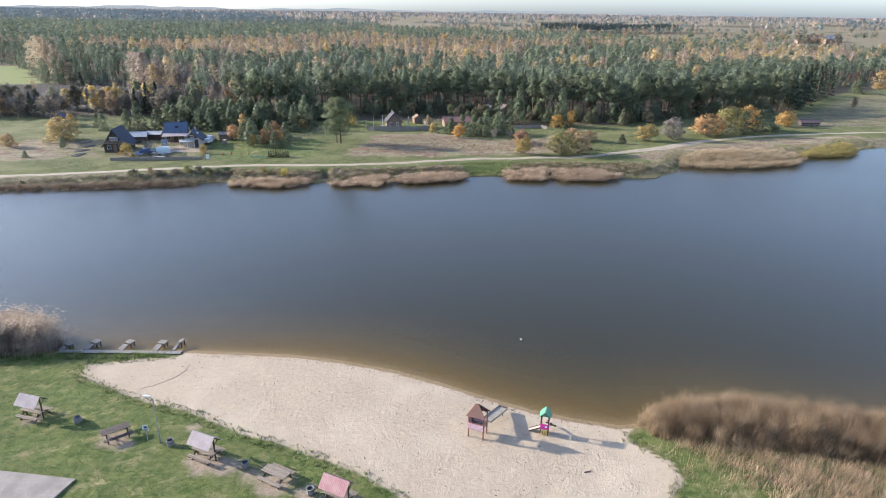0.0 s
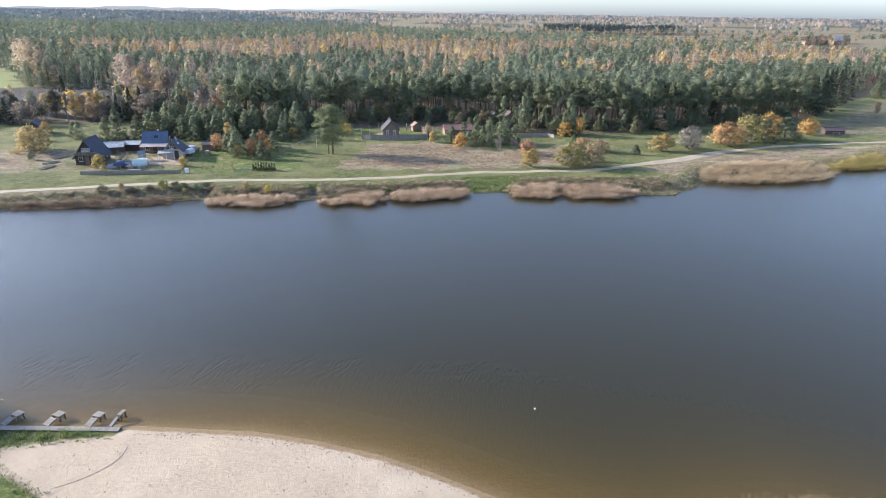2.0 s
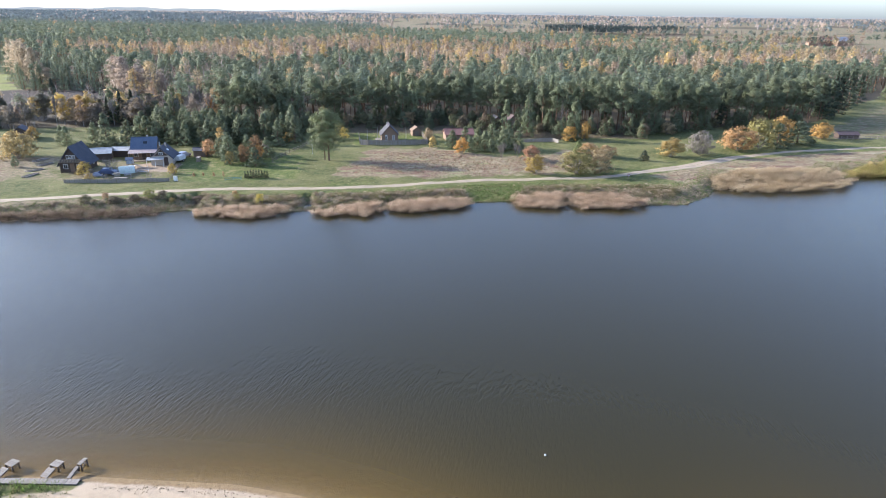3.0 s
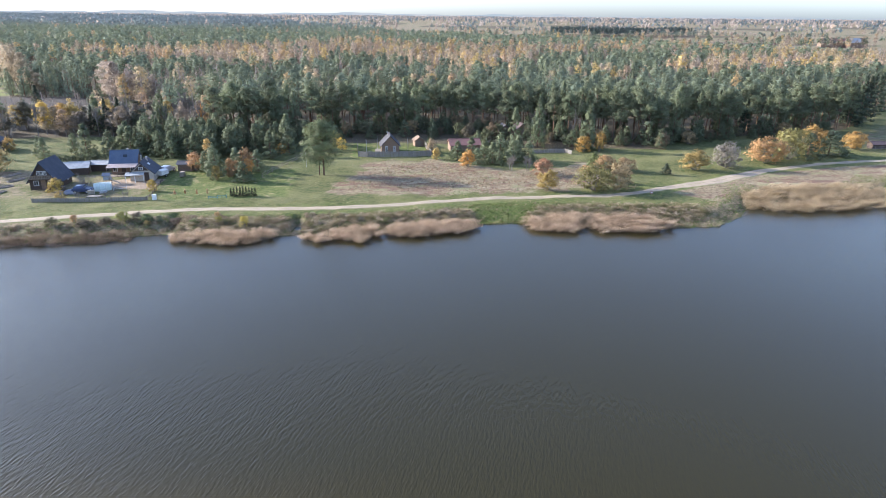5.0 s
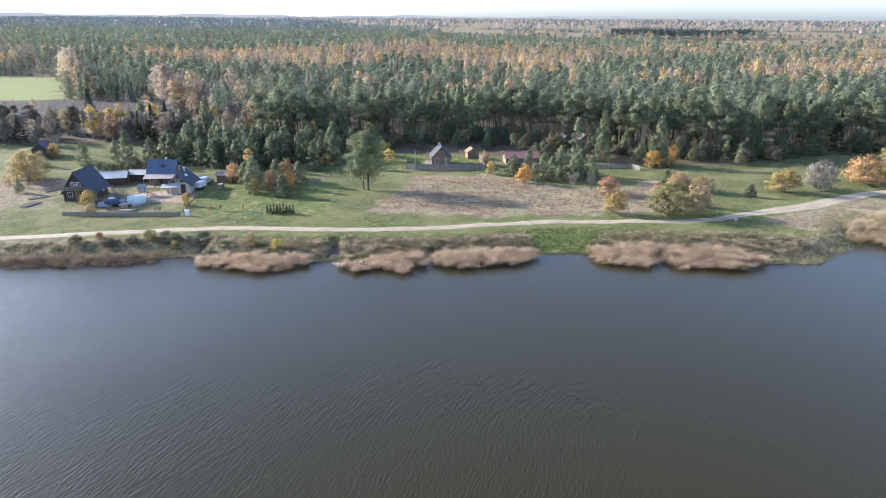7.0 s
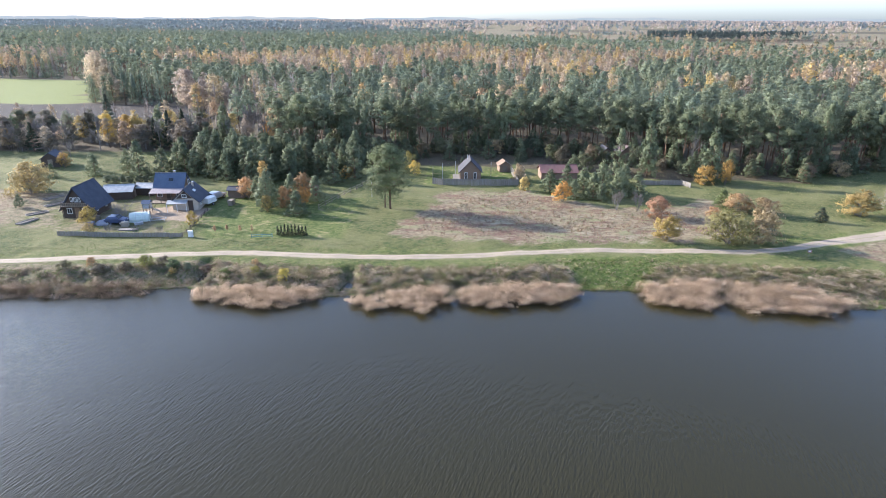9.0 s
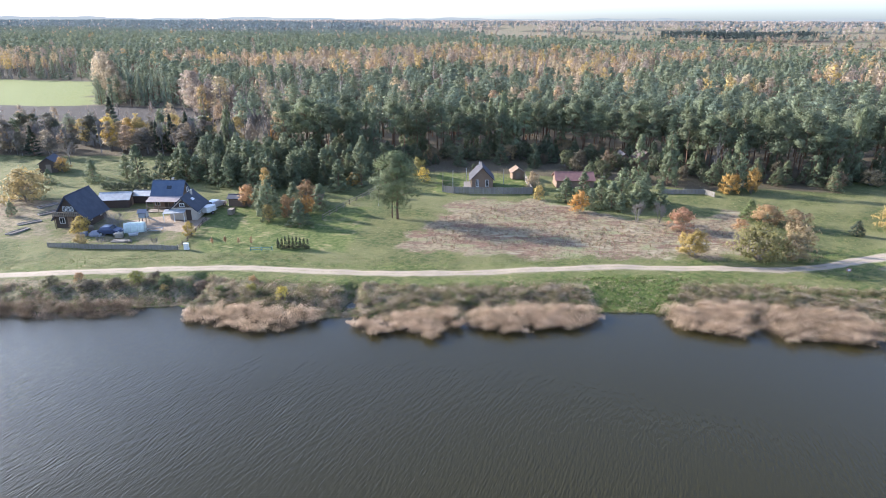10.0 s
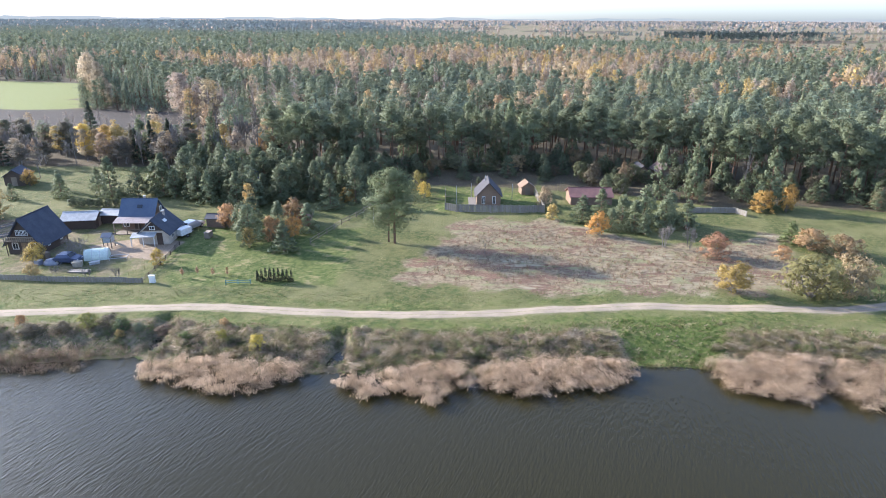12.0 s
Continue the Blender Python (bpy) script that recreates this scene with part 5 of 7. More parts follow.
# the forest's front row: trees of their own
front = np.random.default_rng(21)
spots = []
for x in np.arange(-178, 122, 3.1):
    for row in range(3):
        px = x + front.uniform(-1.3, 1.3)
        py = float(np.interp(px, EX, EY)) + 1.5 + row * 5.0 + front.uniform(-1.6, 2.2)
        if in_view(np.array(px), np.array(py), 12) and not open_land(np.array(px), np.array(py)) and front.random() < (0.97, 0.85, 0.75)[row]:
            spots.append((px, py))
for i, (px, py) in enumerate(spots):
    u = front.random()
    left = px < -74
    h = front.uniform(10.5, 14.5) * (0.62 if px < -128 else 0.78 if px < -90 else 1.0)
    if left and front.random() < 0.25:
        continue
    if left and u < 0.84:
        if u < 0.30:
            tree("birch", px, py, h * 0.75, 4.0, tuple(AUTUMN[i % 8] * 0.8), "thinly leaved autumn birch at the forest edge", "tree", i % 3, group="forest edge")
        else:
            t = bare_mesh(1, 0.45, 950 + i % 4, 1, 4) if ("bare", i % 4) not in MODELS else MODELS["bare", i % 4]
            MODELS["bare", i % 4] = t
            b = thing("birch_tree", px, py, on_ground(px, py) - 0.03, i * 40, "leafless pale birch at the forest edge", "tree", "forest edge")
            b.scale = (h * 0.8,) * 3
            link("twig_crown", t, GREYBARK, b)
    elif abs(px + 117) < 9 and py < 203:
        continue
    elif u < 0.97:
        tree("pine" if u < 0.72 else "young", px, py, h, front.uniform(4.0, 5.4), tuple(np.array(PINE if u < 0.5 else PINE2) * front.uniform(0.85, 1.1)), "tall dusky green pine at the forest edge", "tree", i % 4, group="forest edge")
    else:
        tree("spruce", px, py, h * 0.85, 4.2, (0.045, 0.062, 0.035), "dark green spruce at the forest edge", "tree", i % 3, group="forest edge")
for i, (kind, px, py, h, w) in enumerate((("birch", -114, 196, 9, 5), ("birch", -105, 198, 9.5, 4.6), ("birch", -90, 203, 8, 4), ("birch", -126, 200, 8, 4.6), ("birch", -99, 204, 8, 4.2), ("birch", -131, 196, 7, 4.4))):
    tree(kind, px, py, h, w, (0.42, 0.30, 0.08) if kind == "birch" else (0.05, 0.068, 0.04), "bright yellow autumn tree at the forest edge" if kind == "birch" else "dark pointed spruce at the forest edge", "tree", i % 3, group="forest edge")
# the thin grey-olive wood between the gardens and the ploughed field
wood = np.random.default_rng(44)
for i in range(64):
    px, py = wood.uniform(-158, -93), wood.uniform(176, 208)
    if py < float(np.interp(px, EX, EY)) - 2 or (abs(px + 117) < 8 and py < 200):
        continue
    h = wood.uniform(5.5, 8.5)
    tree("birch", px, py, h, h * wood.uniform(0.55, 0.75), [(0.125, 0.115, 0.075), (0.15, 0.13, 0.095), (0.11, 0.115, 0.06), (0.19, 0.15, 0.105)][i % 4],
         "thin grey-olive broadleaf tree behind the gardens", "tree", i % 3, "broadleaf_tree", "garden wood")
# tall autumn trees beside the open field
for i, (px, py, h, w) in enumerate(((-196, 284, 19, 8), (-201, 289, 19, 8), (-206, 294, 18, 8), (-212, 300, 18, 8), (-219, 307, 17, 8), (-190, 280, 16, 7), (-185, 277, 12, 6), (-180, 274, 9, 6), (-133, 250, 15, 8), (-128, 252, 14, 8), (-138, 256, 15, 8), (-123, 247, 11, 7), (-118, 249, 11, 6), (-143, 262, 15, 8), (-128, 246, 10, 7))):
    tree("birch", px, py, h, w, (0.40, 0.31, 0.19) if px < -150 else (0.32, 0.245, 0.18), "tall pale golden birch beside the open field", "tree", i % 3, group="field birches")
# low growth under the front trees
for i, x in enumerate(np.arange(-92, 106, 2.1)):
    px = x + front.uniform(-1.4, 1.4)
    py = float(np.interp(px, EX, EY)) - front.uniform(-1.5, 4.0)
    if -72 < px < 2 and front.random() < 0.15:
        continue
    kind = "young" if front.random() < 0.68 else "bush"
    h = front.uniform(2.0, 5.4)
    if kind == "young":
        tree(kind, px, py, h * 1.1, h * 0.85, tuple(np.array(PINE2) * front.uniform(0.75, 1.05)), "young pine in the undergrowth of the forest edge", "tree", i % 3, group="undergrowth")
    else:
        tree(kind, px, py, h * 0.8, h, [(0.24, 0.18, 0.10), (0.17, 0.17, 0.08), (0.34, 0.24, 0.11)][i % 3], "autumn brown bush in the undergrowth of the forest edge", "bush", i % 3, group="undergrowth")
for i in range(64):
    px = front.uniform(-60, -34) if i % 2 else front.uniform(-12, 24)
    py = float(np.interp(px, EX, EY)) - front.uniform(0, 12 if i % 2 else 9)
    h = front.uniform(1.6, 4.2)
    kind = "bush" if front.random() < 0.6 else "young"
    tree(kind, px, py, h, h * 0.95, [(0.085, 0.095, 0.05), (0.15, 0.115, 0.07), (0.11, 0.12, 0.055), (0.20, 0.145, 0.07)][i % 4] if kind == "bush" else tuple(np.array(PINE2) * front.uniform(0.7, 0.95)),
         "dusky bush in the undergrowth of the forest edge" if kind == "bush" else "young pine in the undergrowth of the forest edge", "bush" if kind == "bush" else "tree", i % 3, group="undergrowth")
for i in range(96):
    px, py = front.uniform(-46, 50), front.uniform(186, 214)
    if not (inside(np.array(px), np.array(py), THICKET) or inside(np.array(px), np.array(py), COPSE)) or math.hypot(px - 6.8, py - 204.5) < 5 or math.hypot(px - 11.5, py - 206) < 5:
        continue
    h = front.uniform(1.5, 5.0)
    kind = "bush" if front.random() < 0.5 else "young"
    tree(kind, px, py, h, h * 0.9, [(0.12, 0.10, 0.06), (0.19, 0.135, 0.075), (0.09, 0.10, 0.045)][i % 3] if kind == "bush" else tuple(np.array(PINE2) * front.uniform(0.75, 1.0)),
         "brownish bush in the thicket below the pines" if kind == "bush" else "young pine in the thicket below the pines", "bush" if kind == "bush" else "tree", i % 3, group="undergrowth")
# the stand of young pines behind the houses
for i in range(120):
    px, py = front.uniform(-90, -44), front.uniform(162, 192)
    if py < 165 + 0.15 * abs(px + 66):
        continue
    h = front.uniform(4.2, 7.2)
    tree("young", px, py, h, h * 0.75, tuple(np.array(PINE2) * front.uniform(0.8, 1.05)), "young pine in the stand behind the houses", "tree", i % 3, group="young pines")


def template(kind, n, size, seed, sticks_too=True, low=0.0):
    """Leaves above the height low, and the trunk, of a distant tree one metre high: corners, tone, a mark for bark, normals."""
    r = np.random.default_rng(seed)
    w = {"edge": 0.46, "pine": 0.43, "birch": 0.43, "spruce": 0.36, "bare": 0.40}[kind]
    pts, tips, starts, shade, out = crown_points({"bare": "birch", "edge": "young"}.get(kind, kind), 1.0, w, n, r)
    up = pts[:, 2] > low
    pts, shade, out = pts[up], shade[up], out[up]
    c = flakes(pts, size * 1.35, r, out, 0.42, FLAT if kind in ("pine", "spruce", "edge") else HANG, 0.48)
    sh = np.repeat(np.clip(shade, 0.5, 1.5), 3).reshape(-1, 3)
    mark = np.zeros(len(c))
    nrm = soft_normals(c, out, 0.35)
    if sticks_too:
        s = sticks(np.array([[0, 0, 0.0]]), np.array([[0.01, 0, 0.85]]), 0.016, 0.006)
        if kind in ("bare", "birch"):
            s = np.concatenate([s, sticks(starts[::2], tips[::2], 0.007, 0.003)])
        c = np.concatenate([c, s])
        sh = np.concatenate([sh, np.ones((len(s), 3))])
        mark = np.concatenate([mark, np.ones(len(s))])
        nrm = np.concatenate([nrm, soft_normals(s, np.zeros((len(s), 3)), 1.0)])
    return c, sh, mark, nrm


def plant_out(name, x, y, h, colours, kinds, templates, label):
    """All trees of one stretch of forest in one mesh."""
    r = np.random.default_rng(len(x))
    V, C, N = [], [], []
    for k, variants in templates.items():
        for vi, (c, sh, mark, nrm) in enumerate(variants):
            sel = np.where((kinds == k) & (np.arange(len(x)) % len(variants) == vi))[0]
            if not len(sel):
                continue
            a = r.uniform(0, 6.28, len(sel))
            ca, sa = np.cos(a), np.sin(a)
            fat = r.uniform(0.85, 1.25, len(sel))
            p = c.reshape(-1, 3)
            q = np.empty((len(sel), len(p), 3), np.float32)
            q[:, :, 0] = (np.outer(ca, p[:, 0]) - np.outer(sa, p[:, 1])) * (h[sel] * fat)[:, None] + x[sel][:, None]
            q[:, :, 1] = (np.outer(sa, p[:, 0]) + np.outer(ca, p[:, 1])) * (h[sel] * fat)[:, None] + y[sel][:, None]
            q[:, :, 2] = np.outer(h[sel], p[:, 2]) + (height(x[sel], y[sel]) - 0.2)[:, None]
            col = colours[sel][:, None, :] * sh.reshape(-1)[None, :, None]
            bark = np.array((0.30, 0.27, 0.24)) if k in ("birch", "bare") else np.array((0.14, 0.085, 0.055))
            col = np.where(np.repeat(mark, 3)[None, :, None] > 0, bark, col)
            V.append(q.reshape(-1, 3))
            w = np.empty((len(sel), len(p), 3), np.float32)
            n3 = np.repeat(nrm, 3, axis=0)
            w[:, :, 0], w[:, :, 1], w[:, :, 2] = np.outer(ca, n3[:, 0]) - np.outer(sa, n3[:, 1]), np.outer(sa, n3[:, 0]) + np.outer(ca, n3[:, 1]), n3[None, :, 2]
            N.append(w.reshape(-1, 3))
            C.append(col.reshape(-1, 3).astype(np.float32))
    v, c = np.concatenate(V), np.concatenate(C)
    me = tri_mesh(name, v, np.arange(len(v)).reshape(-1, 3), c, normals=np.concatenate(N))
    tagged(link(name, me, WOODS), label, "forest", kind="stuff")


def stretch(name, y0, y1, dx, dy, tpl, seed, label, hrange, behind=16.0):
    r = np.random.default_rng(seed)
    xs = np.arange(-1.22 * y1, 0.78 * y1 + 30, dx)
    ys = np.arange(y0, y1, dy)
    x, y = [v.ravel() for v in np.meshgrid(xs, ys)]
    x, y = x + r.uniform(-0.48, 0.48, len(x)) * dx, y + r.uniform(-0.48, 0.48, len(x)) * dy
    ok = in_view(x, y, 25) & ~open_land(x, y) & ~inside(x, y, PLANTATION) & (y > np.interp(x, EX, EY) + behind) & (y < 4850)
    ok &= wooded(x, y) & ~((x < -100) & (y < 240) & (r.random(len(x)) < 0.45))
    ok &= r.random(len(x)) < 0.93
    x, y = x[ok], y[ok]
    share = leaf_share(x, y)
    u, v = r.random(len(x)), r.random(len(x))
    leaf = (u < share) | ((y > np.interp(x, HX, HY) + 40) & (v < 0.5))
    kinds = np.where(leaf, np.where(v < np.where((x < -66) & (y < 330), 0.7, 0.3), "bare", "birch"), np.where(v < 0.12, "spruce", "pine"))
    col = np.where(leaf[:, None], 0.9 * AUTUMN[r.integers(0, 8, len(x))], GREENS[r.integers(0, 4, len(x))]) * r.uniform(0.88, 1.12, (len(x), 1))
    col = np.where((kinds == "bare")[:, None], np.array((0.26, 0.19, 0.15)) * r.uniform(0.8, 1.1, (len(x), 1)), col)
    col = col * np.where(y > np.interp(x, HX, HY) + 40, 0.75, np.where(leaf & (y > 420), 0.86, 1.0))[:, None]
    # from y 700 on, haze is mixed into the leaf colours: greyer, bluer greens
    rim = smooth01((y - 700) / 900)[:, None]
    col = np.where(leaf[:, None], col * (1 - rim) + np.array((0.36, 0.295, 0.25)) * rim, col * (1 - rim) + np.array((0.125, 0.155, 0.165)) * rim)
    rim_of = np.max([depth_in(x, y, poly) for poly in (FIELD, PLOUGH, PASTURE)], axis=0) > -26
    kinds = np.where(rim_of & (kinds == "pine"), "edge", kinds)
    h = r.uniform(*hrange, len(x)) * np.where(rim_of & (kinds == "edge"), 0.9, 1.0) * np.where(leaf, 1.12, 1.0) * np.where((x < -95) & (y < 240), 0.62, 1.0)
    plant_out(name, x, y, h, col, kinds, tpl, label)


near_tpl = {"edge": [template("edge", 800, 0.0175, 280 + s) for s in range(3)], "pine": [template("pine", 1000, 0.0165, 200 + s, low=0.48) for s in range(5)], "birch": [template("birch", 800, 0.0165, 220 + s, low=0.35) for s in range(4)],
            "spruce": [template("spruce", 600, 0.018, 240 + s, low=0.4) for s in range(2)], "bare": [template("bare", 130, 0.012, 260 + s) for s in range(3)]}
mid_tpl = {"edge": [template("edge", 300, 0.028, 290 + s) for s in range(3)], "pine": [template("pine", 330, 0.027, s, low=0.56) for s in range(5)], "birch": [template("birch", 330, 0.025, 20 + s, low=0.45) for s in range(4)],
           "spruce": [template("spruce", 240, 0.027, 40 + s, low=0.5) for s in range(2)], "bare": [template("bare", 80, 0.019, 60 + s) for s in range(3)]}
far_tpl = {"pine": [template("pine", 74, 0.055, 80 + s, False, 0.55) for s in range(4)], "birch": [template("birch", 110, 0.037, 90 + s, False, 0.45) for s in range(4)],
           "spruce": [template("spruce", 46, 0.06, 95 + s, False, 0.3) for s in range(2)], "bare": [template("bare", 26, 0.05, 98 + s, False, 0.4) for s in range(2)]}
rim_tpl = {"pine": [template("pine", 8, 0.19, 110 + s, False) for s in range(5)], "birch": [template("birch", 8, 0.17, 120 + s, False) for s in range(5)],
           "spruce": [template("spruce", 7, 0.18, 130 + s, False) for s in range(2)], "bare": [template("bare", 7, 0.14, 140 + s, False) for s in range(2)]}
stretch("forest", 175, 300, 5.8, 5.8, near_tpl, 30, "mixed autumn forest of green pines and golden birches", (9.0, 14.5))
stretch("forest", 300, 520, 6.4, 6.4, mid_tpl, 31, "mixed autumn forest of green pines and golden birches", (9.5, 14.5))
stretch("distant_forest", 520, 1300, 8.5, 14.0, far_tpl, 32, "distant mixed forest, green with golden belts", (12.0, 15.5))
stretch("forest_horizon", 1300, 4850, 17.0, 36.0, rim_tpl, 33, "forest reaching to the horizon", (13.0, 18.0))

# a dark conifer plantation standing alone on the plain
pr = np.random.default_rng(34)
pp = scatter(PLANTATION, 0.028, 35)
# this dark green is raised a little and blued to carry the distance haze
plant_out("plantation", pp[:, 0], pp[:, 1], pr.uniform(13, 16, len(pp)), np.tile((0.06, 0.08, 0.075), (len(pp), 1)), np.full(len(pp), "spruce"), far_tpl, "dark dense conifer plantation on the far plain")

# a village far off behind the woods
for i, (px, py, roof) in enumerate(((398, 818, SLATEROOF), (418, 832, REDROOF), (432, 826, PALEROOF), (446, 838, SLATEROOF))):
    far_house = thing("farmhouse", px, py, on_ground(px, py), 10 * i, "distant farmhouse among autumn trees", "house", "far village")
    bm = bmesh.new()
    bmesh.ops.create_cube(bm, size=1, matrix=pose(0, 0, 3) @ Matrix.Diagonal((16, 9, 6, 1)))
    part("wall", bm, BROWNWALL, far_house)
    for sd in (-1, 1):
        pts = [Vector((-8.6, 0, 10.5)), Vector((8.6, 0, 10.5)), Vector((8.6, sd * 5.2, 5.8)), Vector((-8.6, sd * 5.2, 5.8))]
        part("roof", slab(pts if sd < 0 else pts[::-1], 0.3), roof, far_house)


# ---------------------------------------------------------------- the beach side
def picnic_table(x, y, rz, label, roof=None, wood=None):
    wood = wood or OLDWOOD
    z = on_ground(x, y)
    t = thing("picnic_shelter" if roof else "picnic_table", x, y, z, rz, label, "picnic shelter" if roof else "picnic table", "picnic places")
    for k, yy in enumerate((-0.30, -0.1, 0.1, 0.30)):
        part("table_board", box(2.1, 0.18, 0.045, pose(0, yy, 0.72), bevel=0.01), wood, t)
    for s in (-1, 1):
        for yy in (0.68, 0.85):
            part("bench_board", box(2.1, 0.15, 0.045, pose(0, s * yy, 0.42), bevel=0.01), wood, t)
        for xx in (-0.75, 0.75):
            part("leg", rod((xx, s * 0.72, 0.0), (xx, s * 0.22, 0.72), 0.055), DARKWOOD, t)
            part("brace", rod((xx, s * 0.95, 0.40), (xx, s * 0.1, 0.40), 0.045), DARKWOOD, t)
    if roof:
        for s in (-1, 1):
            part("post", rod((s * 0.88, 0.0, 0), (s * 0.88, 0.0, 2.0), 0.06), DARKWOOD, t)
            part("rafter", rod((s * 0.88, -0.66, 1.45), (s * 0.88, 0, 2.07), 0.04), DARKWOOD, t)
            part("rafter", rod((s * 0.88, 0.66, 1.45), (s * 0.88, 0, 2.07), 0.04), DARKWOOD, t)
            part("strut", rod((s * 0.88, 0, 1.3), (s * 0.88, 0.42 * s, 1.66), 0.035), DARKWOOD, t)
            part("roof_sheet", corrugated((-1.06, 0, 2.14), (1, 0, 0), (0, s * 0.9, -0.86), 2.12, 1.06, 15, 0.005), roof, t, "ribbed faded roof sheet")
        part("ridge_beam", rod((-1.0, 0, 2.02), (1.0, 0, 2.02), 0.05), DARKWOOD, t)
    return t


picnic_table(-33.2, 39.4, -12, "roofed picnic table with pale ribbed roof on the grass", SHELTERROOF)
picnic_table(-16.9, 35.4, -20, "roofed picnic table with pale ribbed roof on the grass", SHELTERROOF)
picnic_table(-6.0, 31.6, -22, "roofed picnic table with faded red ribbed roof", REDSHELTER)
picnic_table(-25.0, 37.3, 42, "open dark wooden picnic table on the grass", None, DARKWOOD)
picnic_table(-10.9, 33.4, -24, "open weathered wooden picnic table on the grass")


def litter_bin(x, y):
    t = thing("litter_bin", x, y, on_ground(x, y), x * 30, "grey concrete litter bin standing on the grass", "litter bin", "litter bins")
    bm = bmesh.new()
    prof = [(0.25, 0.0), (0.28, 0.04), (0.29, 0.30), (0.31, 0.50), (0.24, 0.50), (0.21, 0.22)]
    rings = [[bm.verts.new((r * math.cos(a), r * math.sin(a), z)) for a in np.linspace(0, 2 * math.pi, 9)[:-1]] for r, z in prof]
    for a, b in zip(rings[:-1], rings[1:]):
        for i in range(8):
            bm.faces.new((a[i], a[(i + 1) % 8], b[(i + 1) % 8], b[i]))
    bm.faces.new(rings[0][::-1])
    part("drum", bm, BIN, t)
    part("liner", rod((0, 0, 0.1), (0, 0, 0.40), 0.19, 0.205, n=12), RUBBER, t, "black plastic liner")


for bx, by in ((-29.2, 38.9), (-20.3, 36.6), (-13.6, 34.5), (-8.1, 32.2)):
    litter_bin(bx, by)

lamp = thing("street_lamp", -21.2, 36.8, on_ground(-21.2, 36.8), 0, "slim grey lamp post at the edge of the sand", "lamp post")
part("pole", rod((0, 0, 0), (0, 0, 4.2), 0.06, 0.04), STEEL, lamp)
part("foot", rod((0, 0, 0), (0, 0, 0.35), 0.09), STEEL, lamp)
part("arm", rod((0, 0, 4.15), (-0.35, 0.05, 4.28), 0.03), STEEL, lamp)
part("lamp_head", box(0.5, 0.2, 0.1, pose(-0.5, 0.05, 4.24, 0, 5, 0), bevel=0.03), WHITE, lamp, "white flat lamp head")

sign = thing("sign", -22.3, 36.95, on_ground(-22.3, 36.95), 15, "small white notice board on a thin post", "sign")
part("post", rod((0, 0, 0), (0, 0, 1.55), 0.025), STEEL, sign)
part("board", box(0.42, 0.03, 0.55, pose(0, -0.03, 1.0), bevel=0.008), WHITE, sign)
part("emblem", box(0.22, 0.006, 0.2, pose(0, -0.049, 1.25)), NAVY, sign, "blue square sign field")
for k in range(3):
    part("text_bar", box(0.30, 0.006, 0.03, pose(0, -0.049, 1.17 - 0.06 * k)), RUBBER, sign)

pad = [(-40, 27), (-40, 33.4), (-25.2, 32.3), (-25.6, 30.2), (-26.3, 27)]
zp = on_ground(-30, 31) + 0.06
tagged(part("pavement", slab([(x, y, zp) for x, y in pad][::-1], 0.3), CONCRETE, None), "worn pale concrete slab in the grass", "pavement", kind="structure")


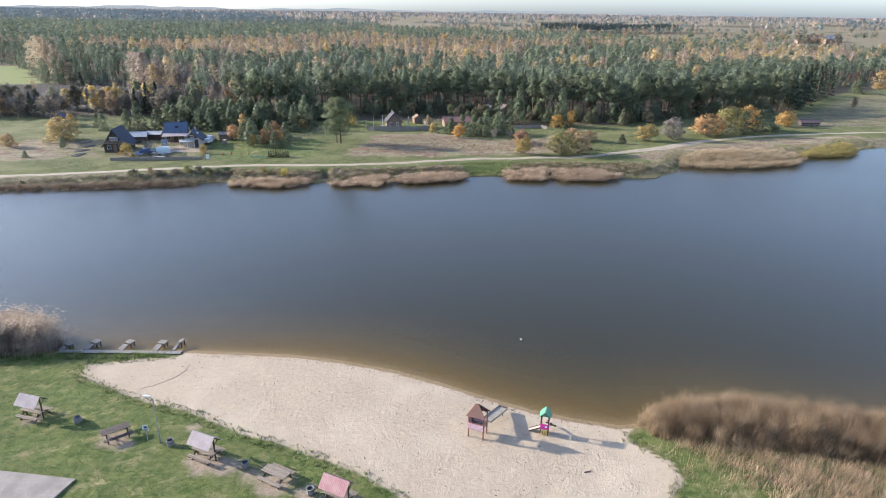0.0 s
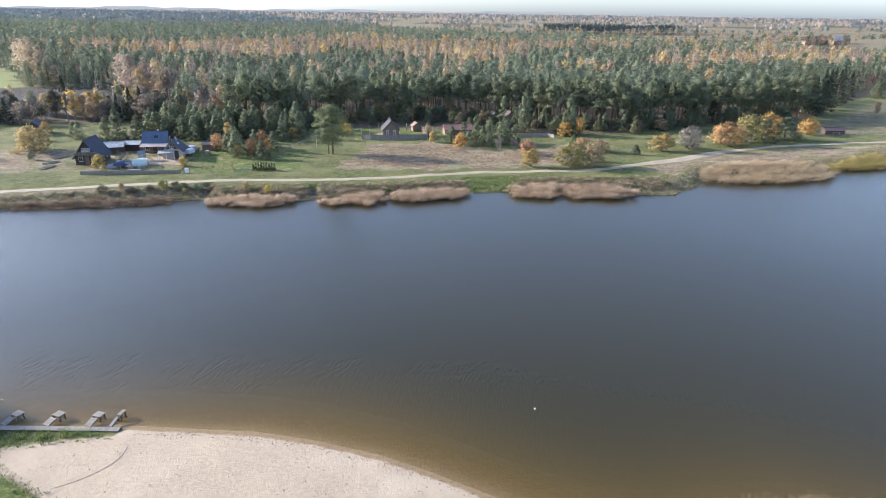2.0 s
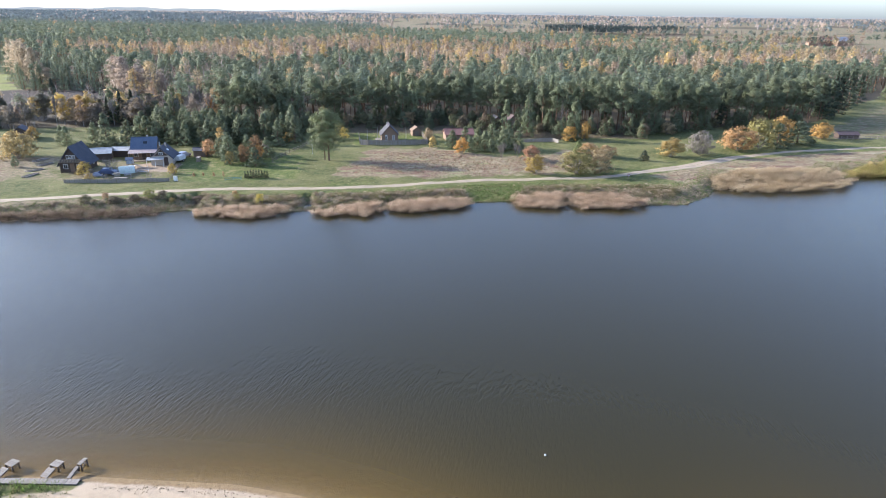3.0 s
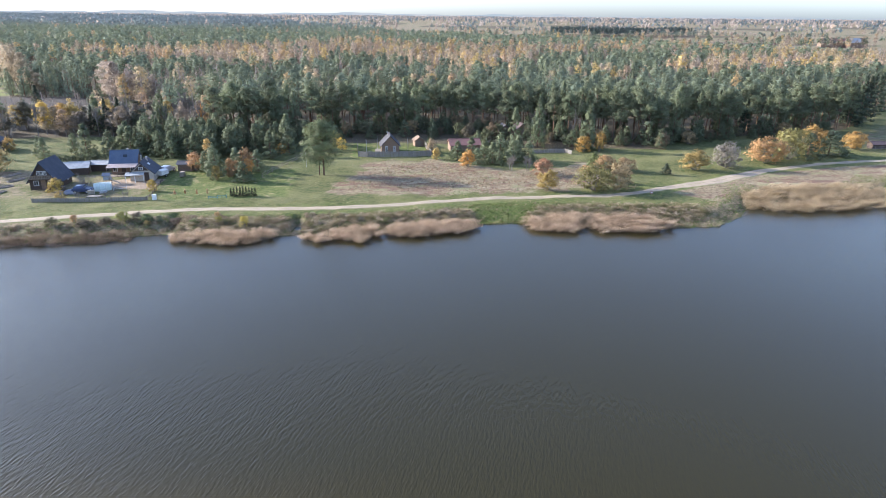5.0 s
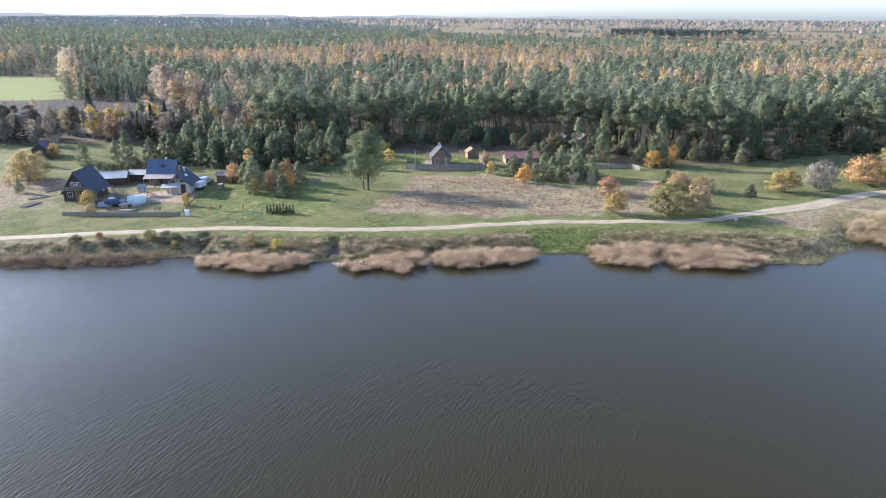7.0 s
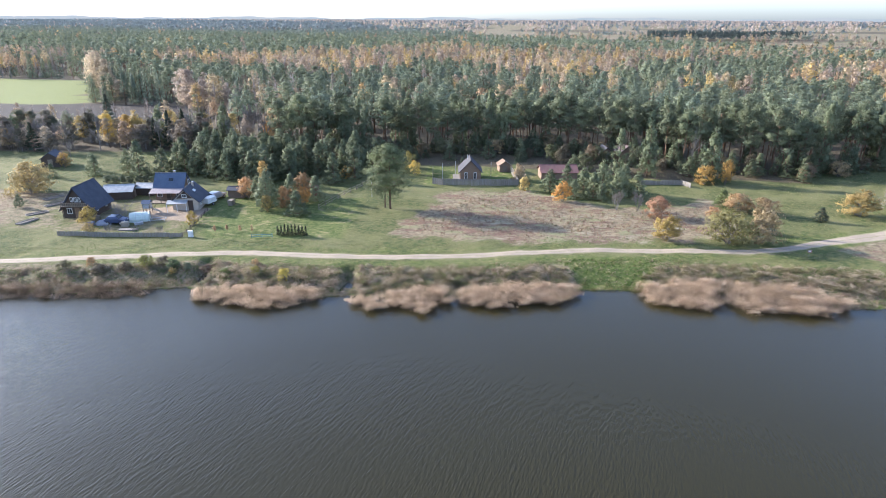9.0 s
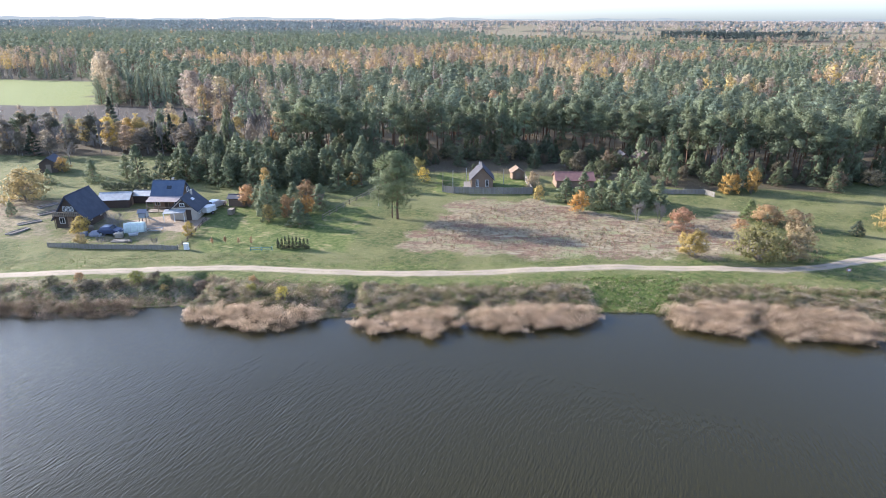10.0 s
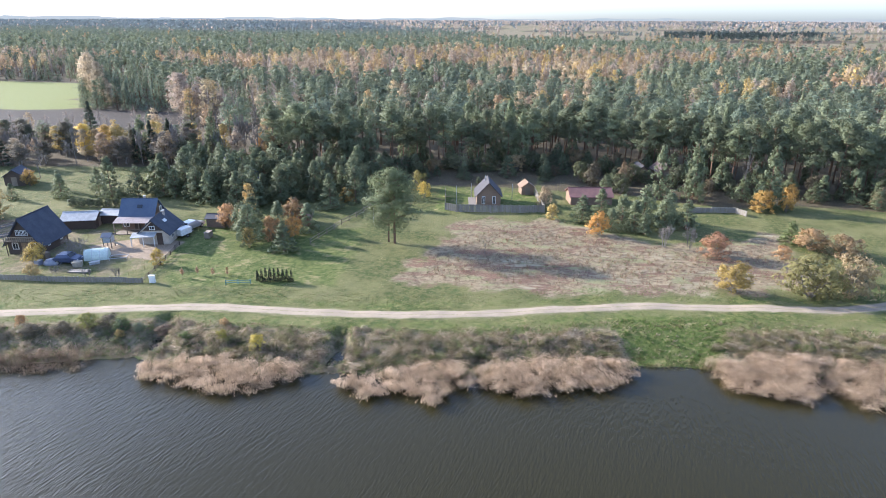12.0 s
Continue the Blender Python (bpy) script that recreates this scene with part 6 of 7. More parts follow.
def play_tower():
    """The larger playhouse on four posts with a hipped roof and a wide slide."""
    x, y = 3.6, 40.05
    t = thing("play_tower", x, y, on_ground(x, y), -18, "wooden play tower, brown roof open on one side, in the sand", "play tower")
    a, b = 0.62, 0.5
    for sx in (-1, 1):
        for sy in (-1, 1):
            part("post", box(0.10, 0.10, 2.2, pose(sx * a, sy * b, 0), bevel=0.015), REDPOST, t)
    for k in range(7):
        part("deck_board", box(0.17, 1.0, 0.04, pose(-0.54 + 0.18 * k, 0, 0.92), bevel=0.006), OLDWOOD, t)
    for sx, sy, w, rz in ((0, -b - 0.06, 1.24, 0), (-a - 0.06, 0, 1.0, 90), (0, b + 0.06, 1.24, 0)):
        part("side_panel", box(w, 0.035, 0.52, pose(sx, sy, 0.88, 0, 0, rz), bevel=0.008), PINK, t, "faded pink side panel")
        part("rail", box(w, 0.06, 0.06, pose(sx, sy, 1.42, 0, 0, rz), bevel=0.01), REDPOST, t)
    for sy in (-1, 1):
        part("beam", box(1.35, 0.08, 0.1, pose(0, sy * b, 2.06), bevel=0.01), REDPOST, t)
    e, top, z = (0.80, 0.66), 0.12, 2.08
    corner = [(-e[0], -e[1], z), (e[0], -e[1], z), (e[0], e[1], z), (-e[0], e[1], z)]
    peak = [(-top - 0.12, 0, 2.98), (top - 0.12, 0, 2.98)]
    part("roof_face", slab([corner[0], corner[1], peak[1], peak[0]], 0.05), TARROOF, t)
    part("roof_face", slab([corner[2], corner[3], peak[0], peak[1]], 0.05), TARROOF, t)
    part("rafter", rod(corner[1], peak[1], 0.03), DARKWOOD, t)
    part("rafter", rod(corner[2], peak[1], 0.03), DARKWOOD, t)
    part("roof_face", slab([corner[3], corner[0], peak[0]], 0.05), TARROOF, t)
    s0, s1 = Vector((0.50, 0.60, 1.12)), Vector((0.95, 4.25, 0.12))
    d = (s1 - s0).normalized()
    side = d.cross(Vector((0, 0, 1))).normalized()
    bm = slab([s0 - side * 0.40, s0 + side * 0.40, s1 + side * 0.40, s1 - side * 0.40], 0.05)
    slide = part("slide", bm, SLIDE, t, "pale worn slide surface")
    for k in (-1, 1):
        p, q = s0 + side * 0.42 * k, s1 + side * 0.42 * k
        part("slide_side", slab([p + Vector((0, 0, 0.09)), q + Vector((0, 0, 0.09)), q - Vector((0, 0, 0.08)), p - Vector((0, 0, 0.08))], 0.03), SLIDE, slide)
        part("slide_leg", rod(s0.lerp(s1, 0.75) + side * 0.34 * k + Vector((0, 0, -0.04)), (s0.lerp(s1, 0.75) + side * 0.34 * k).to_2d().to_3d() + Vector((0, 0, -0.08)), 0.03), DARKWOOD, slide)
    part("end_board", slab([s1 - side * 0.40 + Vector((0, 0.06, 0.12)), s1 + side * 0.40 + Vector((0, 0.06, 0.12)), s1 + side * 0.40 + Vector((0, -0.12, -0.1)), s1 - side * 0.40 + Vector((0, -0.12, -0.1))], 0.04), DARKWOOD, slide, "dark board at the slide's foot")


def small_tower():
    x, y = 9.1, 40.9
    t = thing("play_tower", x, y, on_ground(x, y), -12, "small play tower with green roof and magenta panels", "play tower")
    for sx in (-1, 1):
        for sy in (-1, 1):
            part("post", box(0.09, 0.09, 1.85, pose(sx * 0.3, sy * 0.3, 0), bevel=0.012), DARKWOOD, t)
    part("deck", box(0.66, 0.66, 0.05, pose(0, 0, 0.55), bevel=0.01), OLDWOOD, t)
    part("front_panel", box(0.66, 0.03, 0.5, pose(0, -0.36, 0.62), bevel=0.01), MAGENTA, t, "magenta front panel")
    part("side_panel", box(0.66, 0.03, 0.5, pose(0.36, 0, 0.62, 0, 0, 90), bevel=0.01), MAGENTA, t, "magenta side panel")
    part("panel_disc", rod((0.12, -0.378, 0.88), (0.12, -0.384, 0.88), 0.09, n=14), WHITE, t, "pale round panel mark")
    for k in range(3):
        part("step", box(0.13, 0.05, 0.5, pose(-0.2 + 0.2 * k, -0.36, 0.05), bevel=0.01), YELLOW, t, "yellow board")
    for s in (-1, 1):
        part("roof_face", slab([(s * 0.44, 0.45, 1.78), (s * 0.44, -0.45, 1.78), (0, -0.45, 2.28), (0, 0.45, 2.28)][::s], 0.04), GREENROOF, t)
    part("gable", slab([(-0.3, -0.33, 1.82), (0.3, -0.33, 1.82), (0, -0.33, 2.16)], 0.03), GREENROOF, t)
    part("gable", slab([(0.3, 0.33, 1.82), (-0.3, 0.33, 1.82), (0, 0.33, 2.16)], 0.03), GREENROOF, t)
    s0, s1 = Vector((-0.34, 0, 0.58)), Vector((-1.25, 0.05, 0.06))
    slide = part("slide", slab([s0 + Vector((0, -0.2, 0)), s1 + Vector((0, -0.2, 0)), s1 + Vector((0, 0.2, 0)), s0 + Vector((0, 0.2, 0))][::-1], 0.04), SLIDE, t, "pale worn slide surface")
    for k in (-1, 1):
        part("slide_side", slab([s0 + Vector((0, 0.21 * k, 0.06)), s1 + Vector((0, 0.21 * k, 0.06)), s1 + Vector((0, 0.21 * k, -0.05)), s0 + Vector((0, 0.21 * k, -0.05))], 0.02), DARKWOOD, slide)

    p0, p1 = Vector((0.2, 0.34, 0.72)), Vector((0.69, 1.15, 0.08))
    w = Vector((0.17, -0.10, 0))
    back = part("slide", slab([p0 - w, p0 + w, p1 + w, p1 - w], 0.04), SLIDE, t, "pale worn slide surface")
    for k in (-1, 1):
        part("slide_side", slab([p0 + w * k + Vector((0, 0, 0.12)), p1 + w * k + Vector((0, 0, 0.12)), p1 + w * k - Vector((0, 0, 0.05)), p0 + w * k - Vector((0, 0, 0.05))], 0.02), DARKWOOD, back)

play_tower()
small_tower()

# jetty walk along the shore with short piers
walkway = thing("boardwalk", -32.5, 50.9, 0.17, 3.2, "weathered grey board walkway along the lake shore", "boardwalk")
for k in range(42):
    part("plank", box(0.27, 0.56, 0.05, pose(-6.1 + 0.295 * k, 0, 0), bevel=0.008), GREYWOOD, walkway)
for sy in (-0.22, 0.22):
    part("beam", box(12.4, 0.09, 0.12, pose(0, sy, -0.13)), DARKWOOD, walkway)
for k in range(7):
    for sy in (-0.3, 0.3):
        part("pier_post", rod((-6 + 2 * k, sy, -0.9), (-6 + 2 * k, sy, -0.10), 0.07), DARKWOOD, walkway)


def pier(x, y, rz, wide, long, lift, label):
    """A plank ramp from the walkway up to a small raised deck on legs."""
    t = thing("pier", x, y, 0.22, rz, label, "pier", "bathing piers")
    run = long * 0.62
    a = math.degrees(math.atan(lift / run))
    n = int(run / 0.16)
    for k in range(n):
        part("ramp_plank", box(wide * 0.8, 0.145, 0.04, pose(0, 0.08 + 0.16 * k, lift * (0.08 + 0.16 * k) / run, a, 0, 0), bevel=0.006), GREYWOOD, t)
    for k in range(4):
        part("deck_plank", box(wide, (long - run) / 4 + 0.02, 0.05, pose(0, run + 0.1 + (k + 0.5) * ((long - run) / 4 + 0.04), lift + 0.03), bevel=0.006), GREYWOOD, t)
    for sx in (-1, 1):
        part("beam", rod((sx * wide * 0.32, 0, -0.05), (sx * wide * 0.32, run, lift - 0.05), 0.05), DARKWOOD, t)
        for yy in (run + 0.16, long + 0.12):
            part("leg", rod((sx * wide * 0.42, yy, -1.3), (sx * wide * 0.42, yy, lift + 0.02), 0.055), DARKWOOD, t)
        part("brace", rod((sx * wide * 0.42, run + 0.16, -0.1), (sx * wide * 0.42, long + 0.12, lift - 0.05), 0.035), DARKWOOD, t)
    return t


PIER = "short weathered plank pier reaching into the water"
pier(-38.6, 50.75, -20, 0.75, 1.0, 0.16, PIER)
pier(-36.2, 51.05, -18, 0.8, 1.4, 0.22, PIER)
pier(-32.7, 51.25, -17, 0.8, 1.4, 0.22, PIER)
pier(-29.2, 51.45, -12, 0.8, 1.35, 0.22, PIER)
pier(-27.3, 51.5, -8, 0.36, 1.6, 0.3, "narrow plank ramp at the jetty's end")

buoy = thing("buoy", 8.2, 57, 0, 0, "small white marker buoy floating on the lake", "buoy")
bm = bmesh.new()
bmesh.ops.create_uvsphere(bm, u_segments=14, v_segments=9, radius=0.10, matrix=pose(0, 0, 0.03))
part("float", bm, WHITE, buoy, smooth=True)
part("ring", rod((0, 0, 0.11), (0, 0, 0.17), 0.02), STEEL, buoy)

log = thing("driftwood", 11.9, 36.2, on_ground(11.9, 36.2), 20, "short dark piece of driftwood lying on the sand", "driftwood")
part("stick", rod((-0.3, 0, 0.04), (0.3, 0.04, 0.05), 0.05, 0.03), DARKWOOD, log)


# ---------------------------------------------------------------- the houses beyond the lake
def window(parent, x, y, z, w, h, rz, mullions=1):
    m = pose(x, y, z, 0, 0, rz)
    bm = bmesh.new()
    for sx in (-1, 1):
        box(0.08, 0.09, h, m @ pose(sx * (w / 2 - 0.04), 0, 0), bm)
    for zz in (0, h - 0.08):
        box(w - 0.16, 0.09, 0.08, m @ pose(0, 0, zz), bm)
    for k in range(mullions):
        box(0.05, 0.08, h - 0.16, m @ pose((k + 1) * w / (mullions + 1) - w / 2, 0, 0.08), bm)
    wnd = part("window", bm, WHITE, parent, "white window frame")
    part("pane", box(w - 0.15, 0.03, h - 0.15, m @ pose(0, 0, 0.075)), GLASS, wnd)
    return wnd


def gable_house(name, x, y, rz, wide, long, eave, ridge, walls, roof, label, category="house", over=0.35, lean_to=0, chimney=None, z=None):
    """Walls with gables at both ends of the ridge, which runs along local y; two roof slopes with thickness."""
    z0 = on_ground(x, y) if z is None else z
    t = thing(name, x, y, z0, rz, label, category)
    w, l = wide / 2, long / 2
    bm = bmesh.new()
    prof = [(-w, -0.1), (w, -0.1), (w, eave), (0, ridge - 0.12), (-w, eave)]
    f = [bm.verts.new((px, -l, pz)) for px, pz in prof]
    b = [bm.verts.new((px, l, pz)) for px, pz in prof]
    bm.faces.new(f)
    bm.faces.new(b[::-1])
    for i in range(5):
        j = (i + 1) % 5
        bm.faces.new((f[j], f[i], b[i], b[j]))
    part("wall", bm, walls, t)
    slope = (ridge - eave) / w
    xo = w + over
    for s in (-1, 1):
        pts = [(0, -l - over, ridge), (0, l + over, ridge), (s * xo, l + over, ridge - slope * xo), (s * xo, -l - over, ridge - slope * xo)]
        r = part("roof", slab(pts if s < 0 else pts[::-1], 0.12), roof, t)
        part("fascia", rod((s * xo, -l - over, ridge - slope * xo - 0.05), (s * xo, l + over, ridge - slope * xo - 0.05), 0.05), roof, r, "gutter edge")
    part("ridge_cap", rod((0, -l - over, ridge + 0.02), (0, l + over, ridge + 0.02), 0.07), roof, t)
    if chimney:
        c = part("chimney", box(0.32, 0.32, ridge - eave + 0.1, pose(chimney[0], chimney[1], eave + 0.2), bevel=0.02), PALEWALL, t, "pale masonry chimney")
        part("cap", box(0.38, 0.38, 0.05, pose(chimney[0], chimney[1], ridge + 0.3)), STEEL, c)
    return t


def house_dark():
    t = gable_house("house", -82.2, 139.8, 10.5, 4.9, 6.0, 1.9, 5.3, DARKWOOD, DARKROOF, "dark brown wooden house with steep dark roof and gable balcony", over=0.45)
    for k in (-1, 0, 1):
        window(t, 0.62 * k, -3.02, 2.75, 0.5, 0.8, 0)
    for k in (-1, 1):
        window(t, 2.47, 1.4 * k, 0.8, 0.55, 0.9, 90)
        window(t, 1.3 * k, -3.02, 0.7, 0.9, 1.0, 0)
    part("door", box(0.85, 0.06, 1.9, pose(0, -3.03, 0), bevel=0.01), BROWNWALL, t)
    part("balcony_floor", box(4.4, 0.9, 0.1, pose(0, -3.5, 2.05)), DARKWOOD, t)
    for k in range(15):
        part("baluster", box(0.16, 0.04, 0.62, pose(-2.1 + 0.3 * k, -3.92, 2.15)), OLDWOOD, t)
    part("handrail", box(4.4, 0.08, 0.07, pose(0, -3.92, 2.78)), OLDWOOD, t)
    for sx in (-2.0, 2.0):
        part("post", rod((sx, -3.85, 0), (sx, -3.85, 2.05), 0.07), DARKWOOD, t)


def house_blue():
    t = gable_house("house", -73.6, 151.6, 104, 4.0, 5.0, 2.6, 4.8, BROWNWALL, BLUEROOF, "brown house with blue metal roof and lean-to veranda", chimney=(0.3, -0.6))
    # local -x faces the lake once turned
    for k in (-1, 1):
        window(t, -2.17, 1.7 * k, 0.8, 0.9, 1.1, 90)
        window(t, 0.9 * k, -3.02, 0.9, 0.7, 1.0, 0)
    window(t, 0, -3.02, 2.7, 0.7, 0.9, 0)
    part("door", box(0.06, 0.9, 2.0, pose(-2.18, 0, 0), bevel=0.01), DARKWOOD, t)
    part("veranda_roof", corrugated((-4.1, -3.0, 1.95), (0, 1, 0), (1.9, 0, 0.45), 5.9, 1.95, 16, 0.012), SHELTERROOF, t, "pale ribbed veranda roof")
    for k in range(4):
        part("veranda_post", box(0.12, 0.12, 2.0, pose(-3.95, -2.9 + 1.9 * k, 0), bevel=0.01), OLDWOOD, t)
    part("veranda_rail", box(0.06, 5.9, 0.08, pose(-3.95, -0.05, 0.85)), OLDWOOD, t)
    part("veranda_floor", box(1.9, 6.0, 0.14, pose(-3.1, 0, 0)), OLDWOOD, t)
    part("skylight", box(0.6, 0.8, 0.06, pose(-1.05, -0.3, 3.78, 0, -45, 0)), GLASS, t)


def house_pale():
    t = gable_house("house", -67.4, 147.4, 16, 4.4, 5.6, 1.9, 3.9, PALEWALL, DARKROOF, "small pale house with dark roof and open porch", chimney=(0.4, 1.0))
    part("gable_board", slab([(-1.4, -2.84, 2.2), (1.4, -2.84, 2.2), (0.0, -2.84, 3.5)], 0.04), DARKWOOD, t)
    window(t, 0, -2.92, 2.35, 0.8, 0.6, 0)
    part("porch_roof", slab([(-2.9, -2.85, 1.95), (0.6, -2.85, 2.0), (0.6, -4.1, 1.65), (-2.9, -4.1, 1.55)][::-1], 0.08), PALEROOF, t, "pale porch roof")
    for sx in (-2.8, -1.1, 0.5):
        part("porch_post", rod((sx, -4.0, 0), (sx, -4.0, 1.6), 0.06), WHITE, t)
    for k in (-1, 1):
        window(t, 2.22, 1.3 * k, 0.7, 0.8, 1.0, 90)
    part("door", box(0.85, 0.06, 1.85, pose(0.9, -2.83, 0), bevel=0.01), DARKWOOD, t)
    part("skylight", box(0.5, 0.9, 0.06, pose(1.0, -0.4, 3.06, 0, 42, 0)), WHITE, t, "pale skylight")


def cabin():
    t = gable_house("cabin", -21.8, 179.2, 12, 4.3, 5.2, 2.1, 4.35, BROWNWALL, SLATEROOF, "small brown cabin with steep grey roof inside a board fence", "cabin", chimney=None)
    for k in (-1, 1):
        window(t, 0.95 * k, -2.62, 0.35, 0.6, 1.45, 0)
    part("door", box(0.06, 0.9, 1.95, pose(-2.18, 0.4, 0), bevel=0.01), DARKWOOD, t)
    part("flue", rod((-0.5, 1.0, 3.6), (-0.5, 1.0, 4.7), 0.1), STEEL, t)
    part("terrace", box(1.4, 5.0, 0.18, pose(-2.9, 0, 0)), GREYWOOD, t)


def simple_shed(x, y, rz, w, l, eave, ridge, walls, roof, label, name="shed"):
    t = gable_house(name, x, y, rz, w, l, eave, ridge, walls, roof, label, "shed", 0.25)
    part("door", box(min(1.0, w * 0.4), 0.05, eave * 0.85, pose(0, -l / 2 - 0.03, 0), bevel=0.01), OLDWOOD, t)
    return t


house_dark()
house_blue()
house_pale()
cabin()
simple_shed(-80.2, 153.0, 100, 2.6, 3.4, 1.6, 2.1, DARKWOOD, PALEROOF, "small dark lean-to shed with pale roof")
simple_shed(-83.6, 149.9, 112, 3.8, 5.0, 1.7, 2.5, DARKWOOD, PALEROOF, "low dark shed with pale sheet roof")
simple_shed(-15.5, 187.0, 20, 2.4, 2.4, 1.7, 2.5, BROWNWALL, BROWNWALL, "small brown garden shed on the lawn")
simple_shed(-3.6, 184.0, 103, 4.4, 7.6, 1.7, 2.8, BROWNWALL, REDROOF, "long low building with dull red roof", "outbuilding")
simple_shed(-116.8, 170.2, 25, 3.6, 4.4, 2.2, 3.4, DARKWOOD, DARKROOF, "dark shed with bluish roof behind the gardens")
simple_shed(-79, 186, 100, 4.2, 5.2, 2.4, 4.2, DARKWOOD, BLUEROOF, "blue-roofed house half hidden by pines", "house")
simple_shed(-70.5, 180.5, 20, 3.4, 3.8, 2.0, 3.2, DARKWOOD, BLUEROOF, "blue-roofed shed among young pines")
simple_shed(-49.2, 159.6, 20, 1.9, 2.6, 1.5, 2.2, BROWNWALL, REDROOF, "small shed with red roof behind autumn bushes")
simple_shed(6.8, 204.5, 15, 3.6, 4.2, 2.0, 3.3, BROWNWALL, SLATEROOF, "grey-roofed cottage at the forest edge", "cottage")
simple_shed(11.5, 206, 20, 3.6, 4.0, 2.2, 3.6, BROWNWALL, BROWNROOF, "brown cottage under the pines", "cottage")
simple_shed(106, 198, 95, 2.2, 5.8, 1.3, 1.9, DARKWOOD, BROWNROOF, "low brown field shed on the pasture")
simple_shed(-62.5, 155.2, 100, 2.0, 3.0, 1.6, 2.0, BROWNWALL, DARKROOF, "small wood store behind the pale house")


def board_fence(points, high, label, material, gap=2.0, closed=True):
    t = thing("fence", *points[0], 0, 0, label, "fence")
    ox, oy = points[0]
    board = bpy.data.meshes.new("board")
    bm = box(0.185, 0.03, high)
    bm.to_mesh(board)
    bm.free()
    board.materials.append(material)
    for (ax, ay), (bx, by) in zip(points[:-1], points[1:]):
        length = math.hypot(bx - ax, by - ay)
        n = max(1, round(length / gap))
        rz = math.degrees(math.atan2(by - ay, bx - ax))
        for k in range(n + 1):
            f = k / n
            px, py = ax + (bx - ax) * f, ay + (by - ay) * f
            zz = on_ground(px, py)
            part("post", box(0.1, 0.1, high + 0.1, pose(px - ox, py - oy, zz - 0.05, 0, 0, rz)), material, t)
            if k < n:
                f2 = (k + 0.5) / n
                px, py = ax + (bx - ax) * f2, ay + (by - ay) * f2
                seg = length / n
                if closed:
                    m = int(seg / 0.2)
                    for b in range(m):
                        o = link("board", board, None, t)
                        o.matrix_basis = pose(px - ox, py - oy, zz - 0.02, 0, 0, rz) @ pose(-seg / 2 + seg * (b + 0.5) / m, 0.04 * (b % 2), 0) @ Matrix.Diagonal((1, 1, 0.97 + 0.03 * ((b * 7 + k) % 3), 1))
                else:
                    for zr in (0.35, 0.8):
                        part("rail", box(seg, 0.05, 0.08, pose(px - ox, py - oy, zz + high * zr, 0, 0, rz)), material, t)
    return t


board_fence([(-30.5, 182), (-28.4, 172.4), (-26.0, 171.6), (-11.1, 175.0), (-13.8, 186.4)], 1.35, "grey-brown board fence round the cabin's lawn", GREYWOOD)
board_fence([(-78, 128.3), (-71.1, 129.4), (-58.8, 131.8)], 0.75, "low grey board fence in front of the gardens", GREYWOOD)
board_fence([(-58.8, 131.8), (-60.4, 137.6), (-63, 145.5)], 0.6, "low dark fence beside the garden path", DARKWOOD, closed=False)
board_fence([(-48.4, 134.0), (-45.4, 134.8)], 0.6, "short teal-painted rail fence", TEAL, closed=False)
board_fence([(-44, 150), (-43, 160), (-41, 172)], 1.0, "thin wire-and-post pasture fence", OLDWOOD, gap=2.6, closed=False)
board_fence([(13.5, 181.0), (21.5, 182.4), (23.0, 180.6)], 1.0, "grey board fence at the forest edge", GREYWOOD)
board_fence([(98, 196), (103, 195), (112, 196.5), (124, 199)], 1.0, "pale pasture fence of posts and rails", GREYWOOD, gap=2.0, closed=False)


def car(x, y, rz, paint, label, long=4.1):
    t = thing("car", x, y, on_ground(x, y), rz, label, "car")
    l, w = long / 2, 0.86
    side = [(-l, 0.35), (-l, 0.85), (-l * 0.82, 0.92), (-l * 0.62, 1.38), (l * 0.18, 1.42), (l * 0.48, 0.95), (l * 0.96, 0.80), (l, 0.55), (l, 0.32)]

    def hull(points, half, inset):
        bm = bmesh.new()
        a = [bm.verts.new((px, -half + (inset if pz > 0.95 else 0), pz)) for px, pz in points]
        b = [bm.verts.new((px, half - (inset if pz > 0.95 else 0), pz)) for px, pz in points]
        bm.faces.new(a)
        bm.faces.new(b[::-1])
        for i in range(len(points)):
            j = (i + 1) % len(points)
            bm.faces.new((a[j], a[i], b[i], b[j]))
        bmesh.ops.bevel(bm, geom=list(bm.edges), offset=0.04, segments=1, affect="EDGES")
        return bm
    part("body", hull(side, w, 0.14), paint, t)
    part("windscreen", slab([(l * 0.225, -0.6, 1.39), (l * 0.465, -0.66, 1.0), (l * 0.465, 0.66, 1.0), (l * 0.225, 0.6, 1.39)], -0.03), GLASS, t)
    part("rear_window", slab([(-l * 0.655, -0.58, 1.33), (-l * 0.655, 0.58, 1.33), (-l * 0.82, 0.64, 0.98), (-l * 0.82, -0.64, 0.98)], -0.03), GLASS, t)
    for s in (-1, 1):
        part("side_window", slab([(-l * 0.58, s * 0.735, 1.33), (l * 0.14, s * 0.735, 1.36), (l * 0.38, s * 0.80, 1.0), (-l * 0.72, s * 0.80, 1.0)][::s], 0.02), GLASS, t)
        part("headlight", box(0.06, 0.3, 0.14, pose(l - 0.02, s * 0.55, 0.58), bevel=0.02), WHITE, t)
        for xx in (-l * 0.62, l * 0.62):
            wheel = part("tyre", rod((xx, s * 0.66, 0.31), (xx, s * 0.88, 0.31), 0.31, n=16), RUBBER, t)
            part("rim", rod((xx, s * 0.87, 0.31), (xx, s * 0.895, 0.31), 0.19, n=12), STEEL, wheel)
    return t


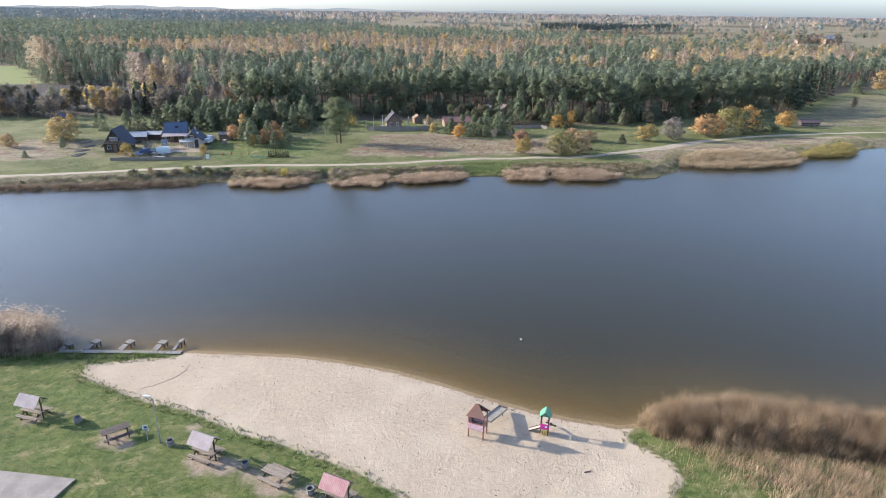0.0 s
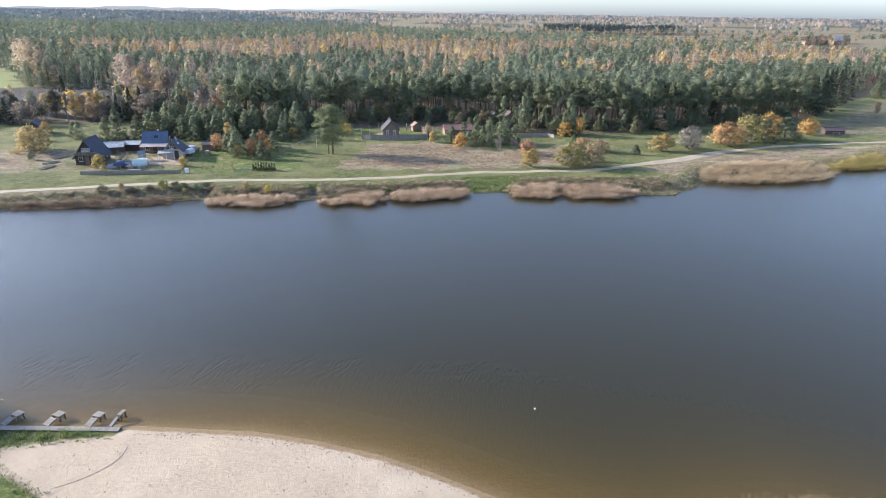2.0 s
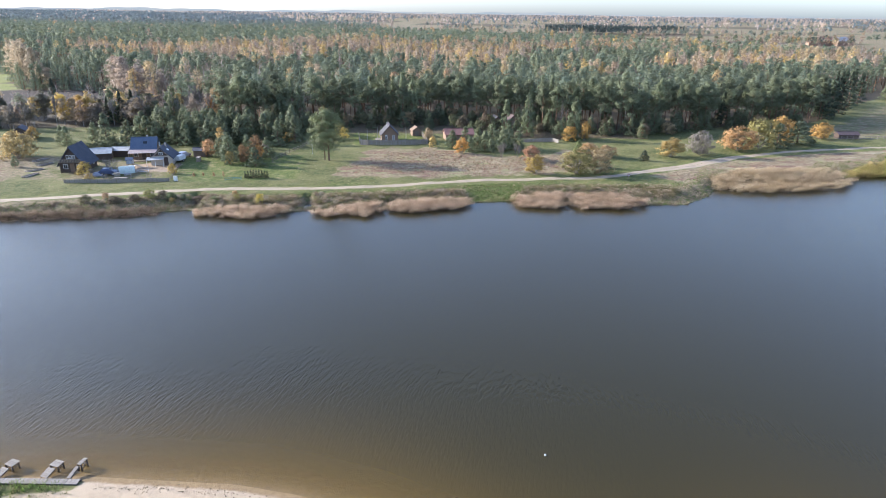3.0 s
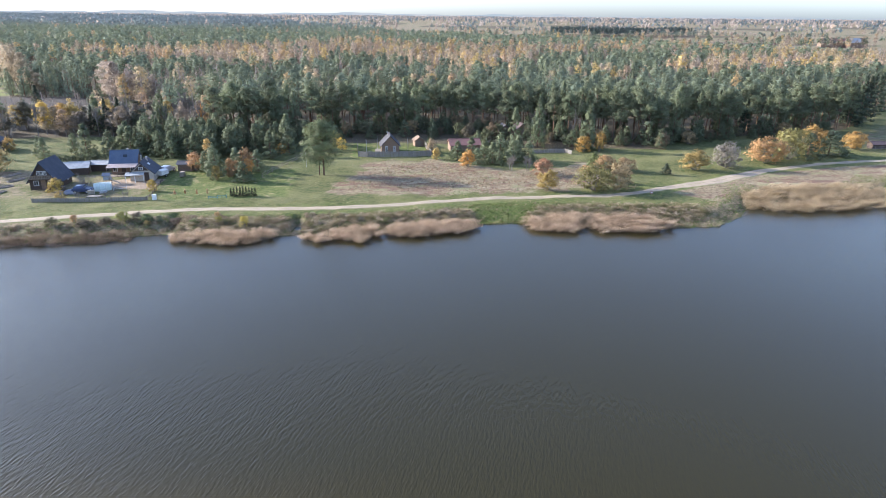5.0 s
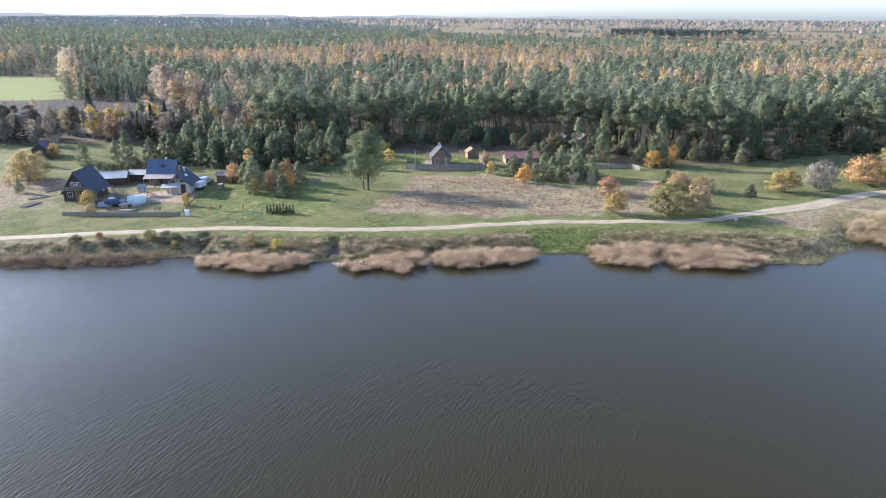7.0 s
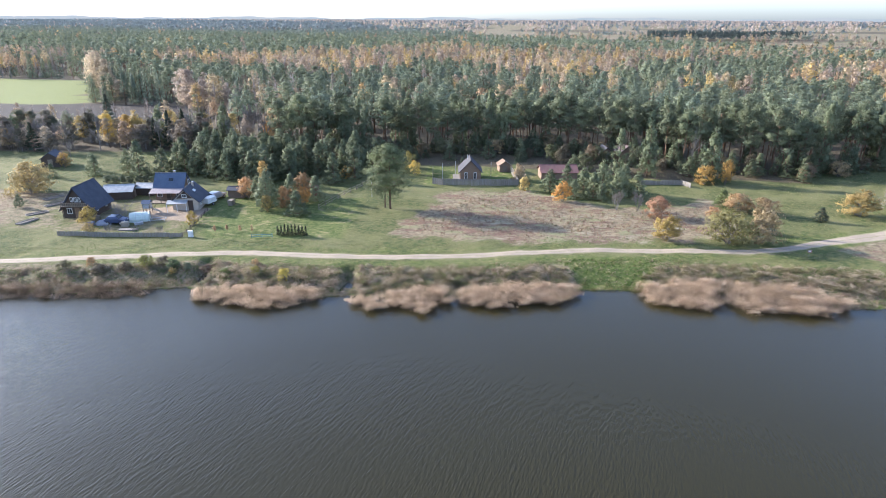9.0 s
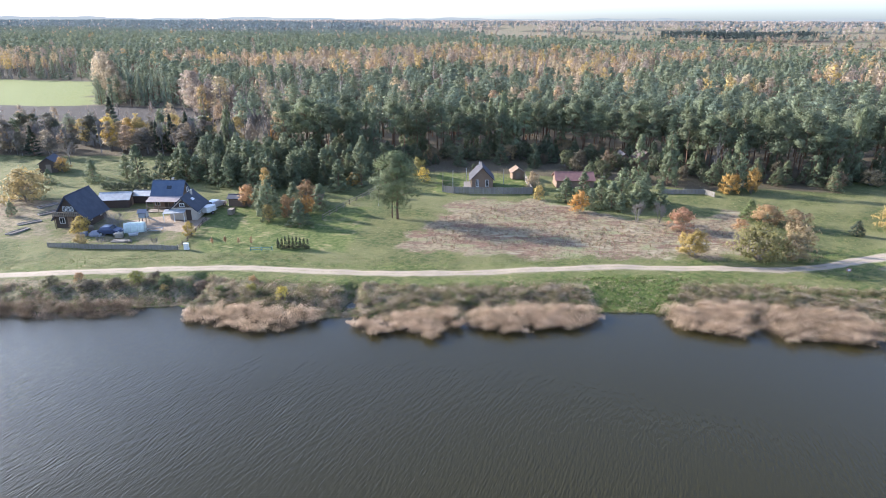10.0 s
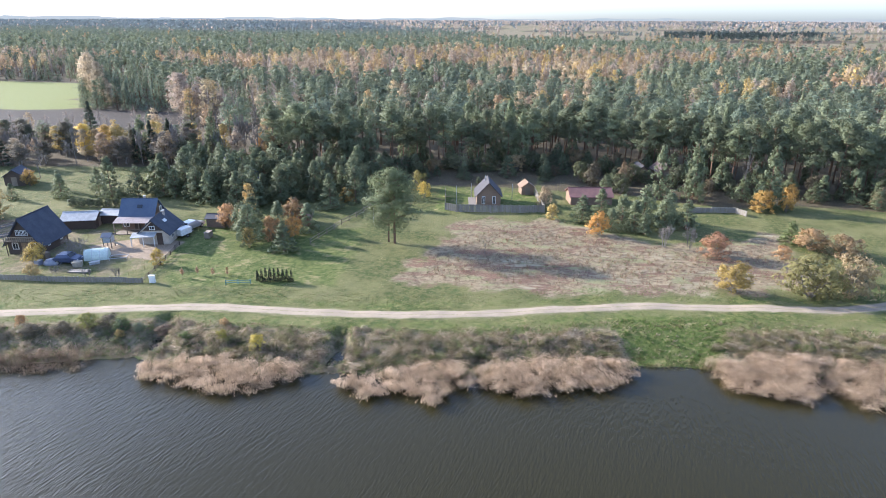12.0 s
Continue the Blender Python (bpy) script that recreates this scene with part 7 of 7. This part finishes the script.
car(-65.6, 152.6, 80, SILVER, "silver family car parked beside the pale house")
car(-73.2, 135.4, 12, NAVY, "dark blue car parked in the garden", 3.3)

trailer = thing("trailer", -64.6, 149.0, on_ground(-64.6, 149.0), 80, "white box trailer parked behind the car", "trailer")
part("box_body", box(2.2, 1.3, 1.0, pose(0, 0, 0.45), bevel=0.05), WHITE, trailer)
part("drawbar", rod((1.1, 0, 0.45), (2.0, 0, 0.42), 0.05), STEEL, trailer)
for s in (-1, 1):
    wh = part("tyre", rod((0, s * 0.62, 0.28), (0, s * 0.8, 0.28), 0.28, n=14), RUBBER, trailer)
    part("rim", rod((0, s * 0.79, 0.28), (0, s * 0.82, 0.28), 0.15, n=10), STEEL, wh)

heap = thing("covered_load", -75.0, 134.6, on_ground(-75, 134.6), 15, "blue-grey tarpaulin heaped over stored things", "tarpaulin")
bm = bmesh.new()
bmesh.ops.create_icosphere(bm, subdivisions=3, radius=1.0)
for v in bm.verts:
    v.co = Vector((v.co.x * 1.3, v.co.y * 0.8, max(v.co.z, -0.05) * 0.85)) * (1 + 0.14 * noise.noise(v.co * 3))
part("sheet", bm, TARP, heap, smooth=True)

tunnel = thing("greenhouse", -70.8, 138.0, on_ground(-70.8, 138.0), 30, "small round-topped greenhouse covered with milky film", "greenhouse")
bm = bmesh.new()
secs = []
for k in range(7):
    u = -1.5 + 0.5 * k
    fat = 1.0 if 0 < k < 6 else 0.93
    secs.append([bm.verts.new((u, 1.05 * fat * math.cos(a), 1.45 * fat * math.sin(a))) for a in np.linspace(0, math.pi, 11)])
for a, b in zip(secs[:-1], secs[1:]):
    for i in range(10):
        bm.faces.new((a[i], b[i], b[i + 1], a[i + 1]))
bm.faces.new(secs[0])
bm.faces.new(secs[-1][::-1])
part("cover", bm, FILM, tunnel, smooth=False)
for u in (-1.5, -0.5, 0.5, 1.5):
    bm = bmesh.new()
    for a0, a1 in zip(np.linspace(0, math.pi, 11)[:-1], np.linspace(0, math.pi, 11)[1:]):
        rod((u, 1.07 * math.cos(a0), 1.47 * math.sin(a0)), (u, 1.07 * math.cos(a1), 1.47 * math.sin(a1)), 0.025, bm=bm, n=5)
    part("hoop", bm, STEEL, tunnel)

frame_rack = thing("metal_frame", -67.8, 138.6, on_ground(-67.8, 138.6), 25, "pale metal frame lying on the garden grass", "frame")
for s in (-0.7, 0.7):
    part("side_bar", rod((-1.1, s, 0.3), (1.1, s, 0.3), 0.04), STEEL, frame_rack)
    part("end_bar", rod((1.57 * s, -0.7, 0.3), (1.57 * s, 0.7, 0.3), 0.04), STEEL, frame_rack)
    for e in (-1.1, 1.1):
        part("leg", rod((e, s, 0), (e, s, 0.3), 0.04), STEEL, frame_rack)

meter = thing("utility_box", -57.6, 132.1, on_ground(-57.6, 132.1), 10, "white utility cabinet at the garden fence", "utility box")
part("cabinet", box(0.7, 0.35, 0.95, pose(0, 0, 0), bevel=0.02), WHITE, meter)
part("lid", box(0.76, 0.41, 0.06, pose(0, 0, 0.95)), WHITE, meter)

logs = thing("timber_pile", -69.5, 133.0, on_ground(-69.5, 133.0), 12, "low pile of grey planks in the garden", "timber pile")
for k in range(8):
    part("plank", box(2.6, 0.2, 0.08, pose(0.1 * (k % 3), -0.35 + 0.23 * (k % 4), 0.09 * (k // 4), 0, 0, 2 * (k % 3))), GREYWOOD, logs)

play = thing("playhouse", -72.4, 142.3, on_ground(-72.4, 142.3), 15, "small wooden garden playhouse with blue-grey roof", "playhouse")
for sx in (-1, 1):
    for sy in (-1, 1):
        part("post", box(0.1, 0.1, 1.9, pose(sx * 0.55, sy * 0.55, 0)), OLDWOOD, play)
part("cabin", box(1.2, 1.2, 0.9, pose(0, 0, 0.9), bevel=0.02), PALEROOF, play)
for s in (-1, 1):
    part("roof", slab([(-0.75, s * 0.8, 1.75), (0.75, s * 0.8, 1.75), (0.75, 0, 2.25), (-0.75, 0, 2.25)][::s], 0.04), BLUEROOF, play)
part("slide", slab([(0.6, -0.25, 0.95), (0.6, 0.25, 0.95), (2.3, 0.25, 0.1), (2.3, -0.25, 0.1)][::-1], 0.05), SLIDE, play)

for k, (px, py, hh) in enumerate(((116, 232, 13), (121, 237, 15), (126, 243, 14.5), (131, 250, 15), (137, 257, 13.5), (143, 266, 14), (150, 273, 12))):
    tree("spruce", px, py, hh, 6.0, (0.055, 0.075, 0.045), "dark broad spruce at the pasture's edge", "tree", k % 3, group="forest edge")
tree("birch", 142, 239, 4.8, 2.4, (0.30, 0.19, 0.10), "narrow rust-brown tree on the far pasture", "tree", 1)
tree("birch", 182, 292, 10.0, 8.0, (0.38, 0.25, 0.09), "golden broadleaf tree at the far pasture", "tree", 2)
tree("young", 171, 289.5, 8.0, 6.0, PINE2, "round green pine at the far pasture", "tree", 0)

hose = thing("rope", 0, 0, 0, 0, "thin brown rope lying curved across the sand", "rope")
key = np.array([(-24.6, 49.4), (-24.1, 47.9), (-24.5, 46.6), (-25.3, 45.5), (-26.2, 44.6), (-27.2, 43.9)])
at = np.linspace(0, 5, 41)
bend = np.clip(at[:, None] + np.linspace(-0.7, 0.7, 15)[None, :], 0, 5)
way = [tuple(np.array([np.interp(b, range(6), key[:, c]).mean() for c in (0, 1)])) for b in bend]
bm = bmesh.new()
for (ax, ay), (bx, by) in zip(way[:-1], way[1:]):
    rod((ax, ay, on_ground(ax, ay) + 0.012), (bx, by, on_ground(bx, by) + 0.012), 0.012, bm=bm, n=6)
part("strand", bm, OLDWOOD, hose)

deb = np.random.default_rng(77)
spots = np.column_stack([deb.uniform(-25, 17, 420), deb.normal(0, 0.45, 420)])
spots[:, 1] = np.interp(spots[:, 0], NX, NY) - 0.75 + spots[:, 1] * (0.5 + 0.8 * smooth01((spots[:, 0] + 2) / 14))
spots = np.concatenate([spots, np.column_stack([deb.uniform(-30, 17, 500), deb.uniform(30, 50, 500)])])
spots = spots[inside(spots[:, 0], spots[:, 1], SAND)]
bits = flakes(np.column_stack([spots, height(spots[:, 0], spots[:, 1]) + 0.02]), 0.07, deb, np.tile([0, 0, 1.0], (len(spots), 1)), 0.4)
tagged(link("shore_debris", tri_mesh("shore_debris", bits.reshape(-1, 3), np.arange(bits.size // 3).reshape(-1, 3), np.tile([0.10, 0.08, 0.05], (bits.size // 3, 1))), GRASS),
       "dark scraps of leaves and reed washed onto the sand", "debris", kind="stuff")

for px, py, hh in ((-27.2, 176.5, 3.4), (-25.2, 180.6, 3.0), (-17.6, 181.5, 3.0), (-37.6, 160.5, 3.2)):
    pole = thing("pole", px, py, on_ground(px, py), 0, "thin grey utility pole on the grass", "pole")
    part("shaft", rod((0, 0, 0), (0, 0, hh), 0.06, 0.045), STEEL, pole)
    part("cap", rod((0, 0, hh), (0, 0, hh + 0.06), 0.07), STEEL, pole)

# clutter of the gardens
for k in range(7):
    tree("bush", -93.5 + 1.5 * k, 158.5 + 0.4 * k, 1.7, 1.9, (0.075, 0.095, 0.05), "dark clipped hedge bush behind the gardens", "bush", k % 3, group="garden hedge")
for k, (px, py) in enumerate(((-90.5, 137.5), (-92.0, 143.0), (-95.5, 146.5), (-88.4, 133.2))):
    bed = thing("garden_bed", px, py, on_ground(px, py), 60 + 8 * k, "low board-edged vegetable bed with bare soil", "garden bed", "garden beds")
    for sx in (-1, 1):
        part("long_board", box(3.4, 0.06, 0.25, pose(0, sx * 0.5, -0.04)), GREYWOOD, bed)
        part("end_board", box(0.06, 0.94, 0.25, pose(sx * 1.67, 0, -0.04)), GREYWOOD, bed)
    part("soil", box(3.28, 0.94, 0.16, pose(0, 0, -0.04)), DARKWOOD, bed, "dark bare soil")
for k, (px, py, hh) in enumerate(((-53.6, 135.8, 1.3), (-51.6, 136.2, 1.1), (-49.8, 136.7, 1.2), (-55.0, 134.6, 1.4))):
    tree("birch", px, py, hh, 0.55, (0.34, 0.20, 0.10), "small orange-leaved sapling in the lawn", "sapling", k % 3, "sapling", "orchard saplings")
for k, (px, py) in enumerate(((-63.0, 132.4), (-66.6, 131.4), (-71.5, 131.2))):
    bare(px, py, 1.7, 1.9, "low leafless garden shrub by the fence", 20 + k, 4, "bare_bush", 3, "bush")

for k, (px, py, w, d, hh, mt) in enumerate(((-76.8, 134.0, 0.9, 0.7, 0.6, TARP), (-71.0, 134.6, 1.1, 0.8, 0.7, SLIDE), (-69.6, 136.0, 1.3, 0.5, 0.35, PALEROOF), (-77.6, 136.2, 0.8, 0.8, 0.8, OLDWOOD), (-60.6, 149.4, 1.4, 0.8, 0.9, OLDWOOD), (-70.6, 148.2, 1.2, 0.7, 0.5, OLDWOOD))):
    crate = thing("crate", px, py, on_ground(px, py), 25 * k, "weathered storage crate standing in the garden", "crate", "garden crates")
    part("crate_body", box(w, d, hh, pose(0, 0, 0), bevel=0.04), mt, crate)
    part("lid", box(w + 0.06, d + 0.06, 0.05, pose(0, 0, hh), bevel=0.01), mt, crate)

marker = thing("marker_sign", 33.2, 143.2, on_ground(33.2, 143.2), 0, "small faded red marker board on a short post", "sign")
part("post", rod((0, 0, 0), (0, 0, 0.9), 0.03), GREYWOOD, marker)
part("board", box(0.55, 0.03, 0.42, pose(0, -0.05, 0.62), bevel=0.008), REDSHELTER, marker, "faded red board")
part("field", box(0.34, 0.006, 0.2, pose(0, -0.069, 0.73)), WHITE, marker, "pale inner field")
